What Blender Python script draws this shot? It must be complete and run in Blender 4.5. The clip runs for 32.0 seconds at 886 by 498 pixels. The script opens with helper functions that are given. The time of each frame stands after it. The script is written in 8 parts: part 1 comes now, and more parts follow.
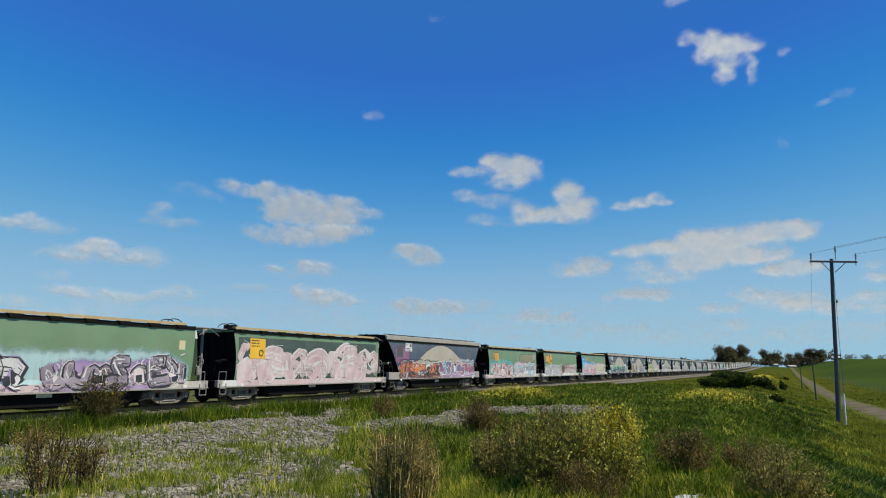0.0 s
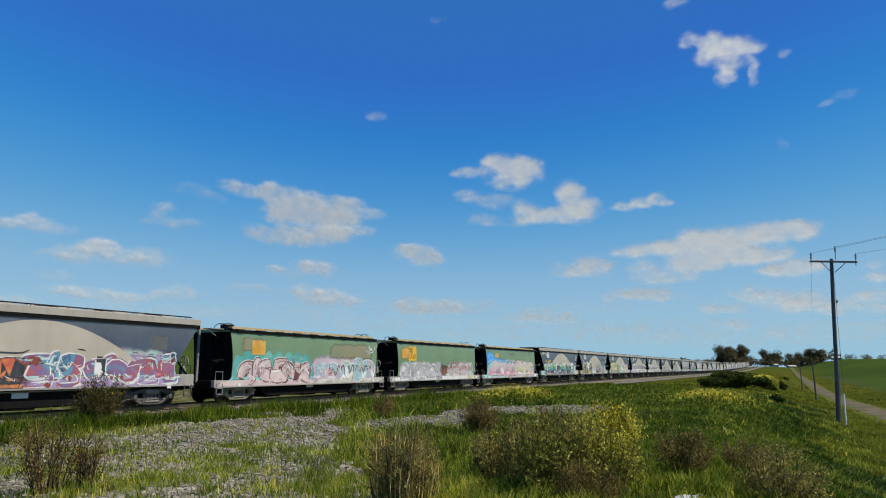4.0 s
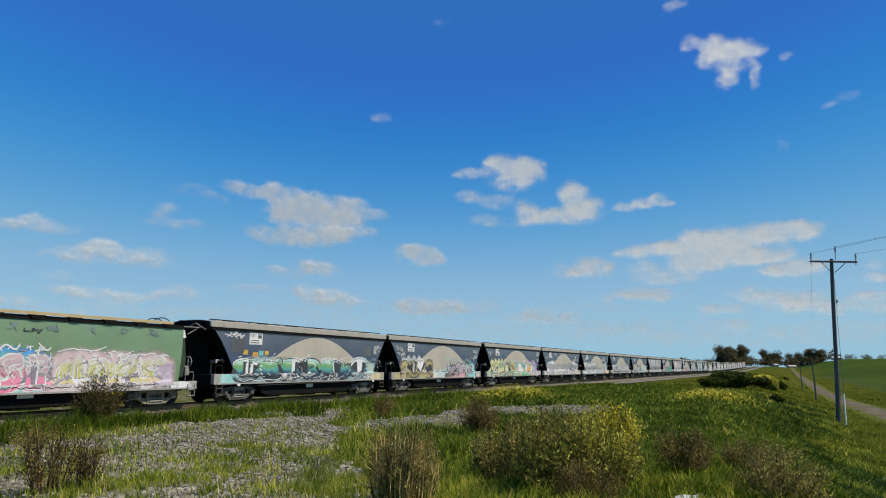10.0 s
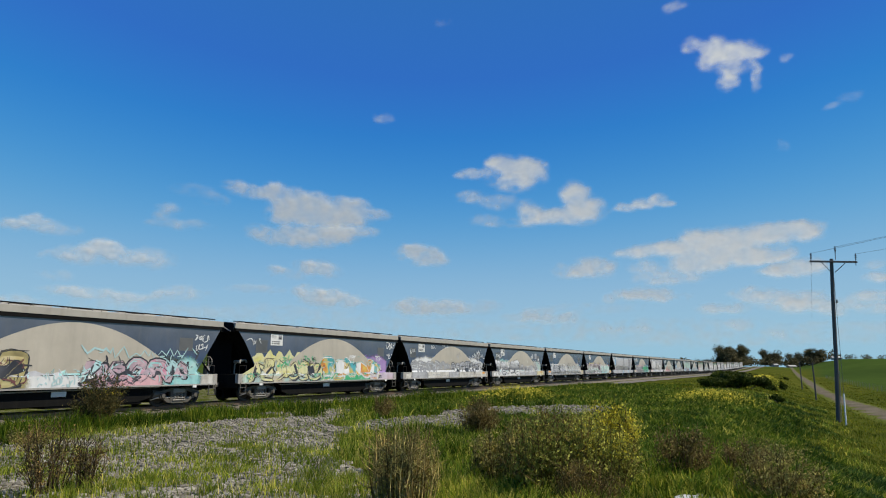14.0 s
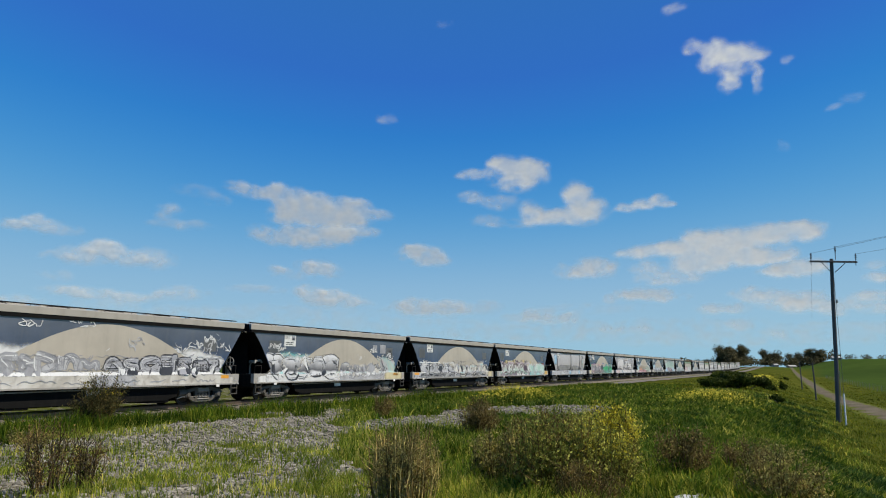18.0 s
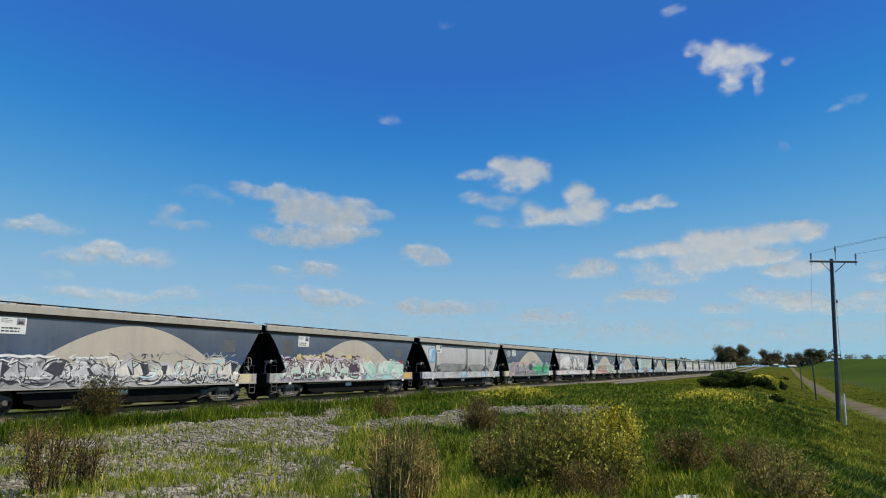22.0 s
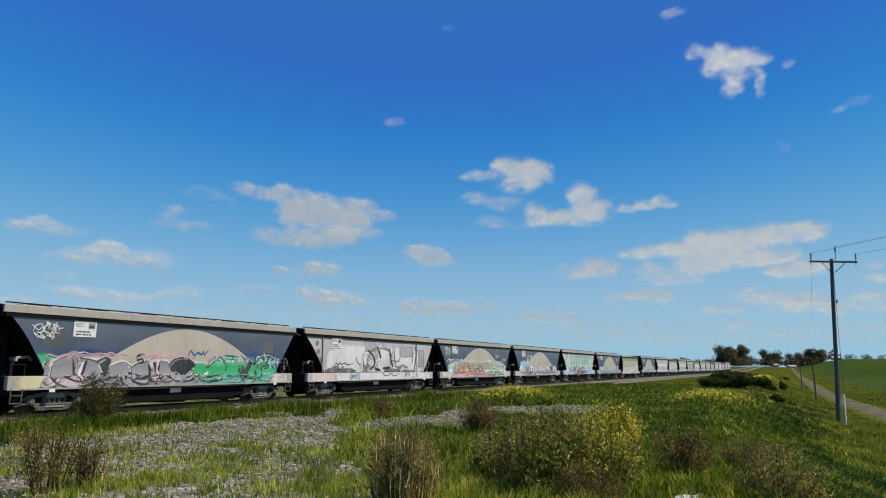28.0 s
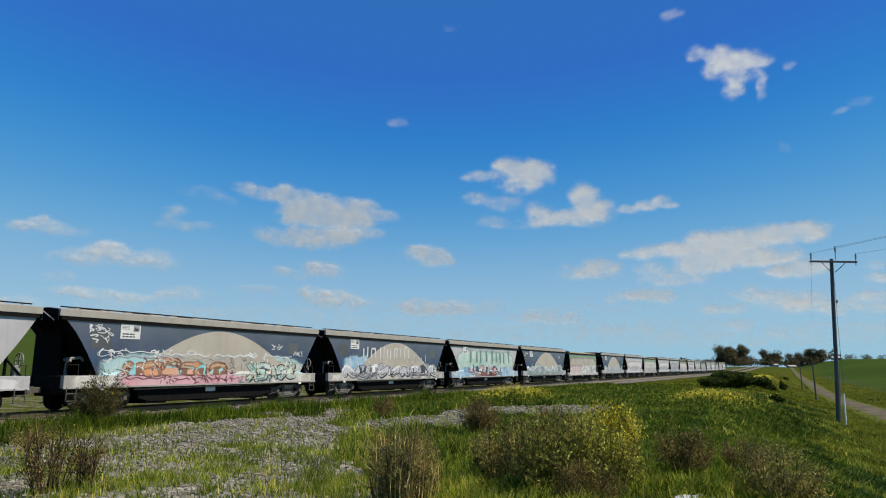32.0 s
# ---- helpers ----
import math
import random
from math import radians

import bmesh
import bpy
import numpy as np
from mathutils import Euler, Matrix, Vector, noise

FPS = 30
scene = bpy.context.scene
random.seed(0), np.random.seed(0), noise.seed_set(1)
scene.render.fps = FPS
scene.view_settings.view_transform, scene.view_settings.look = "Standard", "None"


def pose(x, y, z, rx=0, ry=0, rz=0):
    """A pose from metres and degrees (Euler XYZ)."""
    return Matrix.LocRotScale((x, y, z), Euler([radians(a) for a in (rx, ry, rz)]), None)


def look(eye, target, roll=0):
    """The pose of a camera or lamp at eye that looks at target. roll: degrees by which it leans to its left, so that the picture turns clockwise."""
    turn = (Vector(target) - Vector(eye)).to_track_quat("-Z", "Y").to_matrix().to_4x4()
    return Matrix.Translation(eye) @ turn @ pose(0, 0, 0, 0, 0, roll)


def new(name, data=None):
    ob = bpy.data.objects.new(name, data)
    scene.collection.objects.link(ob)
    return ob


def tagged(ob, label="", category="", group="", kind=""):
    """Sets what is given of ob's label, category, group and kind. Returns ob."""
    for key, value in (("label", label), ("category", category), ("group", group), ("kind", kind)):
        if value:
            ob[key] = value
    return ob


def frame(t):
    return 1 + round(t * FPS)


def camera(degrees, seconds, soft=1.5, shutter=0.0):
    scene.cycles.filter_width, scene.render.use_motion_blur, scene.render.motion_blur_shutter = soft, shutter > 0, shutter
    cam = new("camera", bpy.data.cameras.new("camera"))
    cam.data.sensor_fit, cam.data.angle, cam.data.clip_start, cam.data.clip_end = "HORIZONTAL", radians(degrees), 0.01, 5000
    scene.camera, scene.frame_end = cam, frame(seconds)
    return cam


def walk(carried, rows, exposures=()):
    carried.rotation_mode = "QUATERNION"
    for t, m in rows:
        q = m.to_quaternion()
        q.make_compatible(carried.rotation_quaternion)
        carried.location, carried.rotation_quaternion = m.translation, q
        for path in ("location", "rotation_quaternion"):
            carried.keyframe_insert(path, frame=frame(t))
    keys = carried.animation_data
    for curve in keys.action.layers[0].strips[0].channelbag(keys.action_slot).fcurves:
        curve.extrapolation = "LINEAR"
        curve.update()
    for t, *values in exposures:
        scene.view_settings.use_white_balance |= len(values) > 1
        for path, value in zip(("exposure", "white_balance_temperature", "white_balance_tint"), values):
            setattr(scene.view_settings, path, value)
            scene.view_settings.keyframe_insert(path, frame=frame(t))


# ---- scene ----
# ------------------------------------------------------------------ plan
# Rail top is z = 0. The track runs along DIRECTION, 26.27 m from the camera at its nearest.
THETA = radians(27.43)
ALONG = Vector((math.sin(THETA), math.cos(THETA), 0))
ASIDE = Vector((math.cos(THETA), -math.sin(THETA), 0))   # from the track towards the camera
NEAR_SIDE = 24.87
HALF = 1.40
TRACK = NEAR_SIDE + HALF
SPEED = 8.0
PITCH = 16.58
EYE = (0.0, 0.0, 1.7)


def step(a, b, v):
    v = min(1.0, max(0.0, (v - a) / (b - a)))
    return v * v * (3 - 2 * v)


def rise(s):
    return 3.5 * step(250, 750, s)


def plan(n, s, z=0.0):
    """A place from its distance n aside of the camera's line (towards the road) and s along the track."""
    p = ASIDE * n + ALONG * s
    return Vector((p.x, p.y, z))


def ns(x, y):
    return ASIDE.x * x + ASIDE.y * y, ALONG.x * x + ALONG.y * y


def ground_z(x, y):
    n, s = ns(x, y)
    r = math.hypot(x, y)
    z = -0.02
    z -= 0.33 * step(-17.5, -22.0, n)
    shoulder = n - 3.2 * (1 - step(2, 26, s))
    z -= 1.62 * step(-4.0, 4.2, shoulder)
    z += 75 * step(140, 1400, -n) + 8.0 * step(140, 700, r) * step(9, 46, n)
    z += rise(s)
    if r < 120 and n > -22:
        z += 0.10 * noise.noise(Vector((x * 0.22, y * 0.22, 3.0))) * step(3, 8, r)
    return z


# ------------------------------------------------------------------ camera
cam = camera(68.6, 32.0, soft=1.08)
walk(cam, [(0.0, look(EYE, (0, 100, 1.7 + 100 * 211 / 1150))), (32.0, look(EYE, (0, 100, 1.7 + 100 * 211 / 1150)))],
     exposures=[(0.0, 0.0), (32.0, 0.0)])

# ------------------------------------------------------------------ light
SUN_UP, SUN_SIDE = 55.0, 98.0          # degrees: height, and turn from +y towards +x
world = bpy.data.worlds.new("sky")
scene.world = world
world.use_nodes = True
wn = world.node_tree
sky = wn.nodes.new("ShaderNodeTexSky")
sky.sky_type = "NISHITA"
sky.sun_disc = False
sky.sun_elevation = radians(SUN_UP)
sky.sun_rotation = radians(SUN_SIDE)
sky.air_density, sky.dust_density, sky.ozone_density = 0.75, 0.0, 4.0
sky.altitude = 800
deep = wn.nodes.new("ShaderNodeHueSaturation")
deep.inputs["Saturation"].default_value = 1.22
even = wn.nodes.new("ShaderNodeGamma")
even.inputs["Gamma"].default_value = 0.75
# the same clear sky on both sides: haze evens out what the sun's side adds
twin = wn.nodes.new("ShaderNodeTexSky")
twin.sky_type, twin.sun_disc = "NISHITA", False
twin.sun_elevation, twin.sun_rotation = radians(SUN_UP), radians(-SUN_SIDE)
twin.air_density, twin.dust_density, twin.ozone_density, twin.altitude = 0.75, 0.0, 4.0, 800
both = wn.nodes.new("ShaderNodeMix")
both.data_type = "RGBA"
both.inputs[0].default_value = 0.5
wn.links.new(sky.outputs[0], both.inputs[6])
wn.links.new(twin.outputs[0], both.inputs[7])
wn.links.new(both.outputs[2], deep.inputs["Color"])
wn.links.new(deep.outputs[0], even.inputs["Color"])
# clear dry air: deep blue overhead, even towards the horizon
split, whole = wn.nodes.new("ShaderNodeSeparateColor"), wn.nodes.new("ShaderNodeCombineColor")
wn.links.new(even.outputs[0], split.inputs[0])
for channel, (power, scale) in enumerate(((1.18, 0.74), (0.98, 1.12), (0.50, 2.32))):
    raised, sized = wn.nodes.new("ShaderNodeMath"), wn.nodes.new("ShaderNodeMath")
    raised.operation, sized.operation = "POWER", "MULTIPLY"
    raised.inputs[1].default_value, sized.inputs[1].default_value = power, scale
    wn.links.new(split.outputs[channel], raised.inputs[0])
    wn.links.new(raised.outputs[0], sized.inputs[0])
    # deepens overhead and levels off towards the horizon
    most, half_at, steep = ((2.08, 0.64, 3.3), (3.66, 1.61, 3.4), (4.63, 2.99, 8.0))[channel]
    lift, under, share, out = (wn.nodes.new("ShaderNodeMath") for _ in range(4))
    lift.operation, under.operation, share.operation, out.operation = "POWER", "ADD", "DIVIDE", "MULTIPLY"
    lift.inputs[1].default_value, under.inputs[1].default_value, out.inputs[1].default_value = steep, half_at ** steep, most
    wn.links.new(sized.outputs[0], lift.inputs[0])
    wn.links.new(lift.outputs[0], under.inputs[0])
    wn.links.new(lift.outputs[0], share.inputs[0])
    wn.links.new(under.outputs[0], share.inputs[1])
    wn.links.new(share.outputs[0], out.inputs[0])
    least = wn.nodes.new("ShaderNodeMath")
    least.operation = "MAXIMUM"
    least.inputs[1].default_value = (0.20, 1.03, 2.9)[channel]
    wn.links.new(out.outputs[0], least.inputs[0])
    wn.links.new(least.outputs[0], whole.inputs[channel])
wn.links.new(whole.outputs[0], wn.nodes["Background"].inputs[0])
wn.nodes["Background"].inputs[1].default_value = 0.15
sun = new("sun", bpy.data.lights.new("sun", "SUN"))
sun.data.energy, sun.data.angle, sun.data.color = 5.2, radians(0.53), (1.0, 0.91, 0.74)
up, side = radians(SUN_UP), radians(SUN_SIDE)
sun.matrix_world = look((0, 0, 60), Vector((0, 0, 60)) - Vector((math.sin(side) * math.cos(up), math.cos(side) * math.cos(up), math.sin(up))))


# ------------------------------------------------------------------ materials
def shader(name):
    m = bpy.data.materials.new(name)
    m.use_nodes = True
    nt = m.node_tree
    return m, nt, nt.nodes["Principled BSDF"]


def ramp(nt, source, stops):
    r = nt.nodes.new("ShaderNodeValToRGB")
    el = r.color_ramp.elements
    while len(el) < len(stops):
        el.new(0.5)
    for e, (p, c) in zip(el, stops):
        e.position, e.color = p, (*c, 1)
    nt.links.new(source, r.inputs[0])
    return r.outputs[0]


def grain(nt, scale, detail=5, coords="Object", stretch=(1, 1, 1), rough=0.6, distort=0.0):
    tc = nt.nodes.new("ShaderNodeTexCoord")
    mp = nt.nodes.new("ShaderNodeMapping")
    mp.inputs["Scale"].default_value = stretch
    nt.links.new(tc.outputs[coords], mp.inputs[0])
    nz = nt.nodes.new("ShaderNodeTexNoise")
    nz.inputs["Scale"].default_value, nz.inputs["Detail"].default_value = scale, detail
    nz.inputs["Roughness"].default_value, nz.inputs["Distortion"].default_value = rough, distort
    nt.links.new(mp.outputs[0], nz.inputs["Vector"])
    return nz.outputs["Fac"]


def mixed(nt, fac, a, b, mode="MIX"):
    mx = nt.nodes.new("ShaderNodeMix")
    mx.data_type, mx.blend_type = "RGBA", mode
    for value, socket in ((fac, mx.inputs[0]), (a, mx.inputs[6]), (b, mx.inputs[7])):
        if isinstance(value, (int, float)):
            socket.default_value = value
        elif isinstance(value, tuple):
            socket.default_value = (*value, 1)
        else:
            nt.links.new(value, socket)
    return mx.outputs[2]


def bumped(nt, bsdf, height, strength=0.3, distance=0.02):
    b = nt.nodes.new("ShaderNodeBump")
    b.inputs["Strength"].default_value, b.inputs["Distance"].default_value = strength, distance
    nt.links.new(height, b.inputs["Height"])
    nt.links.new(b.outputs[0], bsdf.inputs["Normal"])


def scaled(c, k):
    return tuple(min(1.0, v * k) for v in c)


def paint(name, c, dirt=(0.10, 0.085, 0.07), wear=0.35, rough=0.45, metal=0.0, streak=True, gloss=0.5):
    """Weathered paint: slow fading, grime, and streaks that run down."""
    m, nt, b = shader(name)
    base = ramp(nt, grain(nt, 0.7, 4), [(0.3, scaled(c, 0.86)), (0.7, scaled(c, 1.08))])
    f = ramp(nt, grain(nt, 3.0, 8, stretch=(1.6, 1.6, 0.22) if streak else (1, 1, 1)), [(0.5, (0, 0, 0)), (0.82, (wear, wear, wear))])
    col = mixed(nt, f, base, dirt)
    nt.links.new(col, b.inputs["Base Color"])
    nt.links.new(ramp(nt, grain(nt, 5, 4), [(0.2, (rough - 0.1,) * 3), (0.8, (rough + 0.2,) * 3)]), b.inputs["Roughness"])
    b.inputs["Metallic"].default_value = metal
    b.inputs["Specular IOR Level"].default_value = gloss
    bumped(nt, b, grain(nt, 26, 3), 0.08, 0.01)
    return m


def spray(name, colours, scale=0.9, rough=0.4):
    """Sprayed fill: colours fade into one another in soft patches, with a little dirt."""
    m, nt, b = shader(name)
    k = len(colours)
    stops = [(0.32 + 0.36 * i / max(1, k - 1), c) for i, c in enumerate(colours)]
    base = ramp(nt, grain(nt, scale, 3, distort=0.6), stops)
    f = ramp(nt, grain(nt, 2.5, 8, stretch=(2, 2, 0.25)), [(0.5, (0, 0, 0)), (0.85, (0.3, 0.3, 0.3))])
    nt.links.new(mixed(nt, f, base, (0.16, 0.14, 0.12)), b.inputs["Base Color"])
    b.inputs["Roughness"].default_value = rough
    thin_edge(nt, b)
    return m


def thin_edge(nt, b):
    """Sprayed paint thins out to nothing where the mesh says that it is bare."""
    at = nt.nodes.new("ShaderNodeAttribute")
    at.attribute_name = "bare"
    add = nt.nodes.new("ShaderNodeMath")
    add.operation = "MULTIPLY_ADD"
    nt.links.new(grain(nt, 3.0, 5, rough=0.7), add.inputs[0])
    add.inputs[1].default_value = 0.7
    nt.links.new(at.outputs["Fac"], add.inputs[2])
    mr = nt.nodes.new("ShaderNodeMapRange")
    mr.interpolation_type = "SMOOTHSTEP"
    mr.inputs["From Min"].default_value, mr.inputs["From Max"].default_value = 0.66, 1.30
    nt.links.new(add.outputs[0], mr.inputs["Value"])
    clear = nt.nodes.new("ShaderNodeBsdfTransparent")
    mx = nt.nodes.new("ShaderNodeMixShader")
    nt.links.new(mr.outputs[0], mx.inputs[0])
    nt.links.new(b.outputs[0], mx.inputs[1])
    nt.links.new(clear.outputs[0], mx.inputs[2])
    nt.links.new(mx.outputs[0], nt.nodes["Material Output"].inputs[0])


def rough_stuff(name, stops, scale, rough=0.85, by="island", bump=0.0):
    """A colour for each island or object, over a fine grain."""
    m, nt, b = shader(name)
    if by == "island":
        src = nt.nodes.new("ShaderNodeNewGeometry").outputs["Random Per Island"]
    else:
        src = nt.nodes.new("ShaderNodeObjectInfo").outputs["Random"]
    col = ramp(nt, src, stops)
    g = ramp(nt, grain(nt, scale, 4), [(0.25, (0.72,) * 3), (0.75, (1.18,) * 3)])
    nt.links.new(mixed(nt, 1.0, col, g, "MULTIPLY"), b.inputs["Base Color"])
    b.inputs["Roughness"].default_value = rough
    b.inputs["Specular IOR Level"].default_value = 0.25
    if bump:
        bumped(nt, b, grain(nt, scale * 2, 4), bump, 0.02)
    return m


def foliage(name, stops, through_light=0.35, patch=0.25):
    """Leaves: one colour a leaf, slow changes over the ground, some light let through."""
    m, nt, b = shader(name)
    col = ramp(nt, nt.nodes.new("ShaderNodeNewGeometry").outputs["Random Per Island"], stops)
    g = ramp(nt, grain(nt, patch, 3), [(0.38, (0.46, 0.53, 0.44)), (0.62, (1.5, 1.38, 1.05))])
    col = mixed(nt, 1.0, col, g, "MULTIPLY")
    fine = ramp(nt, grain(nt, patch * 5, 4), [(0.34, (0.50, 0.54, 0.46)), (0.66, (1.32, 1.28, 1.1))])
    col = mixed(nt, 1.0, col, fine, "MULTIPLY")
    nt.links.new(col, b.inputs["Base Color"])
    b.inputs["Roughness"].default_value = 0.7
    b.inputs["Specular IOR Level"].default_value = 0.08
    t = nt.nodes.new("ShaderNodeBsdfTranslucent")
    nt.links.new(col, t.inputs[0])
    mx = nt.nodes.new("ShaderNodeMixShader")
    mx.inputs[0].default_value = through_light
    nt.links.new(b.outputs[0], mx.inputs[1])
    nt.links.new(t.outputs[0], mx.inputs[2])
    nt.links.new(mx.outputs[0], nt.nodes["Material Output"].inputs[0])
    return m


BLACK = paint("black_underframe", (0.008, 0.008, 0.008), dirt=(0.025, 0.022, 0.018), wear=0.5, rough=0.8, gloss=0.1)
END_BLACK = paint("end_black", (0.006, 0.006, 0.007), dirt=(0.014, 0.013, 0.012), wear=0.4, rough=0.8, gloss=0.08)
STEEL = paint("bogie_steel", (0.095, 0.088, 0.076), dirt=(0.10, 0.075, 0.05), wear=0.7, rough=0.7, streak=False)
TAN_STEEL = paint("tan_bogie_steel", (0.26, 0.22, 0.155), dirt=(0.12, 0.09, 0.06), wear=0.7, rough=0.7, streak=False)
PALE_STEEL = paint("pale_steel", (0.26, 0.25, 0.23), dirt=(0.12, 0.10, 0.08), wear=0.5, rough=0.6)
WHEEL = paint("wheel_steel", (0.03, 0.027, 0.024), dirt=(0.07, 0.05, 0.035), wear=0.5, rough=0.55, metal=0.4)
ROOF = paint("roof_aluminium", (0.42, 0.39, 0.34), dirt=(0.22, 0.19, 0.15), wear=0.5, rough=0.5)
TAN = paint("walkway_tan", (0.50, 0.38, 0.20), dirt=(0.22, 0.16, 0.09), wear=0.5, rough=0.7)
GREEN = paint("green_paint", (0.165, 0.270, 0.150), dirt=(0.24, 0.20, 0.13), wear=0.35, rough=0.36, gloss=0.8)
# the wagon green again, darkened to stand for the shade on its end
SHADED_GREEN = paint("shaded_green", (0.035, 0.058, 0.036), dirt=(0.02, 0.02, 0.016), wear=0.5, rough=0.7, gloss=0.2)
SILVER = paint("silver_paint", (0.47, 0.45, 0.455), dirt=(0.20, 0.20, 0.20), wear=0.45, rough=0.34, gloss=0.9)
SILL = paint("sill_grey", (0.36, 0.34, 0.315), dirt=(0.16, 0.13, 0.10), wear=0.5)
WHITE = paint("white_paint", (0.74, 0.74, 0.72), wear=0.25, rough=0.5, streak=False)
PLASTIC = paint("torn_plastic", (0.46, 0.46, 0.46), wear=0.6, rough=0.5, streak=False)
SIGN_YELLOW = paint("yellow_panel", (0.80, 0.48, 0.04), dirt=(0.35, 0.22, 0.08), wear=0.4, rough=0.5)
ORANGE = paint("orange_plate", (0.80, 0.36, 0.03), wear=0.3, streak=False)
PRINT = paint("print_black", (0.05, 0.05, 0.055), wear=0.1, streak=False)
DOME = paint("beige_dome", (0.475, 0.425, 0.35), dirt=(0.30, 0.25, 0.20), wear=0.3, rough=0.36, gloss=0.9)


def slate():
    """Dark wagon paint: slate grey that turns to blue low on the side, as its mural does."""
    m, nt, b = shader("slate_paint")
    tc = nt.nodes.new("ShaderNodeTexCoord")
    sep = nt.nodes.new("ShaderNodeSeparateXYZ")
    nt.links.new(tc.outputs["Object"], sep.inputs[0])
    mr = nt.nodes.new("ShaderNodeMapRange")
    mr.inputs["From Min"].default_value, mr.inputs["From Max"].default_value = 1.4, 3.6
    nt.links.new(sep.outputs["Z"], mr.inputs["Value"])
    base = ramp(nt, mr.outputs[0], [(0.0, (0.06, 0.066, 0.075)), (0.25, (0.038, 0.066, 0.145)), (0.5, (0.070, 0.088, 0.140)), (0.9, (0.100, 0.112, 0.145))])
    var = ramp(nt, grain(nt, 0.5, 5), [(0.3, (0.75,) * 3), (0.7, (1.2,) * 3)])
    base = mixed(nt, 1.0, base, var, "MULTIPLY")
    f = ramp(nt, grain(nt, 2.2, 8, stretch=(1.6, 1.6, 0.25)), [(0.52, (0, 0, 0)), (0.85, (0.4,) * 3)])
    nt.links.new(mixed(nt, f, base, (0.16, 0.15, 0.14)), b.inputs["Base Color"])
    b.inputs["Roughness"].default_value = 0.24
    b.inputs["Specular IOR Level"].default_value = 1.0
    return m


SLATE = slate()


def spray_rise(name, stops, low=0.95, high=2.3):
    """Sprayed fill whose colours run from the sill upwards, a little uneven."""
    m, nt, b = shader(name)
    sep = nt.nodes.new("ShaderNodeSeparateXYZ")
    nt.links.new(nt.nodes.new("ShaderNodeTexCoord").outputs["Object"], sep.inputs[0])
    add = nt.nodes.new("ShaderNodeMath")
    add.operation = "MULTIPLY_ADD"
    nt.links.new(grain(nt, 1.1, 3, distort=0.5), add.inputs[0])
    add.inputs[1].default_value = 0.55
    nt.links.new(sep.outputs["Z"], add.inputs[2])
    mr = nt.nodes.new("ShaderNodeMapRange")
    mr.inputs["From Min"].default_value, mr.inputs["From Max"].default_value = low + 0.27, high + 0.27
    nt.links.new(add.outputs[0], mr.inputs["Value"])
    base = ramp(nt, mr.outputs[0], stops)
    f = ramp(nt, grain(nt, 2.5, 8, stretch=(2, 2, 0.25)), [(0.5, (0, 0, 0)), (0.85, (0.3, 0.3, 0.3))])
    nt.links.new(mixed(nt, f, base, (0.16, 0.14, 0.12)), b.inputs["Base Color"])
    b.inputs["Roughness"].default_value = 0.5
    return m


def ground_material():
    m, nt, b = shader("ground")
    tc = nt.nodes.new("ShaderNodeAttribute")
    tc.attribute_name = "stones"
    far = nt.nodes.new("ShaderNodeAttribute")
    far.attribute_name = "field"
    turf = ramp(nt, grain(nt, 1.3, 8), [(0.25, (0.034, 0.044, 0.008)), (0.5, (0.064, 0.075, 0.012)), (0.75, (0.105, 0.095, 0.025))])
    big = ramp(nt, grain(nt, 0.02, 5), [(0.3, (0.7, 0.78, 0.7)), (0.7, (1.25, 1.15, 1.1))])
    turf = mixed(nt, 1.0, turf, big, "MULTIPLY")
    crop = ramp(nt, grain(nt, 0.35, 8, stretch=(1, 0.2, 1)), [(0.3, (0.033, 0.060, 0.014)), (0.7, (0.050, 0.080, 0.020))])
    crop = mixed(nt, 1.0, crop, ramp(nt, grain(nt, 0.006, 4), [(0.3, (0.8, 0.8, 0.8)), (0.7, (1.2, 1.15, 1.0))]), "MULTIPLY")
    vor = nt.nodes.new("ShaderNodeTexVoronoi")
    vor.inputs["Scale"].default_value = 9.0
    nt.links.new(nt.nodes.new("ShaderNodeTexCoord").outputs["Object"], vor.inputs["Vector"])
    grey = ramp(nt, vor.outputs["Color"], [(0.15, (0.10, 0.092, 0.075)), (0.5, (0.20, 0.187, 0.155)), (0.85, (0.31, 0.29, 0.245))])
    grey = mixed(nt, ramp(nt, grain(nt, 0.8, 6), [(0.4, (0, 0, 0)), (0.7, (0.6,) * 3)]), grey, (0.17, 0.13, 0.085))
    edge = nt.nodes.new("ShaderNodeMath")
    edge.operation = "ADD"
    nt.links.new(tc.outputs["Fac"], edge.inputs[0])
    wob = nt.nodes.new("ShaderNodeMapRange")
    wob.inputs["To Min"].default_value, wob.inputs["To Max"].default_value = -0.6, 0.6
    nt.links.new(grain(nt, 1.6, 7), wob.inputs["Value"])
    nt.links.new(wob.outputs[0], edge.inputs[1])
    f = ramp(nt, edge.outputs[0], [(0.42, (0, 0, 0)), (0.58, (1, 1, 1))])
    col = mixed(nt, far.outputs["Fac"], mixed(nt, f, turf, grey), crop)
    nt.links.new(col, b.inputs["Base Color"])
    b.inputs["Roughness"].default_value = 1.0
    b.inputs["Specular IOR Level"].default_value = 0.0
    bumped(nt, b, vor.outputs["Distance"], 0.5, 0.04)
    return m


GROUND = ground_material()
BALLAST = rough_stuff("ballast", [(0.0, (0.125, 0.105, 0.08)), (1.0, (0.18, 0.155, 0.12))], 7.0, bump=0.7)


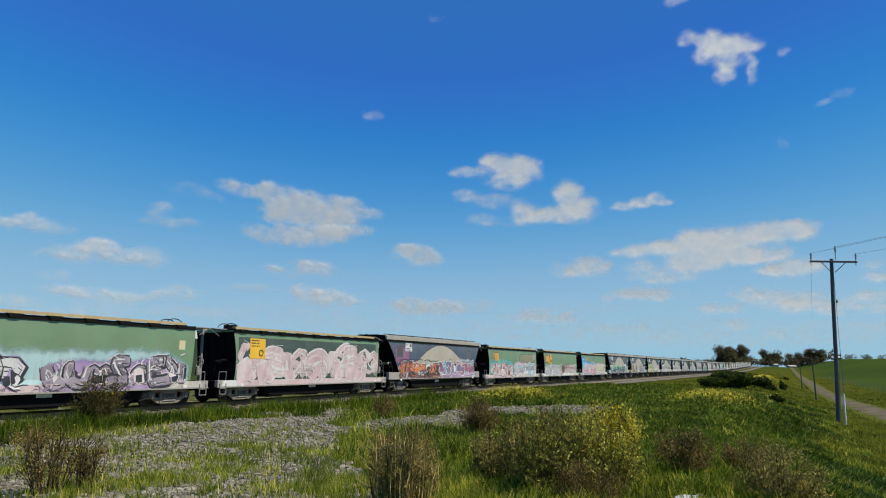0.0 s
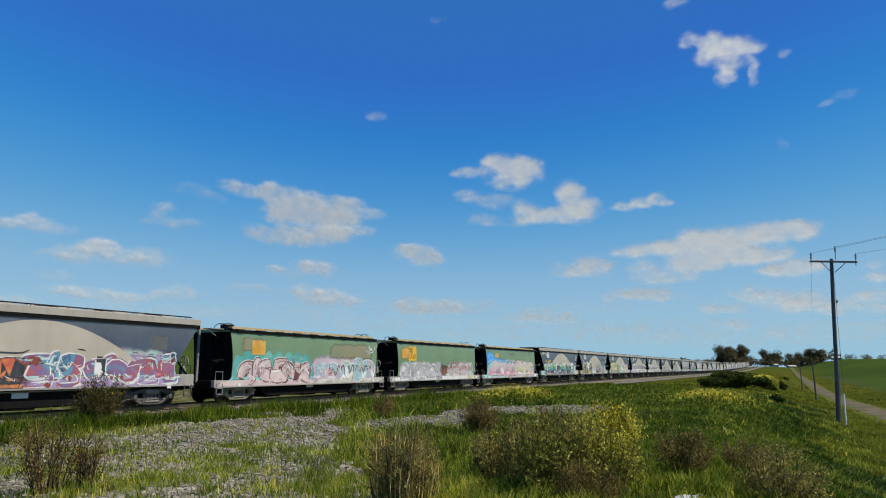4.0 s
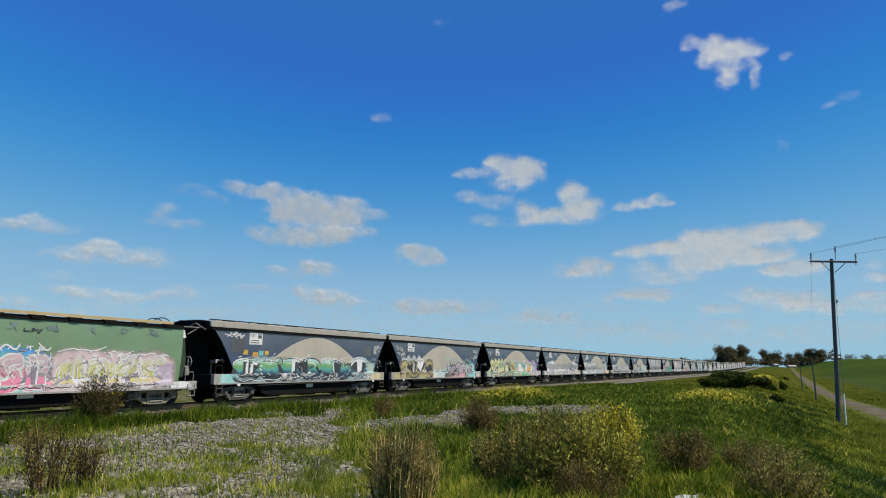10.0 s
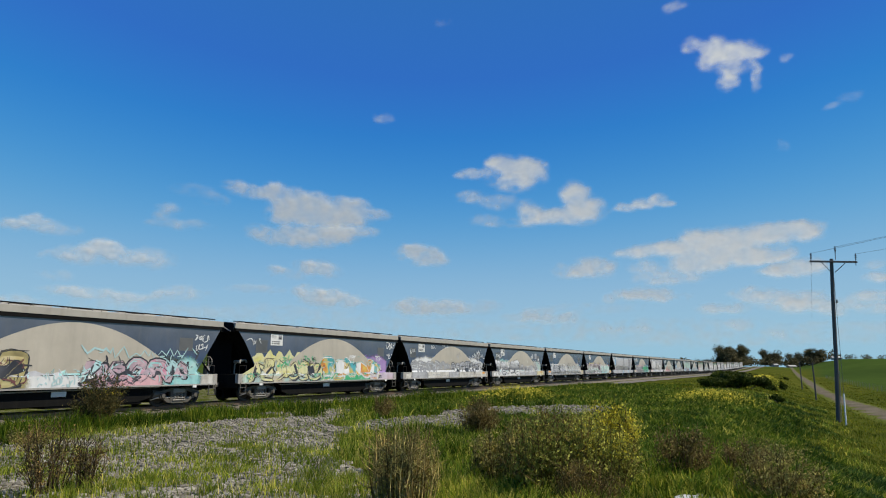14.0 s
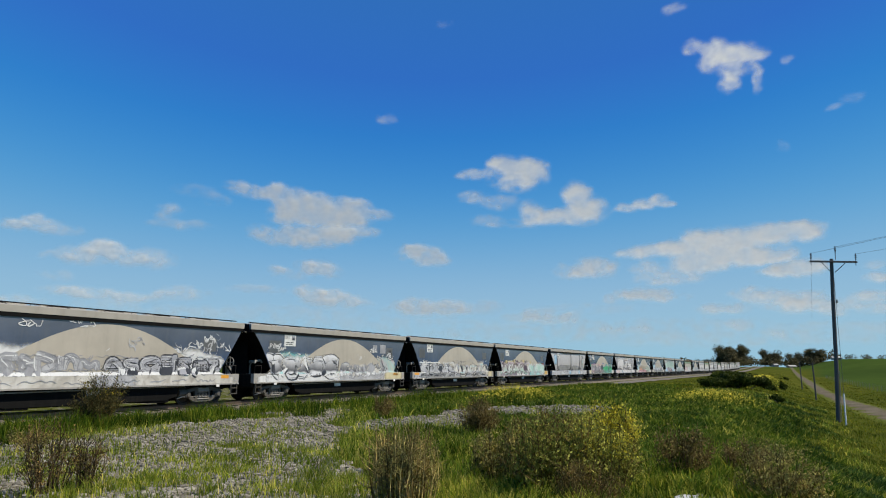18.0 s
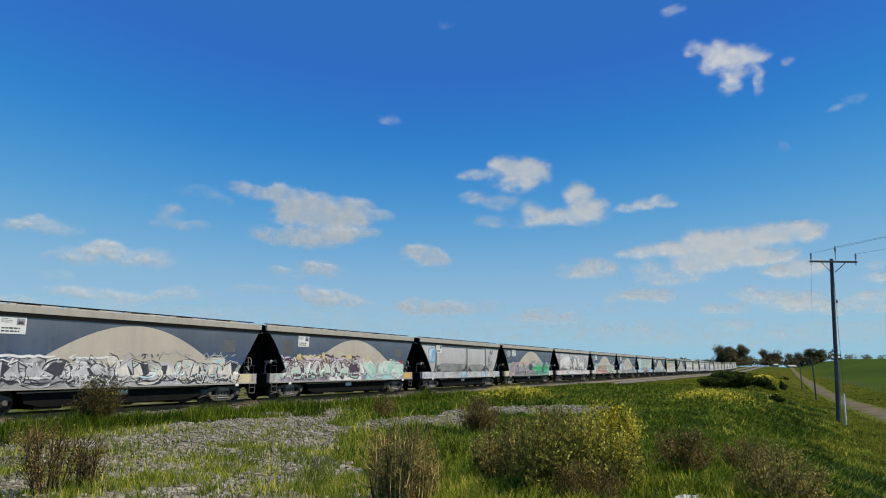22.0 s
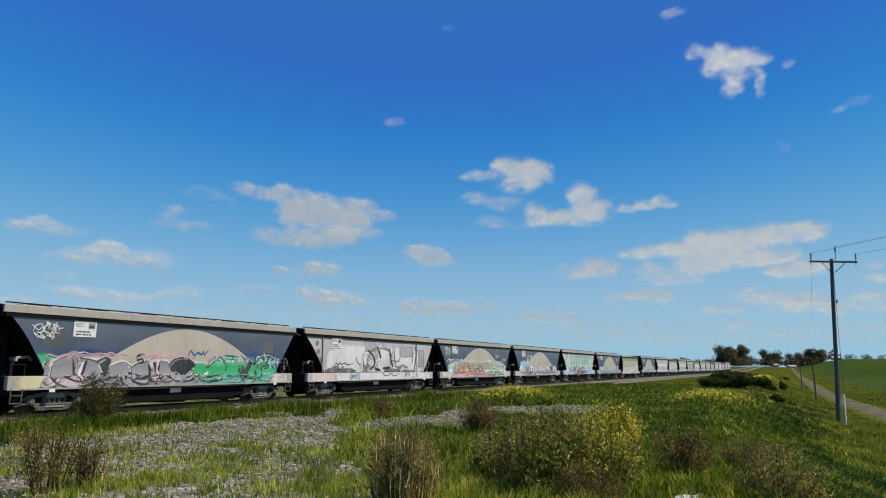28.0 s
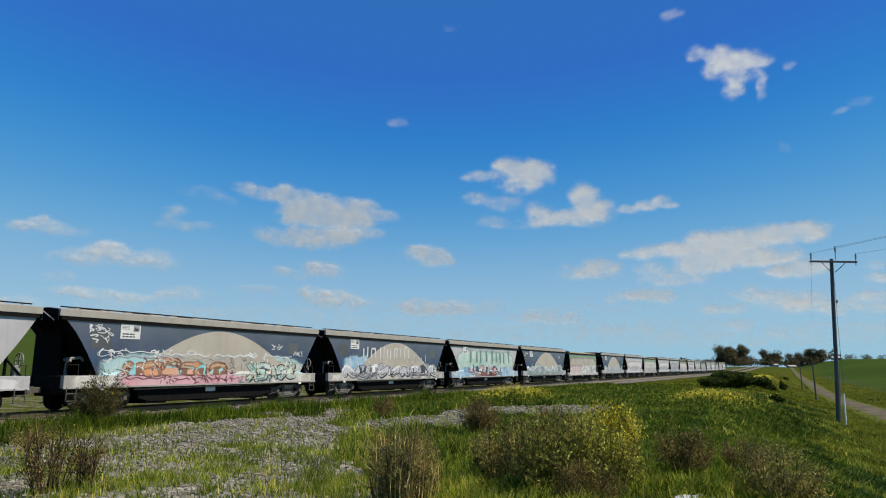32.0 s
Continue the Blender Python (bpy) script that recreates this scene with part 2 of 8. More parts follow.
def road_material():
    """Worn dirt and gravel: damp patches, tufts of grass creeping in."""
    m, nt, b = shader("dirt_road")
    base = ramp(nt, grain(nt, 0.9, 8), [(0.3, (0.078, 0.066, 0.048)), (0.55, (0.125, 0.107, 0.080)), (0.8, (0.19, 0.165, 0.128))])
    verge = nt.nodes.new("ShaderNodeAttribute")
    verge.attribute_name = "verge"
    creep = nt.nodes.new("ShaderNodeMath")
    creep.operation = "MULTIPLY_ADD"
    creep.inputs[1].default_value = 0.42
    nt.links.new(verge.outputs["Fac"], creep.inputs[0])
    nt.links.new(grain(nt, 0.5, 9, rough=0.75), creep.inputs[2])
    tuft = ramp(nt, creep.outputs[0], [(0.57, (0, 0, 0)), (0.70, (0.95,) * 3)])
    nt.links.new(mixed(nt, tuft, base, (0.085, 0.100, 0.018)), b.inputs["Base Color"])
    b.inputs["Roughness"].default_value = 0.95
    b.inputs["Specular IOR Level"].default_value = 0.0
    bumped(nt, b, grain(nt, 6, 6), 0.6, 0.05)
    return m


ROAD = road_material()
STONE = rough_stuff("gravel_stones", [(0.0, (0.130, 0.116, 0.088)), (0.6, (0.212, 0.191, 0.148)), (1.0, (0.325, 0.300, 0.240))], 20.0)
RAIL = paint("rail_steel", (0.14, 0.10, 0.075), wear=0.4, rough=0.5, metal=0.5)
SLEEPER = rough_stuff("sleepers", [(0.0, (0.14, 0.12, 0.10)), (1.0, (0.24, 0.21, 0.18))], 12.0)
POLE = paint("weathered_pole", (0.085, 0.08, 0.078), dirt=(0.17, 0.15, 0.13), wear=0.5, rough=0.85)
WIRE = paint("wire", (0.10, 0.10, 0.11), wear=0.1, rough=0.6)
PORCELAIN = paint("insulator_brown", (0.05, 0.035, 0.03), wear=0.1, rough=0.3, streak=False)
LUSH = foliage("lush_grass", [(0.0, (0.029, 0.076, 0.006)), (0.55, (0.092, 0.156, 0.013)), (1.0, (0.270, 0.286, 0.040))], 0.45, 0.5)
LAWN = foliage("short_grass", [(0.0, (0.073, 0.110, 0.015)), (0.6, (0.140, 0.176, 0.020)), (1.0, (0.279, 0.266, 0.037))], 0.4, 0.35)
PALE_GRASS = foliage("pale_grass", [(0.0, (0.12, 0.19, 0.02)), (0.6, (0.25, 0.31, 0.045)), (1.0, (0.44, 0.43, 0.12))], 0.5, 0.6)
WEED_LEAF = foliage("weed_leaf", [(0.0, (0.035, 0.082, 0.011)), (0.6, (0.093, 0.154, 0.019)), (1.0, (0.295, 0.306, 0.067))], 0.4, 0.55)
DOCK = foliage("broad_weed", [(0.0, (0.030, 0.076, 0.016)), (0.6, (0.073, 0.133, 0.030)), (1.0, (0.207, 0.259, 0.086))], 0.3, 0.5)
FRESH = foliage("fresh_grass", [(0.0, (0.130, 0.199, 0.030)), (0.55, (0.308, 0.377, 0.059)), (1.0, (0.708, 0.610, 0.204))], 0.5, 0.7)
BROWN_LEAF = foliage("brown_weed", [(0.0, (0.194, 0.169, 0.069)), (0.6, (0.375, 0.328, 0.138)), (1.0, (0.550, 0.494, 0.237))], 0.4, 1.5)
OLIVE_LEAF = foliage("olive_weed", [(0.0, (0.160, 0.169, 0.050)), (0.6, (0.310, 0.320, 0.087)), (1.0, (0.584, 0.564, 0.169))], 0.35, 1.2)
GREY_LEAF = foliage("grey_green_weed", [(0.0, (0.042, 0.042, 0.021)), (0.6, (0.088, 0.082, 0.040)), (1.0, (0.193, 0.167, 0.088))], 0.3, 1.2)
REDDISH_LEAF = foliage("reddish_weed", [(0.0, (0.123, 0.085, 0.045)), (0.6, (0.246, 0.179, 0.090)), (1.0, (0.392, 0.319, 0.168))], 0.35, 1.5)
STALK = foliage("dry_stalk", [(0.0, (0.090, 0.060, 0.033)), (1.0, (0.250, 0.180, 0.085))], 0.1, 2.0)
DARK_TWIG = foliage("dark_twig", [(0.0, (0.042, 0.031, 0.025)), (0.7, (0.098, 0.070, 0.050)), (1.0, (0.238, 0.182, 0.119))], 0.15, 2.0)
PALE_STALK = foliage("pale_stalk", [(0.0, (0.154, 0.108, 0.063)), (0.5, (0.332, 0.250, 0.135)), (1.0, (0.666, 0.551, 0.301))], 0.2, 2.0)
YELLOW = foliage("yellow_flowers", [(0.0, (0.58, 0.49, 0.04)), (1.0, (0.86, 0.78, 0.15))], 0.3, 1.0)
BANK = foliage("bank_grass", [(0.0, (0.085, 0.105, 0.012)), (0.6, (0.165, 0.185, 0.022)), (1.0, (0.30, 0.30, 0.05))], 0.45, 0.1)
SHRUB = foliage("shrub_leaf", [(0.0, (0.042, 0.056, 0.010)), (0.6, (0.069, 0.093, 0.017)), (1.0, (0.112, 0.130, 0.025))], 0.15, 0.5)
GUM = foliage("gum_leaf", [(0.0, (0.068, 0.064, 0.046)), (0.6, (0.116, 0.106, 0.073)), (1.0, (0.189, 0.162, 0.113))], 0.2, 0.1)
BARK = paint("bark", (0.13, 0.10, 0.08), wear=0.4, rough=0.9)


# ------------------------------------------------------------------ building helpers
def mesh_of(name, bm, *mats):
    me = bpy.data.meshes.new(name)
    bm.to_mesh(me)
    bm.free()
    for m in mats:
        me.materials.append(m)
    return me


def part(name, bm, material, parent, label="", m=None):
    mats = material if isinstance(material, tuple) else (material,)
    ob = new(name, mesh_of(name, bm, *mats))
    ob.parent = parent
    if m is not None:
        ob.matrix_basis = m
    if label:
        ob["label"] = label
    return ob


def shared(name, me, parent, m, label=""):
    ob = new(name, me)
    ob.parent = parent
    ob.matrix_basis = m
    if label:
        ob["label"] = label
    return ob


def thing(name, label, category, m=None, group="", kind=""):
    ob = new(name)
    ob.empty_display_size = 0.3
    if m is not None:
        ob.matrix_basis = m
    return tagged(ob, label, category, group, kind)


def box(bm, x0, x1, y0, y1, z0, z1, bevel=0.0):
    v = [bm.verts.new((x, y, z)) for x in (x0, x1) for y in (y0, y1) for z in (z0, z1)]
    f = [bm.faces.new([v[i] for i in q]) for q in ((0, 1, 3, 2), (4, 6, 7, 5), (0, 4, 5, 1), (2, 3, 7, 6), (0, 2, 6, 4), (1, 5, 7, 3))]
    if bevel:
        e = {e for g in f for e in g.edges}
        bmesh.ops.bevel(bm, geom=list(e), offset=bevel, segments=1, affect="EDGES")
    return v


def prism(bm, outline, y0, y1, axis="y"):
    """An outline in (a, b) drawn out along an axis: y gives (a, y, b), x gives (x, a, b), z gives (a, b, z)."""
    put = {"y": lambda p, d: (p[0], d, p[1]), "x": lambda p, d: (d, p[0], p[1]), "z": lambda p, d: (p[0], p[1], d)}[axis]
    a = [bm.verts.new(put(p, y0)) for p in outline]
    b = [bm.verts.new(put(p, y1)) for p in outline]
    k = len(outline)
    bm.faces.new(a), bm.faces.new(b[::-1])
    for i in range(k):
        bm.faces.new((a[i], b[i], b[(i + 1) % k], a[(i + 1) % k]))
    bmesh.ops.recalc_face_normals(bm, faces=bm.faces[:])


def tube(bm, points, radius, sides=6, taper=None):
    """A round bar along a row of points."""
    pts = [Vector(p) for p in points]
    rings = []
    for i, p in enumerate(pts):
        d = (pts[min(i + 1, len(pts) - 1)] - pts[max(i - 1, 0)]).normalized()
        a = d.cross(Vector((0.13, 0.31, 1)) if abs(d.z) < 0.9 else Vector((1, 0.2, 0))).normalized()
        b = d.cross(a)
        r = radius if taper is None else radius + (taper - radius) * i / (len(pts) - 1)
        rings.append([bm.verts.new(p + (a * math.cos(t) + b * math.sin(t)) * r) for t in (2 * math.pi * k / sides for k in range(sides))])
    for q, w in zip(rings, rings[1:]):
        for k in range(sides):
            bm.faces.new((q[k], q[(k + 1) % sides], w[(k + 1) % sides], w[k]))
    bm.faces.new(rings[0][::-1]), bm.faces.new(rings[-1])


def disc(bm, x, y0, y1, z, r, sides=20):
    """A short cylinder along y."""
    prism(bm, [(x + r * math.cos(2 * math.pi * k / sides), z + r * math.sin(2 * math.pi * k / sides)) for k in range(sides)], y0, y1)


def sheet(name, verts, faces, *mats):
    me = bpy.data.meshes.new(name)
    me.from_pydata(verts, [], faces)
    for m in mats:
        me.materials.append(m)
    return me


# ------------------------------------------------------------------ ground
def stones_at(x, y):
    """How stony the ground is: the bare strip between the grass by the track and the weeds."""
    n, s = ns(x, y)
    az = math.degrees(math.atan2(x, max(0.1, y)))
    rough = 0.5 + noise.noise(Vector((x * 0.3, y * 0.3, 9.0)))
    v = step(-18.0, -16.2, n - 2.4 * noise.noise(Vector((x * 0.45, y * 0.45, 2.0)))) * (1 - step(-11.5, -5.5, az + 5 * (rough - 0.5) - 3.5 * (1 - step(9.0, 12.5, math.hypot(x, y))))) * (0.62 + 0.7 * rough)
    v *= step(-8, 3, y)
    # two bare patches farther on
    for px, py, ra, rb in ((4.65, 27.3, 4.5, 2.3), (-0.5, 21.8, 3.2, 2.0), (1.6, 27.0, 3.0, 1.5), (3.6, 8.5, 0.7, 0.6)):
        pn, ps = ns(px, py)
        v = max(v, 1.15 * math.exp(-((n - pn) / rb) ** 2 - ((s - ps) / ra) ** 2))
    # tired, half bare ground behind the track
    v = max(v, 0.42 * step(27.5, 30.0, -n) * (1 - step(60, 120, -n)))
    return min(1.0, v)


def field_at(x, y):
    n, s = ns(x, y)
    return max(step(11.5, 13.5, n), 0.85 * step(60, 110, -n), step(300, 900, math.hypot(x, y)))


def ground():
    radii = [0.0]
    r = 1.5
    while r < 4700:
        radii.append(r)
        r = r + max(0.45, r * 0.042)
    radii.append(4800)
    turns = 288
    verts, faces, stony, fields = [(0, 0, ground_z(0, 0))], [], [0.0], [0.0]
    for r in radii[1:]:
        for k in range(turns):
            a = 2 * math.pi * k / turns
            x, y = r * math.sin(a), r * math.cos(a)
            verts.append((x, y, ground_z(x, y)))
            stony.append(stones_at(x, y)), fields.append(field_at(x, y))
    for k in range(turns):
        faces.append((0, 1 + (k + 1) % turns, 1 + k))
    for i in range(len(radii) - 2):
        a, b = 1 + i * turns, 1 + (i + 1) * turns
        for k in range(turns):
            j = (k + 1) % turns
            faces.append((a + k, a + j, b + j, b + k))
    me = sheet("ground", verts, faces, GROUND)
    for name, values in (("stones", stony), ("field", fields)):
        at = me.attributes.new(name, "FLOAT", "POINT")
        at.data.foreach_set("value", values)
    me.polygons.foreach_set("use_smooth", [True] * len(me.polygons))
    tagged(new("ground", me), "grassy verge and stony bare strip reaching green fields", "ground", kind="structure")


def ribbon(name, offsets, stations, material, lift, label, category):
    """A strip along the track's direction: offsets are (n, height) pairs across."""
    verts, faces = [], []
    k = len(offsets)
    for s in stations:
        for n, h in offsets:
            p = plan(n, s)
            z = rise(s) + h if lift is None else ground_z(p.x, p.y) + lift + h
            verts.append((p.x, p.y, z))
    for i in range(len(stations) - 1):
        for j in range(k - 1):
            a = i * k + j
            faces.append((a, a + 1, a + k + 1, a + k))
    ob = new(name, sheet(name, verts, faces, material))
    return tagged(ob, label, category, kind="structure")


ground()
far_steps = [-260 + 20 * i for i in range(14)] + [4 * i for i in range(5, 90)] + [360 + 20 * i for i in range(45)]
ribbon("ballast", [(-TRACK - 3.4, -0.75), (-TRACK - 1.9, -0.2), (-TRACK + 1.9, -0.2), (-TRACK + 3.6, -0.72)], far_steps, BALLAST, None,
       "tan crushed-stone ballast bed under the rails", "ballast")
ribbon("gravel_access_track", [(-20.8, 0.0), (-19.2, 0.05), (-17.4, 0.05), (-15.8, 0.0)], [4 * i for i in range(18, 90)] + [360 + 20 * i for i in range(20)],
       BALLAST, 0.05, "tan gravel service strip beside the track", "gravel track")


def road_n(s):
    """The road's middle: it swings away from the poles towards the stand."""
    return 4.2 + (2.05 * ((105 - s) / 50) ** 1.5 if s < 105 else 0.0)


def road():
    verts, faces = [], []
    stations = [-20 + 4 * i for i in range(95)] + [370 + 20 * i for i in range(45)]
    across = ((-1.3, -0.03), (-0.85, 0.01), (-0.28, 0.06), (0.28, 0.06), (0.85, 0.01), (1.3, -0.03))
    for s in stations:
        for d, h in across:
            p = plan(road_n(s) + d * (1 + 0.35 * (1 - step(50, 85, s)) + 0.22 * noise.noise(Vector((s * 0.21, d, 1.0)))), s)
            verts.append((p.x, p.y, ground_z(p.x, p.y) + 0.05 + h + 0.0022 * min(260, max(0, s - 70))))
    k = len(across)
    for i in range(len(stations) - 1):
        for j in range(k - 1):
            a = i * k + j
            faces.append((a, a + 1, a + k + 1, a + k))
    me = sheet("road", verts, faces, ROAD)
    me.attributes.new("verge", "FLOAT", "POINT").data.foreach_set("value", [1.0, 0.35, 0.0, 0.0, 0.35, 1.0] * len(stations))
    tagged(new("road", me), "unsealed pale dirt road along the field", "road", kind="structure")


road()
for n in (-TRACK - 0.7525, -TRACK + 0.7525):
    rail = ribbon("rail", [(n - 0.07, -0.15), (n - 0.03, -0.12), (n - 0.035, 0.0), (n + 0.035, 0.0), (n + 0.03, -0.12), (n + 0.07, -0.15)], far_steps, RAIL, None,
                  "rusty steel running rail", "rail")


def sleepers():
    verts, faces = [], []
    for i in range(520):
        s = -90 + i * 0.68
        b = len(verts)
        for ds in (-0.11, 0.11):
            for dn in (-1.22, 1.22):
                for z in (-0.3, -0.152):
                    p = plan(-TRACK + dn, s + ds, z + rise(s))
                    verts.append(tuple(p))
        faces += [tuple(b + j for j in q) for q in ((0, 1, 3, 2), (4, 6, 7, 5), (0, 4, 5, 1), (2, 3, 7, 6), (1, 5, 7, 3))]
    tagged(new("sleepers", sheet("sleepers", verts, faces, SLEEPER)), "grey sleepers bedded in the ballast", "sleepers", kind="stuff")


sleepers()


# ------------------------------------------------------------------ the train
BODY = 15.40          # length over the deck; the couplers take up the rest of PITCH
WHEEL_R = 0.47


SILL_TOP = {"green": 1.10, "dark": 1.41, "silver": 1.41}
SILL_LOW = {"green": 0.78, "dark": 0.93, "silver": 0.93}
EAVES = {"green": 3.55, "dark": 3.80, "silver": 3.80}


SIDE = 1.355


def side_y(z, style):
    """Half width of the painted side at height z."""
    if z < SILL_TOP[style] + 0.015:
        return HALF
    if style == "green":
        return 1.335 + 0.05 * math.sin(math.pi * min(1, max(0, (z - 0.9) / 2.75)))
    if style == "silver":
        return SIDE - 0.055 + 0.055 * math.sin(math.pi * min(1, max(0, (z - 1.4) / 2.4)))
    return SIDE


def end_x(z, style, rear=False):
    """How far the hopper's end stands in from the deck's end at height z."""
    if style == "green":
        t = min(1.0, max(0.0, (z - 1.10) / 2.45))
        if rear:
            return 0.93 + 0.12 * (1 - t)
        return 0.93 + 0.27 * math.sin(math.pi * (0.10 + 0.62 * (1 - t) ** 0.8)) * (1 - t) ** 0.35
    t = min(1.0, max(0.0, (z - 1.42) / 2.3))
    if rear:
        return -0.14 + 1.5 * (1 - t) ** 1.05
    return -0.36 + (2.05 if style == "silver" else 1.75) * (1 - t) ** (0.86 if style == "silver" else 0.70)


def wheel_mesh():
    bm = bmesh.new()
    k = 24
    for sgn in (-1, 1):
        y = 0.7525 * sgn
        profile = [(0.10, -0.07), (0.36, -0.02), (0.40, -0.065), (0.47, -0.065), (0.47, 0.05), (0.50, 0.055), (0.50, 0.08), (0.39, 0.08), (0.36, 0.03), (0.10, 0.07)]
        rings = []
        for j in range(k):
            a = 2 * math.pi * j / k
            rings.append([bm.verts.new((r * math.cos(a), y - sgn * w * -1 if sgn < 0 else y - w, r * math.sin(a))) for r, w in profile])
        for j in range(k):
            p, q = rings[j], rings[(j + 1) % k]
            for i in range(len(profile) - 1):
                bm.faces.new((p[i], p[i + 1], q[i + 1], q[i]))
        for j in range(0, k, 6):
            a = 2 * math.pi * (j + 0.5) / k
            tube(bm, [(0.2 * math.cos(a), y, 0.2 * math.sin(a)), (0.36 * math.cos(a), y, 0.36 * math.sin(a))], 0.03, 5)
    disc(bm, 0, -1.02, 1.02, 0, 0.085, 12)
    bmesh.ops.recalc_face_normals(bm, faces=bm.faces[:])
    return mesh_of("wheelset", bm, WHEEL)


WHEELSET = wheel_mesh()


def side_frame_mesh(material):
    """Cast side frame of a three-piece bogie: arched top, dropped spring nest, two axle boxes."""
    bm = bmesh.new()
    prism(bm, [(-1.25, 0.52), (-1.12, 0.66), (-0.50, 0.80), (0.50, 0.80), (1.12, 0.66), (1.25, 0.52), (1.10, 0.50), (0.46, 0.66), (-0.46, 0.66), (-1.10, 0.50)], -0.08, 0.07)
    for d in (-1, 1):
        prism(bm, [(d * 1.18, 0.54), (d * 0.98, 0.56), (d * 0.40, 0.24), (d * 0.40, 0.14), (d * 0.56, 0.14)], -0.06, 0.06)
        prism(bm, [(d * 0.46, 0.70), (d * 0.33, 0.70), (d * 0.33, 0.22), (d * 0.46, 0.22)], -0.07, 0.06)
    prism(bm, [(-0.46, 0.13), (0.46, 0.13), (0.46, 0.24), (-0.46, 0.24)], -0.09, 0.07)
    for x in (-0.915, 0.915):
        box(bm, x - 0.15, x + 0.15, -0.12, 0.10, 0.34, 0.58, 0.02)
        disc(bm, x, -0.17, -0.10, 0.47, 0.10, 12)
    return mesh_of("side_frame", bm, material)


def springs_mesh():
    bm = bmesh.new()
    for x in (-0.2, 0.0, 0.2):
        pts = [(x + 0.075 * math.cos(a), -0.02 + 0.075 * math.sin(a), 0.28 + 0.30 * a / (8 * math.pi)) for a in (k * math.pi / 3 for k in range(25))]
        tube(bm, pts, 0.018, 4)
    box(bm, -0.34, 0.34, -0.12, 0.12, 0.58, 0.76, 0.02)
    box(bm, -0.36, 0.36, -0.13, 0.10, 0.22, 0.28, 0.015)
    return mesh_of("spring_nest", bm, PALE_STEEL)


SIDE_FRAME, TAN_FRAME, SPRINGS = side_frame_mesh(STEEL), side_frame_mesh(TAN_STEEL), springs_mesh()


def bogie(wagon, x, frame_mesh):
    b = new("bogie", None)
    b.parent = wagon
    b.matrix_basis = pose(x, 0, 0)
    bm = bmesh.new()
    box(bm, -0.22, 0.22, -0.98, 0.98, 0.50, 0.80, 0.03)
    bolster = part("bolster", bm, STEEL, b)
    for sgn in (-1, 1):
        turn = 0 if sgn < 0 else 180
        shared("side_frame", frame_mesh, b, pose(0, sgn * 1.02, 0, 0, 0, turn))
        shared("spring_nest", SPRINGS, b, pose(0, sgn * 1.02, 0, 0, 0, turn))
    for dx in (-0.915, 0.915):
        shared("wheelset", WHEELSET, b, pose(dx, 0, WHEEL_R))
    bm = bmesh.new()
    tube(bm, [(-1.45, -1.0, 0.30), (-1.2, -1.06, 0.38), (0.9, -1.06, 0.34)], 0.028, 5)
    tube(bm, [(-1.45, 0.9, 0.30), (1.3, 0.9, 0.34)], 0.028, 5)
    part("brake_rod", bm, PALE_STEEL, b)
    return b


def grab(bm, a, b, out, r=0.02):
    """A bent hand hold from a to b standing off by the vector out."""
    a, b, out = Vector(a), Vector(b), Vector(out)
    tube(bm, [a, a + out, b + out, b], r, 5)


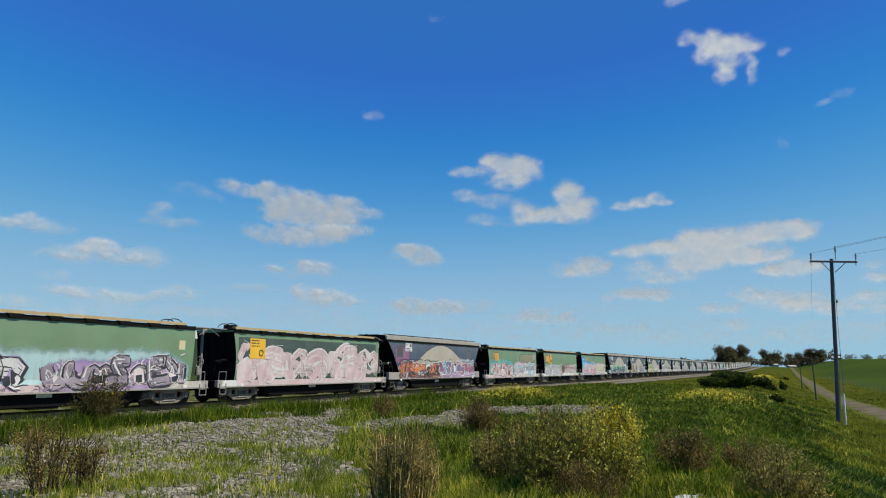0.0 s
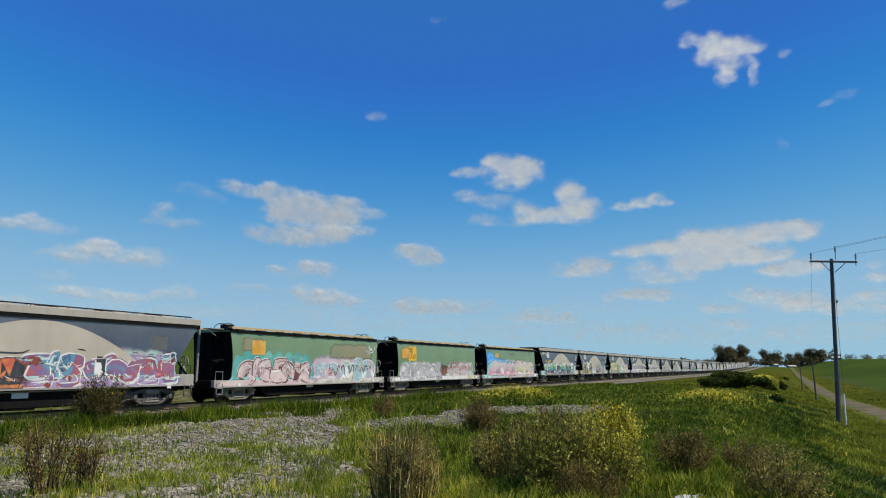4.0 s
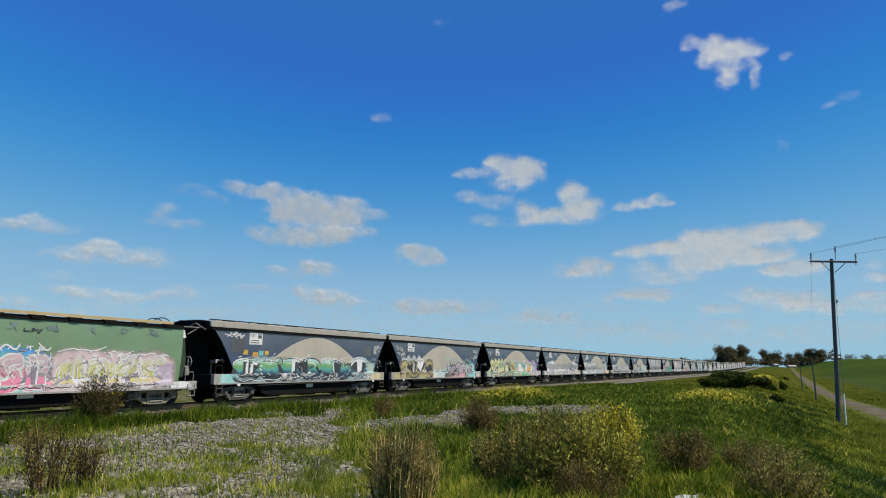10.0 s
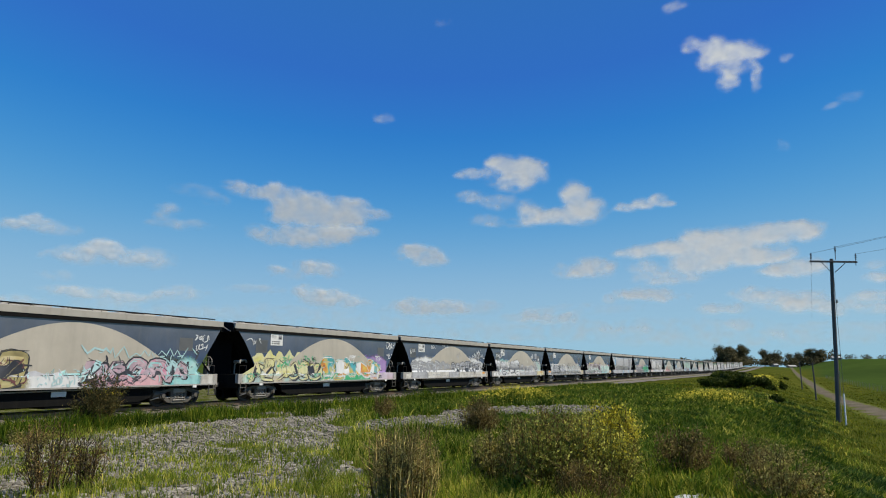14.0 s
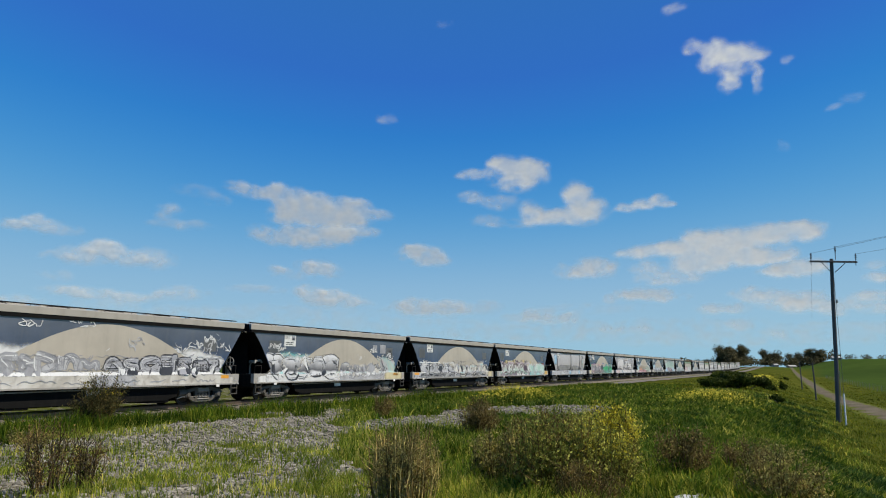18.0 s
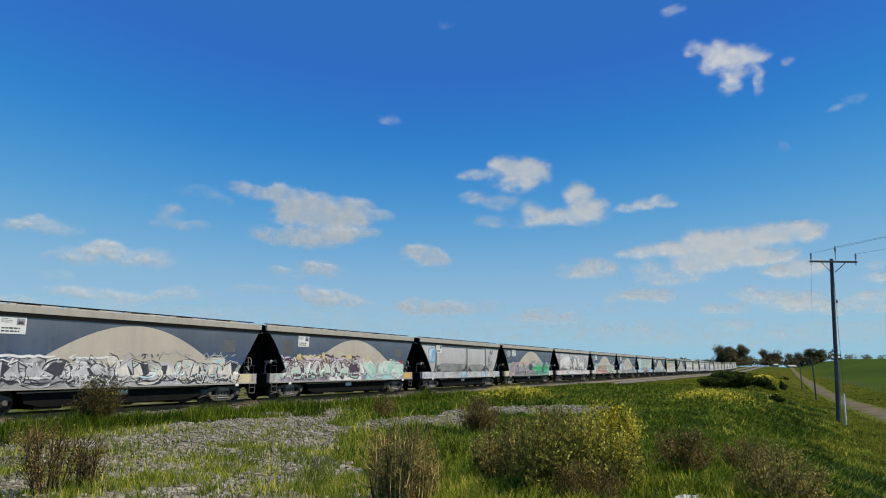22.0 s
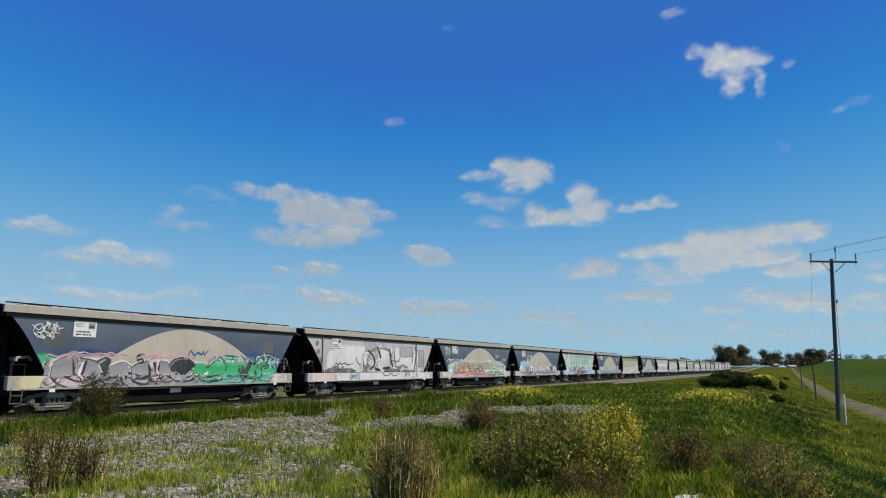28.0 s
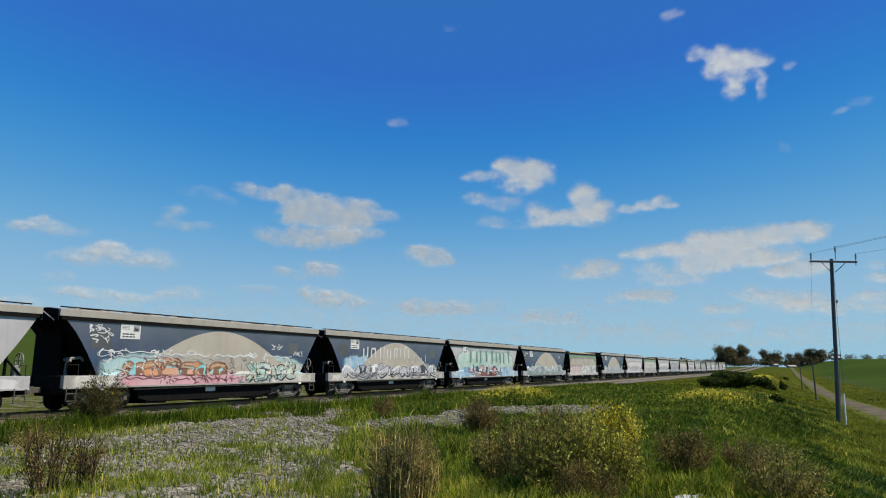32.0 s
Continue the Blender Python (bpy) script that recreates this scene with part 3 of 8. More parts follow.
def wagon_shell(style, skin):
    """The parts that every wagon of a style has."""
    w = thing("grain_wagon", "bulk grain hopper wagon", "wagon", group="wagons of the grain train")
    # hopper: cross sections from the lower edge to the eaves
    bm = bmesh.new()
    low, high = SILL_TOP[style] - 0.01, EAVES[style]
    levels = [low + (high - low) * k for k in (0, 0.05, 0.12, 0.24, 0.40, 0.56, 0.72, 0.87, 1.0)]
    loops = []
    for z in levels:
        e, g, y = end_x(z, style), end_x(z, style, True), side_y(max(z, low + 0.03), style)
        loops.append([bm.verts.new(p) for p in ((e, -y, z), (BODY - g, -y, z), (BODY - g, y, z), (e, y, z))])
    for p, q in zip(loops, loops[1:]):
        for i in (0, 2):
            bm.faces.new((p[i], p[i + 1], q[i + 1], q[i]))
    bm.faces.new(loops[0][::-1])
    part("hopper_side", bm, skin, w)
    for flip in (0, 1):
        bm = bmesh.new()
        rows = []
        for z in levels:
            e, y = end_x(z, style, flip) + 0.004, side_y(max(z, low + 0.03), style) - 0.004
            x = BODY - e if flip else e
            rows.append([bm.verts.new((x, yy, z)) for yy in (-y, -y / 3, y / 3, y)])
        for p, q in zip(rows, rows[1:]):
            for i in range(3):
                bm.faces.new((p[i], p[i + 1], q[i + 1], q[i]))
        # stiffening ribs up the slope
        for yy in (-0.6, 0.0, 0.6):
            pts = [((BODY - end_x(z, style, True)) + 0.03 if flip else end_x(z, style) - 0.03, yy, z) for z in levels]
            tube(bm, pts, 0.03, 4)
        part("end_slope_sheet", bm, END_BLACK, w, "black sloping end sheet")
    # roof
    bm = bmesh.new()
    if style == "green":
        arc = [(-1.32, 3.53), (-1.32, 3.58), (-0.75, 3.68), (0.75, 3.68), (1.32, 3.58), (1.32, 3.53)]
    else:
        arc = [(-1.42, 3.72), (-1.43, 3.98), (-1.30, 4.00), (-0.7, 4.07), (0, 4.09), (0.7, 4.07), (1.30, 4.00), (1.43, 3.98), (1.42, 3.72)]
    prism(bm, arc, 0.90 if style == "green" else -0.42, BODY - 0.90 if style == "green" else BODY + 0.18, "x")
    part("roof", bm, GREEN if style == "green" else ROOF, w)
    if style == "green":
        for y0, y1 in ((-1.44, -0.92), (0.92, 1.44)):
            bm = bmesh.new()
            for k in range(3):
                a = y0 + (y1 - y0) * k / 3
                box(bm, 0.95, BODY - 1.6, a + 0.01, a + (y1 - y0) / 3 - 0.01, 3.71 + 0.004 * k, 3.80)
            box(bm, 0.95, BODY - 1.6, y0 if y0 < 0 else y1 - 0.03, y0 + 0.03 if y0 < 0 else y1, 3.68, 3.795)
            part("roof_walkway", bm, TAN, w, "tan weathered roof walkway")
        # black strip in place of the shadow that the walkway casts
        for sgn in (-1, 1):
            bm = bmesh.new()
            y0, y1 = sorted((sgn * 1.33, sgn * 1.385))
            box(bm, 0.95, BODY - 0.96, y0, y1, 3.50, 3.66)
            part("eaves_channel", bm, BLACK, w, "black strip for the shadow under the walkway")
        for k in range(9):
            x = 1.3 + k * 1.5
            for sgn in (-1, 1):
                bm = bmesh.new()
                prism(bm, [(x, 3.69), (x + 0.60, 3.69), (x + 0.46, 3.52), (x + 0.10, 3.52)], sgn * 1.43, sgn * 1.25)
                part("walkway_bracket", bm, BLACK, w)
        for x in (1.15, BODY - 1.85):
            for y in (-0.95, -0.45):
                bm = bmesh.new()
                tube(bm, [(x - 0.45 * math.cos(a), y, 3.74 + 0.24 * math.sin(a)) for a in (k * math.pi / 10 for k in range(11))], 0.022, 5)
                part("roof_hoop", bm, BLACK, w)
        bm = bmesh.new()
        prism(bm, [(1.12 + 0.34 * math.cos(k * math.pi / 8), -0.9 + 0.34 * math.sin(k * math.pi / 8)) for k in range(16)], 3.62, 3.90, "z")
        part("roof_hatch", bm, BLACK, w)
        # the rear end's stiffened plate, green darkened for shade, with its white-tipped corner
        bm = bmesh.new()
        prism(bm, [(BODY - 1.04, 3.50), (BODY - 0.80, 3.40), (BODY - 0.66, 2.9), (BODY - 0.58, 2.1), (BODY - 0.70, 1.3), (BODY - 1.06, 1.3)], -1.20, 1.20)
        part("end_stiffener", bm, SHADED_GREEN, w, "green end stiffener, darkened as in shade")
        bm = bmesh.new()
        prism(bm, [(BODY - 0.92, 3.10), (BODY - 0.66, 3.10), (BODY - 0.76, 3.46), (BODY - 0.84, 3.46)], -1.225, -1.203)
        part("corner_tip", bm, WHITE, w, "white painted corner tip")
        # platforms that reach over the couplings, with their struts, and the corner posts
        for x, d in ((0.0, -1), (BODY, 1)):
            bm = bmesh.new()
            box(bm, x - d * 0.95, x + d * 0.02, -1.0, -0.4, 3.64, 3.68) if d < 0 else box(bm, x - 0.95, x + 0.35, -1.0, -0.4, 3.64, 3.68)
            tube(bm, [(x + d * 0.3, -0.95, 3.65), (x - d * 0.35, -0.95, 3.30)], 0.02, 5)
            part("roof_platform", bm, PALE_STEEL, w)
            for y in ((-0.15,) if d < 0 else (0.9,)):
                bm = bmesh.new()
                box(bm, x - 0.05, x + 0.05, y - 0.05, y + 0.05, 0.9, 3.66)
                part("corner_post", bm, PALE_STEEL, w)
    else:
        # black edge, made deeper to draw the overhang's shadow as well
        for sgn in (-1, 1):
            bm = bmesh.new()
            y0, y1 = sorted((sgn * (SIDE - 0.04), sgn * (SIDE + 0.028)))
            box(bm, -0.34, BODY + 0.12, y0, y1, 3.59, 3.722)
            part("eaves_channel", bm, BLACK, w, "black edge and shadow strip under the eaves")
        for k in range(6):
            bm = bmesh.new()
            a = 0.5 + k * 2.42
            box(bm, a, a + 1.9, -0.75, -0.05, 4.04, 4.115, 0.02)
            part("roof_hatch", bm, ROOF, w)
        for k in range(6):
            a = 0.5 + k * 2.42
            bm = bmesh.new()
            tube(bm, [(a, -1.15, 4.0), (a + 0.06, -1.15, 4.06), (a + 0.9, -1.15, 4.06), (a + 0.96, -1.15, 4.0)], 0.016, 5)
            part("hatch_bar", bm, BLACK, w)
        for sgn in (-1, 1):
            bm = bmesh.new()
            y0, y1 = sorted((sgn * (SIDE + 0.002), sgn * (SIDE + 0.045)))
            # second black strip, again edge and roof shadow in one
            box(bm, -0.32, BODY + 0.10, y0, y1, 3.57, 3.725)
            part("eaves_channel", bm, BLACK, w, "black edge and shadow strip below the roof edge")
            bm = bmesh.new()
            tube(bm, [(-0.2, sgn * 1.05, 4.10), (BODY - 0.05, sgn * 1.05, 4.10)], 0.028, 5)
            for k in range(11):
                a = 0.4 + k * (BODY - 0.8) / 10
                tube(bm, [(a, sgn * 1.05, 4.01), (a, sgn * 1.05, 4.10)], 0.02, 4)
            part("roof_rail", bm, BLACK, w, "dark rail along the roof edge")
        # added black plate, closes the frame's far half under the leading slope
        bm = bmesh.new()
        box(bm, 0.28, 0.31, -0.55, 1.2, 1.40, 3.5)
        part("end_bulkhead", bm, END_BLACK, w, "black closing plate under the end slope")
        # diagonal braces under the trailing slope
        bm = bmesh.new()
        for y in (-1.1, 1.1):
            tube(bm, [(BODY - 0.2, y, 1.42), (BODY - 0.75, y, 2.0)], 0.045, 5)
        tube(bm, [(BODY - 0.18, 0.0, 1.42), (BODY - 0.18, 0.0, 3.4)], 0.06, 5)
        part("end_brace", bm, END_BLACK, w)
        for x, d in ((-0.30, -1), (BODY + 0.06, 1)):
            bm = bmesh.new()
            prism(bm, [(-1.38, 3.55), (-1.30, 3.98), (-0.6, 4.06), (0.6, 4.06), (1.30, 3.98), (1.38, 3.55)], x + d * 0.13, x + d * 0.16, "x")
            part("roof_end_cap", bm, END_BLACK, w)
            bm = bmesh.new()
            tube(bm, [(x + d * 0.22, -1.2, 3.55), (x + d * 0.25, -0.5, 3.9), (x + d * 0.22, 0.1, 3.7)], 0.03, 5)
            part("end_pipe", bm, PALE_STEEL, w)
    # dark angle where the hopper stands on the sill
    bm = bmesh.new()
    e0, e1 = end_x(SILL_TOP[style] + 0.03, style), end_x(SILL_TOP[style] + 0.03, style, True)
    box(bm, e0 + 0.05, BODY - e1 - 0.05, -1.382, -1.25, SILL_TOP[style] + 0.002, SILL_TOP[style] + 0.03)
    part("sill_angle", bm, BLACK, w)
    # deck sill on both sides, with its rolled lip
    for sgn in (-1, 1):
        bm = bmesh.new()
        y0, y1 = sorted((sgn * HALF, sgn * (HALF - 0.22)))
        box(bm, 0.0, BODY, y0, y1, SILL_LOW[style], SILL_TOP[style], 0.012)
        box(bm, 0.0, BODY, sgn * (HALF + 0.02) if sgn < 0 else y1 - 0.02, y0 + 0.02 if sgn < 0 else sgn * (HALF + 0.02), SILL_LOW[style] - 0.03, SILL_LOW[style] + 0.025)
        part("side_sill", bm, SILVER if style == "silver" else SILL, w)
    for x, a in ((0.0, 0.3), (BODY - 0.3, BODY - 1.4)):
        bm = bmesh.new()
        box(bm, x, x + 0.3, -1.17, 1.17, 0.70, SILL_TOP[style] - 0.01, 0.02)
        part("headstock", bm, BLACK, w)
        bm = bmesh.new()
        box(bm, a, a + 1.1, -1.17, 1.17, SILL_TOP[style] - 0.11, SILL_TOP[style] - 0.05)
        part("end_platform", bm, BLACK, w)
    bm = bmesh.new()
    box(bm, -0.05, BODY + 0.05, -0.32, 0.32, 0.62, 1.02)
    # full-depth black side plates stand in for the shade below the sill
    for y0, y1 in ((-1.16, -1.08), (1.08, 1.16)):
        prism(bm, [(3.45, 1.0), (3.6, 0.42), (4.2, 0.26), (11.2, 0.26), (11.8, 0.42), (11.95, 1.0)], y0, y1)
    part("underframe", bm, BLACK, w)
    for x in (4.55, 7.7, 10.85):
        bm = bmesh.new()
        lo = [(x - 0.45, 0.20), (x + 0.45, 0.20)]
        prism(bm, [(x - 1.35, 1.38), lo[0], lo[1], (x + 1.35, 1.38)], -1.0, 1.0)
        box(bm, x - 0.55, x + 0.55, -1.12, 1.12, 0.16, 0.30, 0.02)
        part("hopper_outlet", bm, BLACK, w)
    bm = bmesh.new()
    tube(bm, [(3.3, -1.2, 0.80), (8.5, -1.2, 0.84), (12.2, -1.2, 0.86)], 0.028, 5)
    part("air_pipe", bm, PALE_STEEL, w)
    bm = bmesh.new()
    tube(bm, [(12.0, -0.95, 0.55), (12.6, -0.95, 0.55)], 0.17, 12)
    part("brake_cylinder", bm, STEEL, w)
    bm = bmesh.new()
    box(bm, 7.3, 7.9, -1.20, -1.165, 0.60, 0.80, 0.008)
    part("frame_plate", bm, WHITE, w, "white data plate")
    for x in (1.55, 13.9):
        bm = bmesh.new()
        box(bm, x, x + 0.22, -1.425, -1.402, 0.80, 0.92, 0.005)
        part("jacking_plate", bm, WHITE, w)
    # couplers, brake hoses, end gear
    for x, d in ((0.0, -1), (BODY, 1)):
        bm = bmesh.new()
        box(bm, min(x, x + d * 0.42), max(x, x + d * 0.42), -0.11, 0.11, 0.74, 0.96, 0.02)
        prism(bm, [(x + d * 0.38, -0.17), (x + d * 0.60, -0.15), (x + d * 0.60, 0.03), (x + d * 0.50, 0.10), (x + d * 0.38, 0.16)], 0.70, 1.0, "z")
        part("coupler", bm, STEEL, w)
        bm = bmesh.new()
        tube(bm, [(x, 0.4, 0.95), (x + d * 0.25, 0.4, 0.75), (x + d * 0.5, 0.3, 0.62), (x + d * 0.6, 0.1, 0.72)], 0.03, 6)
        part("brake_hose", bm, BLACK, w)
        bm = bmesh.new()
        xx = x + (0.12 if d < 0 else -0.55)
        for step_z in (0.42, 0.70):
            box(bm, xx, xx + 0.42, -1.44, -1.36, step_z, step_z + 0.035)
        for px in (xx, xx + 0.40):
            box(bm, px, px + 0.03, -1.44, -1.40, 0.42, 0.95)
        part("side_step", bm, PALE_STEEL if style == "green" else STEEL, w, "dull steel shunter's step")
        bm = bmesh.new()
        zz = SILL_TOP[style]
        grab(bm, (x - d * 0.15, -1.3, zz), (x - d * 0.62, -1.3, zz), (0, 0, 0.42), 0.02)
        part("hand_rail", bm, PALE_STEEL if style == "green" else WHEEL, w)
    # added black web along the middle: stands in for deep shade between the wheels
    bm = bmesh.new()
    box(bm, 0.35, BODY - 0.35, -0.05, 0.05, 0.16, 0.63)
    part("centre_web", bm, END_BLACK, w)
    # brake gear on the leading platform
    bm = bmesh.new()
    tube(bm, [(0.55, -0.55, 1.36), (0.55, -0.55, 1.85), (0.62, -0.62, 2.02)], 0.045, 6)
    box(bm, 0.40, 0.60, -0.85, -0.55, 1.96, 2.12, 0.05)
    tube(bm, [(0.4, -1.05, 1.95), (0.45, -1.0, 2.08), (0.9, -0.95, 2.12), (1.05, -0.9, 2.0)], 0.06, 6)
    part("brake_gear", bm, END_BLACK if style == "green" else PALE_STEEL, w, "black brake gear" if style == "green" else "pale cast brake gear")
    bm = bmesh.new()
    ring = [(BODY - 0.22, -0.95 + 0.26 * math.cos(a), 2.0 + 0.26 * math.sin(a)) for a in (k * math.pi / 8 for k in range(17))]
    tube(bm, ring, 0.025, 5)
    tube(bm, [(BODY - 0.22, -0.95, 1.36), (BODY - 0.22, -0.95, 2.26)], 0.03, 5)
    tube(bm, [(BODY - 0.22, -1.2, 2.0), (BODY - 0.22, -0.7, 2.0)], 0.02, 5)
    box(bm, BODY - 0.45, BODY - 0.2, -1.08, -0.85, 1.36, 1.8, 0.03)
    part("handbrake", bm, PALE_STEEL, w, "pale handbrake wheel on a stand")
    for x in (2.0, 13.4):
        bogie(w, x, TAN_FRAME if style == "green" else SIDE_FRAME)
    return w


def bars(bm, x0, z0, x1, y, rows, rnd):
    """Rows of short dark bars in place of small print."""
    for z, h in rows:
        x = x0
        while x < x1 - 0.05:
            d = min(x1 - x, rnd.uniform(0.06, 0.16))
            box(bm, x, x + d, y - 0.003, y, z, z + h)
            x += d + 0.035


def number_panel(w, rnd, low=False):
    bm = bmesh.new()
    box(bm, 2.30, 3.27, -SIDE - 0.013, -SIDE - 0.002, 2.93, 3.57, 0.004)
    panel = part("number_panel", bm, WHITE, w, "white number panel with dark print")
    bm = bmesh.new()
    y = -SIDE - 0.016
    bars(bm, 2.40, 0, 3.05, y, [(3.00, 0.055), (3.11, 0.055)], rnd)
    bars(bm, 2.37, 0, 2.75, y, [(3.34, 0.014), (3.40, 0.014), (3.46, 0.014)], rnd)
    part("print", bm, PRINT, panel)
    # small framed picture of a hill in the panel's corner
    bm = bmesh.new()
    box(bm, 2.91, 3.20, y - 0.003, y, 3.26, 3.50)
    part("badge", bm, S_GREY, panel)
    bm = bmesh.new()
    prism(bm, [(2.94, 3.29), (3.17, 3.29), (3.11, 3.42), (3.05, 3.36), (3.00, 3.44)], y - 0.006, y - 0.003)
    part("badge_print", bm, PRINT, panel)


def emblem(w, cx=8.05, half=4.15, z0=1.5, top=3.5):
    bm = bmesh.new()
    k = 32
    pts = [(cx - half, z0)]
    for i in range(k + 1):
        t = -1 + 2 * i / k
        h = (math.cos(t * 1.12) - math.cos(1.12)) / (1 - math.cos(1.12))
        pts.append((cx + half * t, 2.05 + (top - 2.05) * h))
    pts.append((cx + half, z0))
    prism(bm, pts, -SIDE - 0.004, -SIDE + 0.002)
    part("dome_emblem", bm, DOME, w, "beige dome painted on the side")


# ------------------------------------------------------------------ sprayed lettering
GLYPHS = (
    ((0.1, 0.0, 0.45, 1.0, 0.95, 0.0), (0.2, 0.35, 0.8, 0.4)),
    ((0.9, 0.95, 0.25, 0.9, 0.15, 0.6, 0.8, 0.45, 0.85, 0.1, 0.1, 0.05)),
    ((0.15, 0.0, 0.2, 1.0), (0.2, 0.95, 0.9, 0.95), (0.2, 0.5, 0.75, 0.52), (0.15, 0.05, 0.95, 0.05)),
    ((0.5, 0.95, 0.12, 0.7, 0.15, 0.25, 0.5, 0.03, 0.88, 0.25, 0.88, 0.72, 0.5, 0.95),),
    ((0.15, 0.0, 0.2, 1.0), (0.2, 0.95, 0.85, 0.85, 0.75, 0.5, 0.2, 0.45), (0.45, 0.45, 0.95, 0.0)),
    ((0.15, 1.0, 0.15, 0.0), (0.9, 1.0, 0.2, 0.5, 0.95, 0.0)),
    ((0.1, 0.0, 0.15, 0.95, 0.5, 0.3, 0.85, 0.98, 0.92, 0.0)),
    ((0.15, 1.0, 0.2, 0.2, 0.5, 0.0, 0.82, 0.2, 0.88, 1.0),),
    ((0.1, 0.95, 0.92, 0.95, 0.15, 0.05, 0.95, 0.05)),
    ((0.12, 0.0, 0.15, 1.0, 0.85, 0.05, 0.9, 1.0)),
)


def strokes_of(i):
    g = GLYPHS[i % len(GLYPHS)]
    return [g] if not isinstance(g[0], tuple) else list(g)


def ribbon_on(bm, path, width, style, lift, index):
    """A flat band along a path of (x, z), laid on the wagon's side."""
    pts = []
    for (ax, az), (bx, bz) in zip(path, path[1:]):
        k = max(1, int(math.hypot(bx - ax, bz - az) / 0.14))
        pts += [(ax + (bx - ax) * i / k, az + (bz - az) * i / k) for i in range(k)]
    pts.append(path[-1])
    rows = []
    for i, (x, z) in enumerate(pts):
        (ax, az), (bx, bz) = pts[max(0, i - 1)], pts[min(len(pts) - 1, i + 1)]
        d = math.hypot(bx - ax, bz - az) or 1.0
        nx, nz = -(bz - az) / d, (bx - ax) / d
        row = []
        wide = width * (0.45 + 0.55 * min(1.0, 4.0 * i / len(pts), 4.0 * (len(pts) - 1 - i) / len(pts)) ** 0.6)
        for sgn in (-0.5, 0.5):
            px, pz = x + nx * wide * sgn, min(EAVES[style] - 0.1, max(SILL_LOW[style] + 0.035, z + nz * wide * sgn))
            above = pz > SILL_TOP[style] + 0.01
            px = min(BODY - (end_x(pz, style, True) + 0.05 if above else 0.03), max(end_x(pz, style) + 0.05 if above else 0.03, px))
            row.append(bm.verts.new((px, -side_y(pz, style) - lift, pz)))
        rows.append(row)
    for p, q in zip(rows, rows[1:]):
        f = bm.faces.new((p[0], p[1], q[1], q[0]))
        f.material_index = index


def rounded(path, times=2):
    for _ in range(times):
        out = [path[0]]
        for a, b in zip(path, path[1:]):
            out += [(a[0] * 0.75 + b[0] * 0.25, a[1] * 0.75 + b[1] * 0.25), (a[0] * 0.25 + b[0] * 0.75, a[1] * 0.25 + b[1] * 0.75)]
        path = out + [path[-1]]
    return path


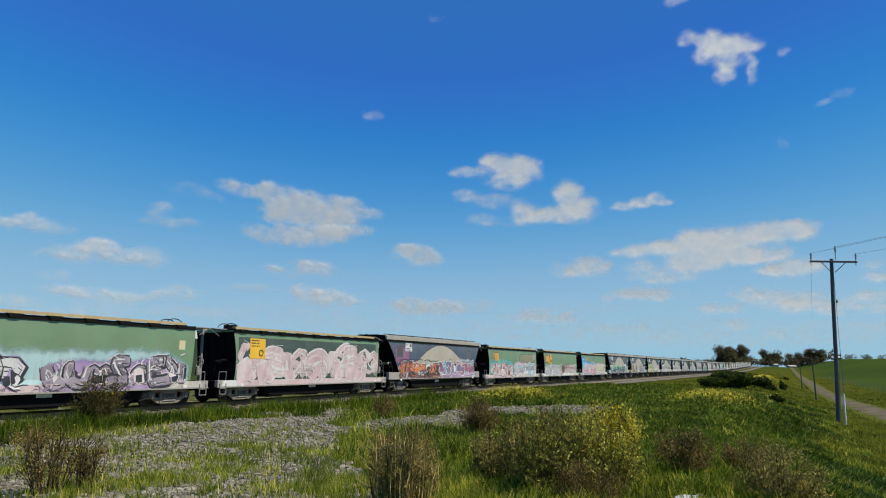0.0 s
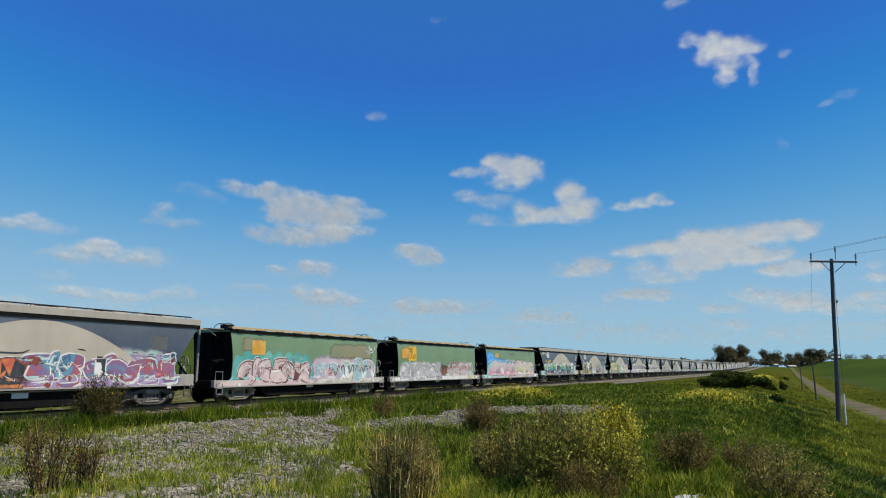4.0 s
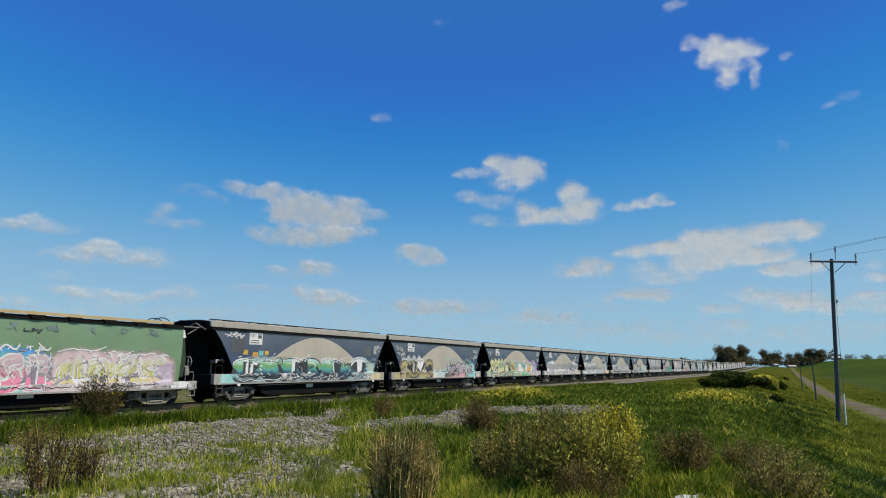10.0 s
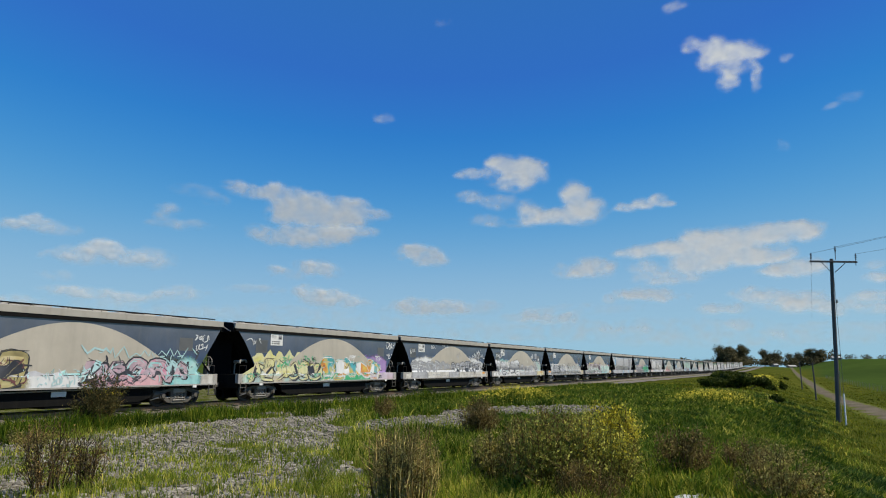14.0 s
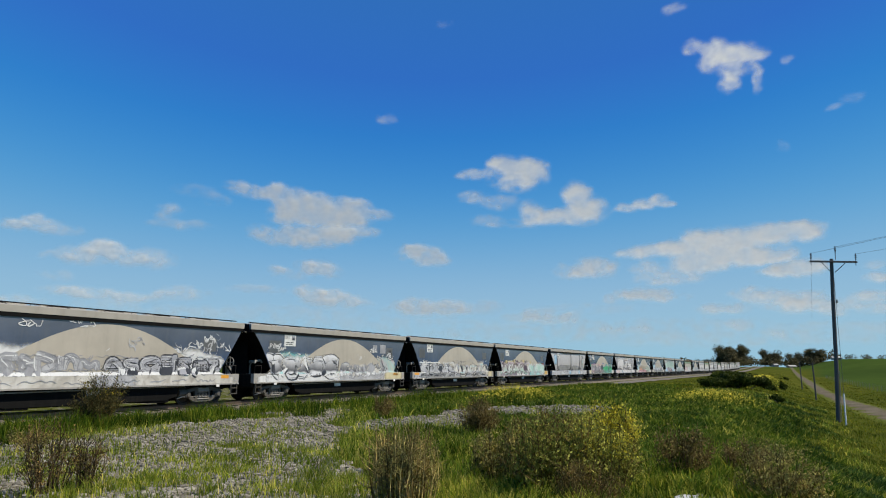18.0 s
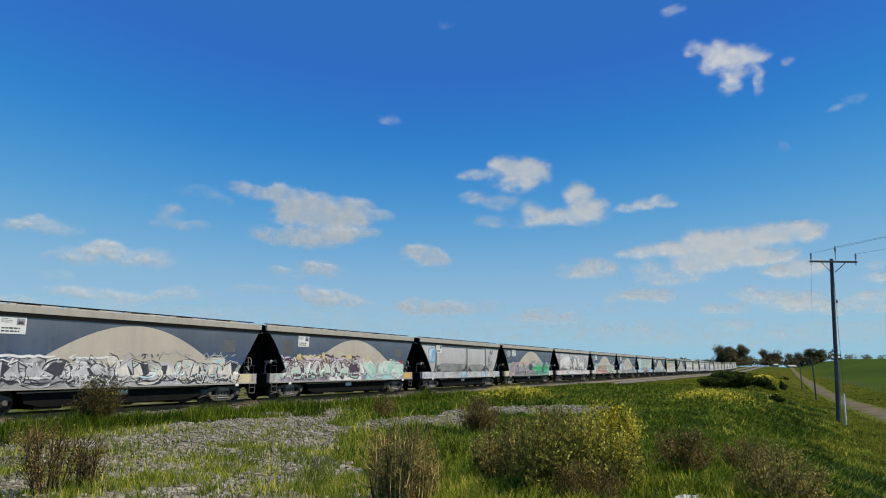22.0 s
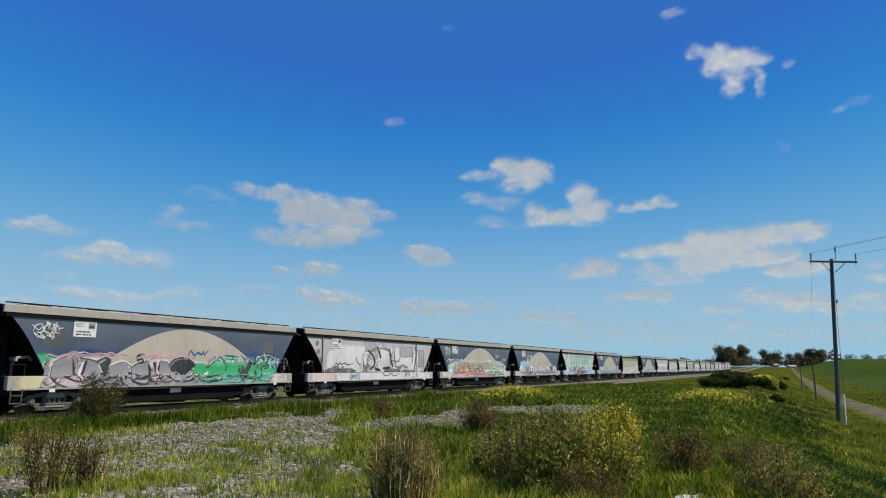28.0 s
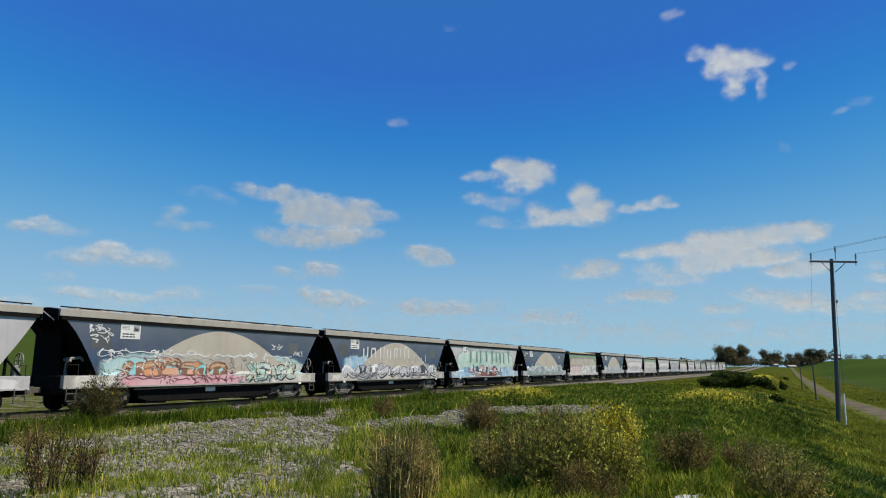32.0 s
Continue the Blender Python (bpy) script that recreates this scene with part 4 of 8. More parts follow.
def lettering(w, style, seed, x0, x1, z0, z1, count, fill, line, halo=None, shine=None, fat=0.34, lean=0.10, sharp=False, block=True):
    """A row of fat sprayed letters: halo, block shadow, outline, fill, inner lines and shine; each letter is a mesh of its own."""
    rnd = random.Random(seed)
    cell = (x1 - x0) / count
    for i in range(count):
        bm = bmesh.new()
        hi = z1 + rnd.uniform(-0.12, 0.14)
        lo = z0 + rnd.uniform(-0.06, 0.06)
        cx = x0 + cell * (i - 0.06)
        wide = cell * rnd.uniform(1.0, 1.16)
        width = min(cell, (hi - lo) * 0.95) * fat * rnd.uniform(1.08, 1.32)
        skew = lean * rnd.uniform(-0.6, 1.4)
        inset = width * 0.42 / max(0.3, hi - lo)
        paths = []
        turned, tipped = rnd.random() < 0.5, rnd.random() < 0.5
        for g in strokes_of(rnd.randrange(len(GLYPHS))):
            p = []
            for u, v in zip(g[0::2], g[1::2]):
                u, v = 1 - u if turned else u, 1 - v if tipped else v
                u, v = u + skew * (v - 0.5) + rnd.uniform(-0.07, 0.07), inset + (1 - 2 * inset) * v + rnd.uniform(-0.05, 0.05)
                p.append((cx + wide * u, lo + (hi - lo) * v))
            # a kick at the end of a stroke
            if rnd.random() < 0.45 and len(p) > 1:
                (ax, az), (bx, bz) = p[-2], p[-1]
                p.append((bx + rnd.choice((-1, 1)) * rnd.uniform(0.15, 0.35) * cell, bz + rnd.uniform(-0.12, 0.12)))
            paths.append(rounded(p, 1 if sharp else 2))
        mats, base = [], 0.0045 + 0.0065 * (i % 2)
        for extra, m, lift in ((0.16, halo, 0.0035), (0.075, line, base), (0.0, fill, base + 0.003)):
            if m is None:
                continue
            for j, p in enumerate(paths):
                if m is line and block:
                    q = [(x + 0.06, z - 0.045) for x, z in p]
                    ribbon_on(bm, q, width + extra, style, lift - 0.0006 + 0.0002 * j, len(mats))
                ribbon_on(bm, p, width + extra, style, lift + 0.0003 * j, len(mats))
            mats.append(m)
        top = base + 0.0045
        line_at = len(mats) - 2 if len(mats) > 1 else 0
        fill_at = len(mats) - 1
        # drawn edges, also where strokes of a letter overlap
        for j, p in enumerate(paths):
            for sgn in (-1, 1):
                q = []
                for m in range(len(p)):
                    (ax, az), (bx, bz) = p[max(0, m - 1)], p[min(len(p) - 1, m + 1)]
                    d = math.hypot(bx - ax, bz - az) or 1.0
                    q.append((p[m][0] - (bz - az) / d * width * 0.47 * sgn, p[m][1] + (bx - ax) / d * width * 0.47 * sgn))
                ribbon_on(bm, q, 0.036, style, top + 0.0003 * j, line_at)
        # shade along one side and a glint along the other
        for p in paths:
            k = max(2, len(p) * 2 // 3)
            a = rnd.randrange(0, max(1, len(p) - k + 1))
            ribbon_on(bm, [(x + width * 0.20, z - width * 0.16) for x, z in p][a: a + k], width * 0.09, style, top + 0.0012, line_at)
            if shine is not None:
                ribbon_on(bm, [(x - width * 0.20, z + width * 0.15) for x, z in p][a: a + k], width * 0.15, style, top + 0.0016, len(mats))
        # inner contours that follow the strokes
        for j, p in enumerate(paths):
            for sgn in (-1, 1):
                q = []
                for m in range(len(p)):
                    (ax, az), (bx, bz) = p[max(0, m - 1)], p[min(len(p) - 1, m + 1)]
                    d = math.hypot(bx - ax, bz - az) or 1.0
                    k = width * (0.27 + 0.07 * math.sin(m * 1.7 + seed)) * sgn
                    q.append((p[m][0] - (bz - az) / d * k, p[m][1] + (bx - ax) / d * k))
                a = rnd.randrange(0, max(1, len(q) // 2))
                ribbon_on(bm, q[a: a + max(3, len(q) // 2)], 0.028, style, top + 0.0018 + 0.0002 * j, rnd.choice((0, line_at)))
        # short cuts across the strokes
        for _ in range(2):
            p = rnd.choice(paths)
            x, z = rnd.choice(p)
            t = rnd.uniform(0, 3.1)
            r = width * rnd.uniform(0.3, 0.6)
            ribbon_on(bm, [(x - r * math.cos(t), z - r * math.sin(t)), (x + r * 0.2, z + 0.04), (x + r * math.cos(t), z + r * math.sin(t))], 0.035, style, top + 0.002, rnd.choice((line_at, line_at, fill_at)))
        if halo is not None and rnd.random() < 0.6:
            x, z = cx + wide * rnd.random(), hi + rnd.uniform(0.02, 0.2)
            ribbon_on(bm, [(x, z), (x + rnd.uniform(0.1, 0.35), z + rnd.uniform(-0.05, 0.15))], 0.06, style, 0.0125, 0)
        if shine is not None:
            mats.append(shine)
        part("graffiti_letter", bm, tuple(mats), w)


def smears(w, style, seed, x0, x1, z0, z1, material, count, size=0.45, width=0.05, lift=0.0172):
    """A thicket of short loose strokes, thicker in some places than in others."""
    rnd = random.Random(seed)
    bm = bmesh.new()
    knots = [(rnd.uniform(x0, x1), rnd.uniform(z0, z1)) for _ in range(max(3, count // 7))]
    for i in range(count):
        cx, cz = rnd.choice(knots)
        x, z = min(x1, max(x0, cx + rnd.gauss(0, 0.35))), min(z1, max(z0, cz + rnd.gauss(0, 0.16)))
        t, bend = rnd.choice((0.2, 1.3, 1.6, 2.0, 2.9)) + rnd.gauss(0, 0.3), rnd.uniform(-1.6, 1.6)
        d = size * rnd.uniform(0.25, 1.0) / 3
        p = [(x, z)]
        for _ in range(3):
            x, z, t = x + d * math.cos(t), z + d * math.sin(t), t + bend * 0.6
            p.append((x, min(z1 + 0.1, max(z0 - 0.02, z))))
        ribbon_on(bm, rounded(p, 1), width * rnd.uniform(0.35, 1.5), style, lift + 0.00015 * (i % 7), 0)
    part("graffiti_scrawl", bm, material, w)["kind"] = "stuff"


def sill_spray(w, style, seed, spans):
    """Paint that runs down over the sill: rows of start, end, material."""
    for k, (x0, x1, material) in enumerate(spans):
        cloud_fill(w, style, seed + k, x0, x1, SILL_LOW[style] + 0.035, SILL_TOP[style] - 0.01, material, 0.0, 0.0026 + 0.0004 * k, side_fade=True)


def outline_top(w, style, seed, x0, x1, z, material, width=0.06, amp=0.16, pitch=0.55, sharp=False):
    """Lines drawn over a piece: broken runs of bumps or spikes along its upper edge."""
    rnd = random.Random(seed)
    bm = bmesh.new()
    x, k = x0, 0
    while x < x1:
        run = min(x1, x + pitch * rnd.uniform(1.5, 5.0))
        p, up, base = [], rnd.random() < 0.5, z + rnd.gauss(0, 0.3) * amp
        while x < run:
            p.append((x, base + (amp if up else -amp * 0.6) * rnd.uniform(0.1, 1.25)))
            x += pitch * rnd.uniform(0.12, 0.8)
            up = not up
        if len(p) > 2:
            ribbon_on(bm, p if sharp else rounded(p), width * rnd.uniform(0.6, 1.2), style, 0.0165 + 0.0003 * (k % 3), 0)
            k += 1
        x += pitch * rnd.uniform(-0.5, 0.5)
    part("graffiti_line", bm, material, w)["kind"] = "stuff"


def cloud_fill(w, style, seed, x0, x1, z0, z1, material, bumps=0.35, lift=0.0025, spiky=False, fall=0.0, hang=False, side_fade=False):
    """A patch with a lumpy or spiky upper edge, behind the letters."""
    rnd = random.Random(seed)
    bm = bmesh.new()
    bare_edge = bm.verts.layers.float.new("bare")
    k = max(8, int((x1 - x0) / 0.22))
    ph = [rnd.uniform(0, 6.3) for _ in range(4)]
    rows = []
    for i in range(k + 1):
        u = i / k
        x = x0 + (x1 - x0) * u
        if spiky:
            lump = abs(((u * (x1 - x0) / 0.8 + ph[0]) % 1.0) * 2 - 1) * bumps
        else:
            lump = bumps * (0.5 * abs(math.sin(x * 2.1 + ph[0])) + 0.3 * abs(math.sin(x * 4.7 + ph[1])) + 0.3 * math.sin(x * 0.7 + ph[2]))
        edge = min(1.0, u * 7, (1 - u) * 7) ** 0.5
        top = min(EAVES[style] - 0.12, z0 + (z1 - fall * step(0, 1, u) - z0 + lump) * (0.45 + 0.55 * edge))
        col = []
        for j in range(9):
            z = max(SILL_LOW[style] + 0.035, z0 + (top - z0) * j / 8)
            above = z > SILL_TOP[style] + 0.01
            xx = min(BODY - (end_x(z, style, True) + 0.04 if above else 0.02), max(end_x(z, style) + 0.04 if above else 0.02, x))
            col.append(bm.verts.new((xx, -side_y(z, style) - lift, z)))
        rows.append(col)
    if not spiky:
        for i, col in enumerate(rows):
            side = max(0.0, 1 - min(i, k - i) / 3) if side_fade or z1 - z0 > 0.45 else 0.0
            for j, v in enumerate(col):
                v[bare_edge] = max(side, (1.0, 0.6, 0.2, 0, 0, 0.1, 0.3, 0.7, 1.0)[j] if hang else (0, 0, 0, 0, 0, 0.12, 0.35, 0.7, 1.0)[j] if z1 - z0 > 0.45 else 0.0)
    for p, q in zip(rows, rows[1:]):
        for j in range(8):
            bm.faces.new((p[j], p[j + 1], q[j + 1], q[j]))
    part("graffiti_background", bm, material, w)


def scribble(w, style, seed, x0, x1, z0, z1, material, width=0.05, loops=4):
    """A thin hand-drawn tag."""
    rnd = random.Random(seed)
    bm = bmesh.new()
    if loops <= 4 and x1 - x0 < 1.2:
        # a quick looping scrawl
        for i in range(4):
            cx = x0 + (x1 - x0) * (i + 0.5) / 4
            q = [(cx + rnd.gauss(0, 0.13), rnd.uniform(z0, z1)) for _ in range(rnd.randint(4, 6))]
            ribbon_on(bm, rounded(q), width * rnd.uniform(0.6, 1.1), style, 0.018 + 0.0004 * i, 0)
        part("graffiti_tag", bm, material, w)
        return
    p = []
    for i in range(loops * 4):
        u = i / (loops * 4 - 1)
        p.append((x0 + (x1 - x0) * u + rnd.uniform(-0.12, 0.12), (z0 if i % 2 else z1) + rnd.uniform(-0.25, 0.25) * (z1 - z0)))
    ribbon_on(bm, rounded(p), width, style, 0.018, 0)
    part("graffiti_tag", bm, material, w)


# sprays used on more than one wagon
S_WHITE = spray("spray_white", [(0.62, 0.62, 0.62), (0.76, 0.76, 0.76)])
S_PINKWHITE = spray("spray_pinkish_white", [(0.60, 0.50, 0.50), (0.74, 0.68, 0.68)], 0.6)
S_GREY = spray("spray_grey", [(0.22, 0.22, 0.24), (0.40, 0.40, 0.42)])
S_SILVER = spray("spray_silver", [(0.36, 0.36, 0.40), (0.52, 0.52, 0.55)], 0.5)
S_DARK = spray("spray_black", [(0.02, 0.02, 0.025), (0.06, 0.06, 0.07)])
S_CYAN = spray("spray_pale_cyan", [(0.34, 0.52, 0.54), (0.46, 0.64, 0.66)], 0.4)
S_TEAL = spray("spray_teal", [(0.05, 0.30, 0.30), (0.20, 0.50, 0.46)], 0.5)
S_PINK = spray("spray_pink", [(0.62, 0.28, 0.34), (0.70, 0.46, 0.48)], 0.7)
S_HOTPINK = spray("spray_hot_pink", [(0.68, 0.18, 0.28), (0.60, 0.50, 0.50), (0.50, 0.42, 0.42)], 0.8)
S_CREAM = spray("spray_cream", [(0.52, 0.42, 0.20), (0.66, 0.60, 0.42)], 0.6)
S_ORANGE = spray("spray_orange", [(0.60, 0.26, 0.12), (0.58, 0.40, 0.30)], 0.8)
S_BLUE = spray("spray_sky_blue", [(0.02, 0.28, 0.86), (0.12, 0.46, 0.88)], 0.3)
S_GREEN = spray("spray_green", [(0.02, 0.34, 0.12), (0.16, 0.56, 0.34)], 0.6)
S_PURPLE = spray("spray_purple", [(0.34, 0.22, 0.46), (0.48, 0.38, 0.56)], 0.6)
S_FADED = spray("spray_faded_orange", [(0.20, 0.24, 0.15), (0.34, 0.25, 0.15)], 0.4)
S_MULTI = spray("spray_rainbow", [(0.05, 0.20, 0.28), (0.45, 0.08, 0.05), (0.62, 0.24, 0.07), (0.14, 0.05, 0.08), (0.10, 0.30, 0.36)], 0.6)
S_CANDY = spray("spray_candy", [(0.62, 0.52, 0.20), (0.24, 0.46, 0.60), (0.60, 0.34, 0.36), (0.34, 0.52, 0.26)], 0.5)
S_PASTEL = spray("spray_pastel", [(0.52, 0.40, 0.42), (0.36, 0.52, 0.50), (0.58, 0.48, 0.36)], 0.5)
S_RED = spray("spray_red_brown", [(0.22, 0.04, 0.03), (0.30, 0.10, 0.07)])
S_SKY = spray("spray_sky_and_white", [(0.10, 0.30, 0.58), (0.34, 0.50, 0.62), (0.62, 0.64, 0.66)], 1.6)
S_GRIME = spray("spray_grime", [(0.20, 0.20, 0.20), (0.33, 0.33, 0.33)], 1.2)
S_SOOT = spray("spray_soot", [(0.07, 0.07, 0.075), (0.20, 0.195, 0.20), (0.36, 0.35, 0.35)], 2.2)
S_PATCH = spray("buffed_patch", [(0.075, 0.08, 0.085), (0.13, 0.13, 0.13)], 0.6)


S_BLUSH = spray("spray_blush", [(0.58, 0.42, 0.43), (0.66, 0.56, 0.56)], 0.9)
S_DUSTY = spray("spray_dusty_pink", [(0.48, 0.34, 0.36), (0.60, 0.46, 0.47), (0.70, 0.60, 0.60)], 1.0)
S_BONE = spray("spray_bone", [(0.36, 0.33, 0.29), (0.56, 0.53, 0.48), (0.66, 0.64, 0.60)], 1.6)
S_MIST = spray("spray_mist", [(0.28, 0.28, 0.30), (0.44, 0.44, 0.46), (0.56, 0.56, 0.57)], 1.5)
S_ASH = spray("spray_ash", [(0.16, 0.16, 0.17), (0.30, 0.30, 0.31), (0.44, 0.44, 0.44)], 1.3)
S_HEATHER = spray("spray_heather", [(0.16, 0.13, 0.17), (0.27, 0.23, 0.28), (0.38, 0.34, 0.38)], 1.2)
S_LILAC = spray("spray_lilac", [(0.46, 0.36, 0.50), (0.58, 0.50, 0.58), (0.54, 0.40, 0.46)], 0.9)
S_VIOLET = spray("spray_violet", [(0.26, 0.16, 0.42), (0.40, 0.26, 0.50)], 0.6)
S_WINE = spray("spray_wine", [(0.07, 0.03, 0.04), (0.16, 0.06, 0.06), (0.24, 0.12, 0.10)], 0.9)
S_MAROON = spray("spray_maroon", [(0.06, 0.028, 0.045), (0.12, 0.065, 0.08)])
S_DUSK = spray("spray_dusk", [(0.09, 0.12, 0.28), (0.10, 0.30, 0.40), (0.20, 0.12, 0.26), (0.38, 0.10, 0.10), (0.14, 0.16, 0.34)], 0.8)
S_RAINBOW = spray("spray_bright_mix", [(0.06, 0.28, 0.16), (0.08, 0.36, 0.44), (0.62, 0.46, 0.08), (0.60, 0.20, 0.05), (0.16, 0.42, 0.12)], 0.7)
S_BERRY = spray("spray_berry", [(0.58, 0.20, 0.30), (0.54, 0.38, 0.42), (0.36, 0.30, 0.34), (0.62, 0.30, 0.38)], 1.0)
S_LEMON = spray("spray_lemon", [(0.62, 0.58, 0.16), (0.64, 0.60, 0.34), (0.52, 0.54, 0.30)], 0.9)
S_OLIVE = spray("spray_olive_gold", [(0.22, 0.18, 0.08), (0.42, 0.36, 0.16), (0.56, 0.50, 0.28)], 0.9)
S_AMBER = spray("spray_amber", [(0.56, 0.28, 0.04), (0.66, 0.44, 0.10)], 0.9)
S_OCHRE = spray("spray_ochre", [(0.40, 0.32, 0.16), (0.52, 0.38, 0.16)], 1.0)
S_RUST = spray("spray_rust", [(0.16, 0.08, 0.05), (0.34, 0.17, 0.10)], 1.0)
S_AQUA = spray("spray_aqua", [(0.12, 0.46, 0.50), (0.30, 0.58, 0.58), (0.44, 0.64, 0.62)], 0.8)
S_FOAM = spray("spray_foam_green", [(0.26, 0.48, 0.40), (0.46, 0.60, 0.54), (0.62, 0.68, 0.64)], 1.2)
S_TEALGREY = spray("spray_teal_grey", [(0.12, 0.18, 0.18), (0.24, 0.32, 0.31)], 1.0)
S_DEEPBLUE = spray("spray_deep_blue", [(0.02, 0.06, 0.24), (0.05, 0.14, 0.36)], 0.8)
S_CHALK = spray("spray_chalk", [(0.60, 0.57, 0.57), (0.74, 0.72, 0.72)], 0.8)
S_DIM = spray("spray_dim_grey", [(0.30, 0.29, 0.30), (0.44, 0.43, 0.44)], 1.4)
S_TANFADE = spray("faded_tan", [(0.36, 0.32, 0.27), (0.50, 0.46, 0.40)], 0.7)


S_MINTRISE = spray_rise("spray_mint_rise", [(0.0, (0.24, 0.50, 0.40)), (0.4, (0.40, 0.50, 0.44)), (0.7, (0.52, 0.50, 0.48)), (1.0, (0.36, 0.32, 0.34))])
S_SHERBET = spray_rise("spray_sherbet", [(0.0, (0.74, 0.20, 0.34)), (0.35, (0.70, 0.26, 0.38)), (0.6, (0.52, 0.36, 0.42)), (1.0, (0.68, 0.52, 0.56))])
S_CITRUS = spray_rise("spray_citrus", [(0.0, (0.60, 0.42, 0.44)), (0.3, (0.62, 0.58, 0.16)), (0.6, (0.58, 0.56, 0.26)), (1.0, (0.62, 0.54, 0.60))])
S_MINT = spray_rise("spray_mint", [(0.0, (0.26, 0.62, 0.42)), (0.35, (0.05, 0.40, 0.17)), (0.6, (0.03, 0.32, 0.12)), (1.0, (0.28, 0.62, 0.42))])
S_TIDE = spray_rise("spray_tide", [(0.0, (0.02, 0.035, 0.07)), (0.38, (0.03, 0.09, 0.15)), (0.52, (0.10, 0.34, 0.30)), (0.68, (0.16, 0.34, 0.10)), (0.85, (0.42, 0.62, 0.55)), (1.0, (0.30, 0.55, 0.58))])
S_CHROME = spray_rise("spray_chrome", [(0.0, (0.62, 0.62, 0.64)), (0.35, (0.70, 0.70, 0.72)), (0.45, (0.10, 0.10, 0.11)), (0.62, (0.26, 0.26, 0.27)), (0.85, (0.55, 0.55, 0.57)), (1.0, (0.72, 0.72, 0.74))])
S_SMOKE = spray_rise("spray_smoke", [(0.0, (0.46, 0.42, 0.44)), (0.3, (0.32, 0.30, 0.32)), (0.7, (0.22, 0.215, 0.235)), (1.0, (0.30, 0.28, 0.30))])


def white_tags(w, style, seed, spots):
    for i, (x, z) in enumerate(spots):
        scribble(w, style, seed + i, x, x + 0.75, z, z + 0.42, S_WHITE, 0.05, 3)


def patches(w, style, spots, material):
    """Squares where old marks were painted over."""
    for x, z, a, b in spots:
        bm = bmesh.new()
        rows = []
        for i in range(5):
            zz = z + b * i / 4
            rows.append([bm.verts.new((xx, -side_y(zz, style) - 0.003, zz)) for xx in (x, x + a)])
        for p, q in zip(rows, rows[1:]):
            bm.faces.new((p[0], p[1], q[1], q[0]))
        part("painted_over_patch", bm, material, w)


def yellow_sign(w, x=1.9, z=2.35, faded=False):
    bm = bmesh.new()
    rows = []
    for i in range(6):
        zz = z + 1.05 * i / 5
        y = -side_y(zz, "green") - 0.02
        rows.append([bm.verts.new((xx, y, zz)) for xx in (x, x + 1.15)])
    for p, q in zip(rows, rows[1:]):
        bm.faces.new((p[0], p[1], q[1], q[0]))
    panel = part("number_panel", bm, SIGN_YELLOW, w, "yellow number panel, half covered" if faded else "yellow number panel with dark print")
    bm = bmesh.new()
    rnd = random.Random(5)
    for zz, h in ((z + 0.92, 0.05), (z + 0.78, 0.05), (z + 0.64, 0.04)):
        bars(bm, x + 0.1, 0, x + 0.7, -side_y(zz, "green") - 0.03, [(zz, h)], rnd)
    cx, cz, y = x + 0.82, z + 0.30, -side_y(z + 0.3, "green") - 0.034
    tube(bm, [(cx + 0.15 * math.cos(a), y, cz + 0.15 * math.sin(a)) for a in (k * math.pi / 10 for k in range(21))], 0.02, 4)
    part("print", bm, PRINT, panel)


def joints(w, xs, style="dark"):
    """Vertical weld joints on the side."""
    for x in xs:
        bm = bmesh.new()
        pts = [(x, -side_y(z, style) - 0.006, z) for z in (1.45, 2.0, 2.6, 3.2, 3.68)]
        tube(bm, pts, 0.028, 4)
        part("side_rib", bm, SILVER if style == "dark" else GREEN, w)


def strokes(w, style, name, material, width, paths):
    """Loose painted strokes along the given rows of x, z."""
    for p in paths:
        bm = bmesh.new()
        ribbon_on(bm, rounded(list(zip(p[0::2], p[1::2]))), width, style, 0.02, 0)
        part(name, bm, material, w)


dark_wagon = wagon_shell("dark", SLATE)
green_wagon = wagon_shell("green", GREEN)
silver_wagon = wagon_shell("silver", SILVER)
def tall_bars(w, style, seed, x0, x1, z0, z1, material, width, count):
    """Tall upright strokes in a row, some hooked over at the top: writing too faint to make out."""
    rnd = random.Random(seed)
    paths = []
    for i in range(count):
        x = x0 + (x1 - x0) * (i + rnd.uniform(0.2, 0.8)) / count
        low, high, lean = z0 + rnd.uniform(0, 0.2), z1 - rnd.uniform(0, 0.25), rnd.gauss(0, 0.06)
        path = (x, low, x + lean * 0.5, (low + high) / 2, x + lean, high)
        paths.append(path + (x + lean + rnd.uniform(0.2, 0.5), high - rnd.uniform(-0.04, 0.14)) if rnd.random() < 0.4 else path)
    strokes(w, style, "graffiti_line", material, width, paths)


SHELLS = {"dark": (dark_wagon, []), "green": (green_wagon, []), "silver": (silver_wagon, [])}
bare = {k: (v[0], [o for o in v[0].children_recursive]) for k, v in SHELLS.items()}
TRAIN = []          # (wagon, its place in the train in seconds of running)


def next_wagon(style, at, label):
    base, used = SHELLS[style]
    if not used:
        w = base
        used.append(1)
    else:
        made = {}
        for o in (base, *bare[style][1]):
            made[o] = o.copy()
            scene.collection.objects.link(made[o])
            made[o].parent = made.get(o.parent, o.parent)
        w = made[base]
    tagged(w, label)
    TRAIN.append((w, at - (0.116 if style == "green" else 0.0)))
    return w


def dressed(style, at, label, seed):
    w = next_wagon(style, at, label)
    rnd = random.Random(seed)
    if style != "green":
        number_panel(w, rnd)
    if style == "dark":
        emblem(w)
        patches(w, style, [(0.9 + rnd.uniform(0, 0.3), 2.5, 0.9, 0.7), (13.0, 2.5, 0.8, 0.6)], S_PATCH)
    return w


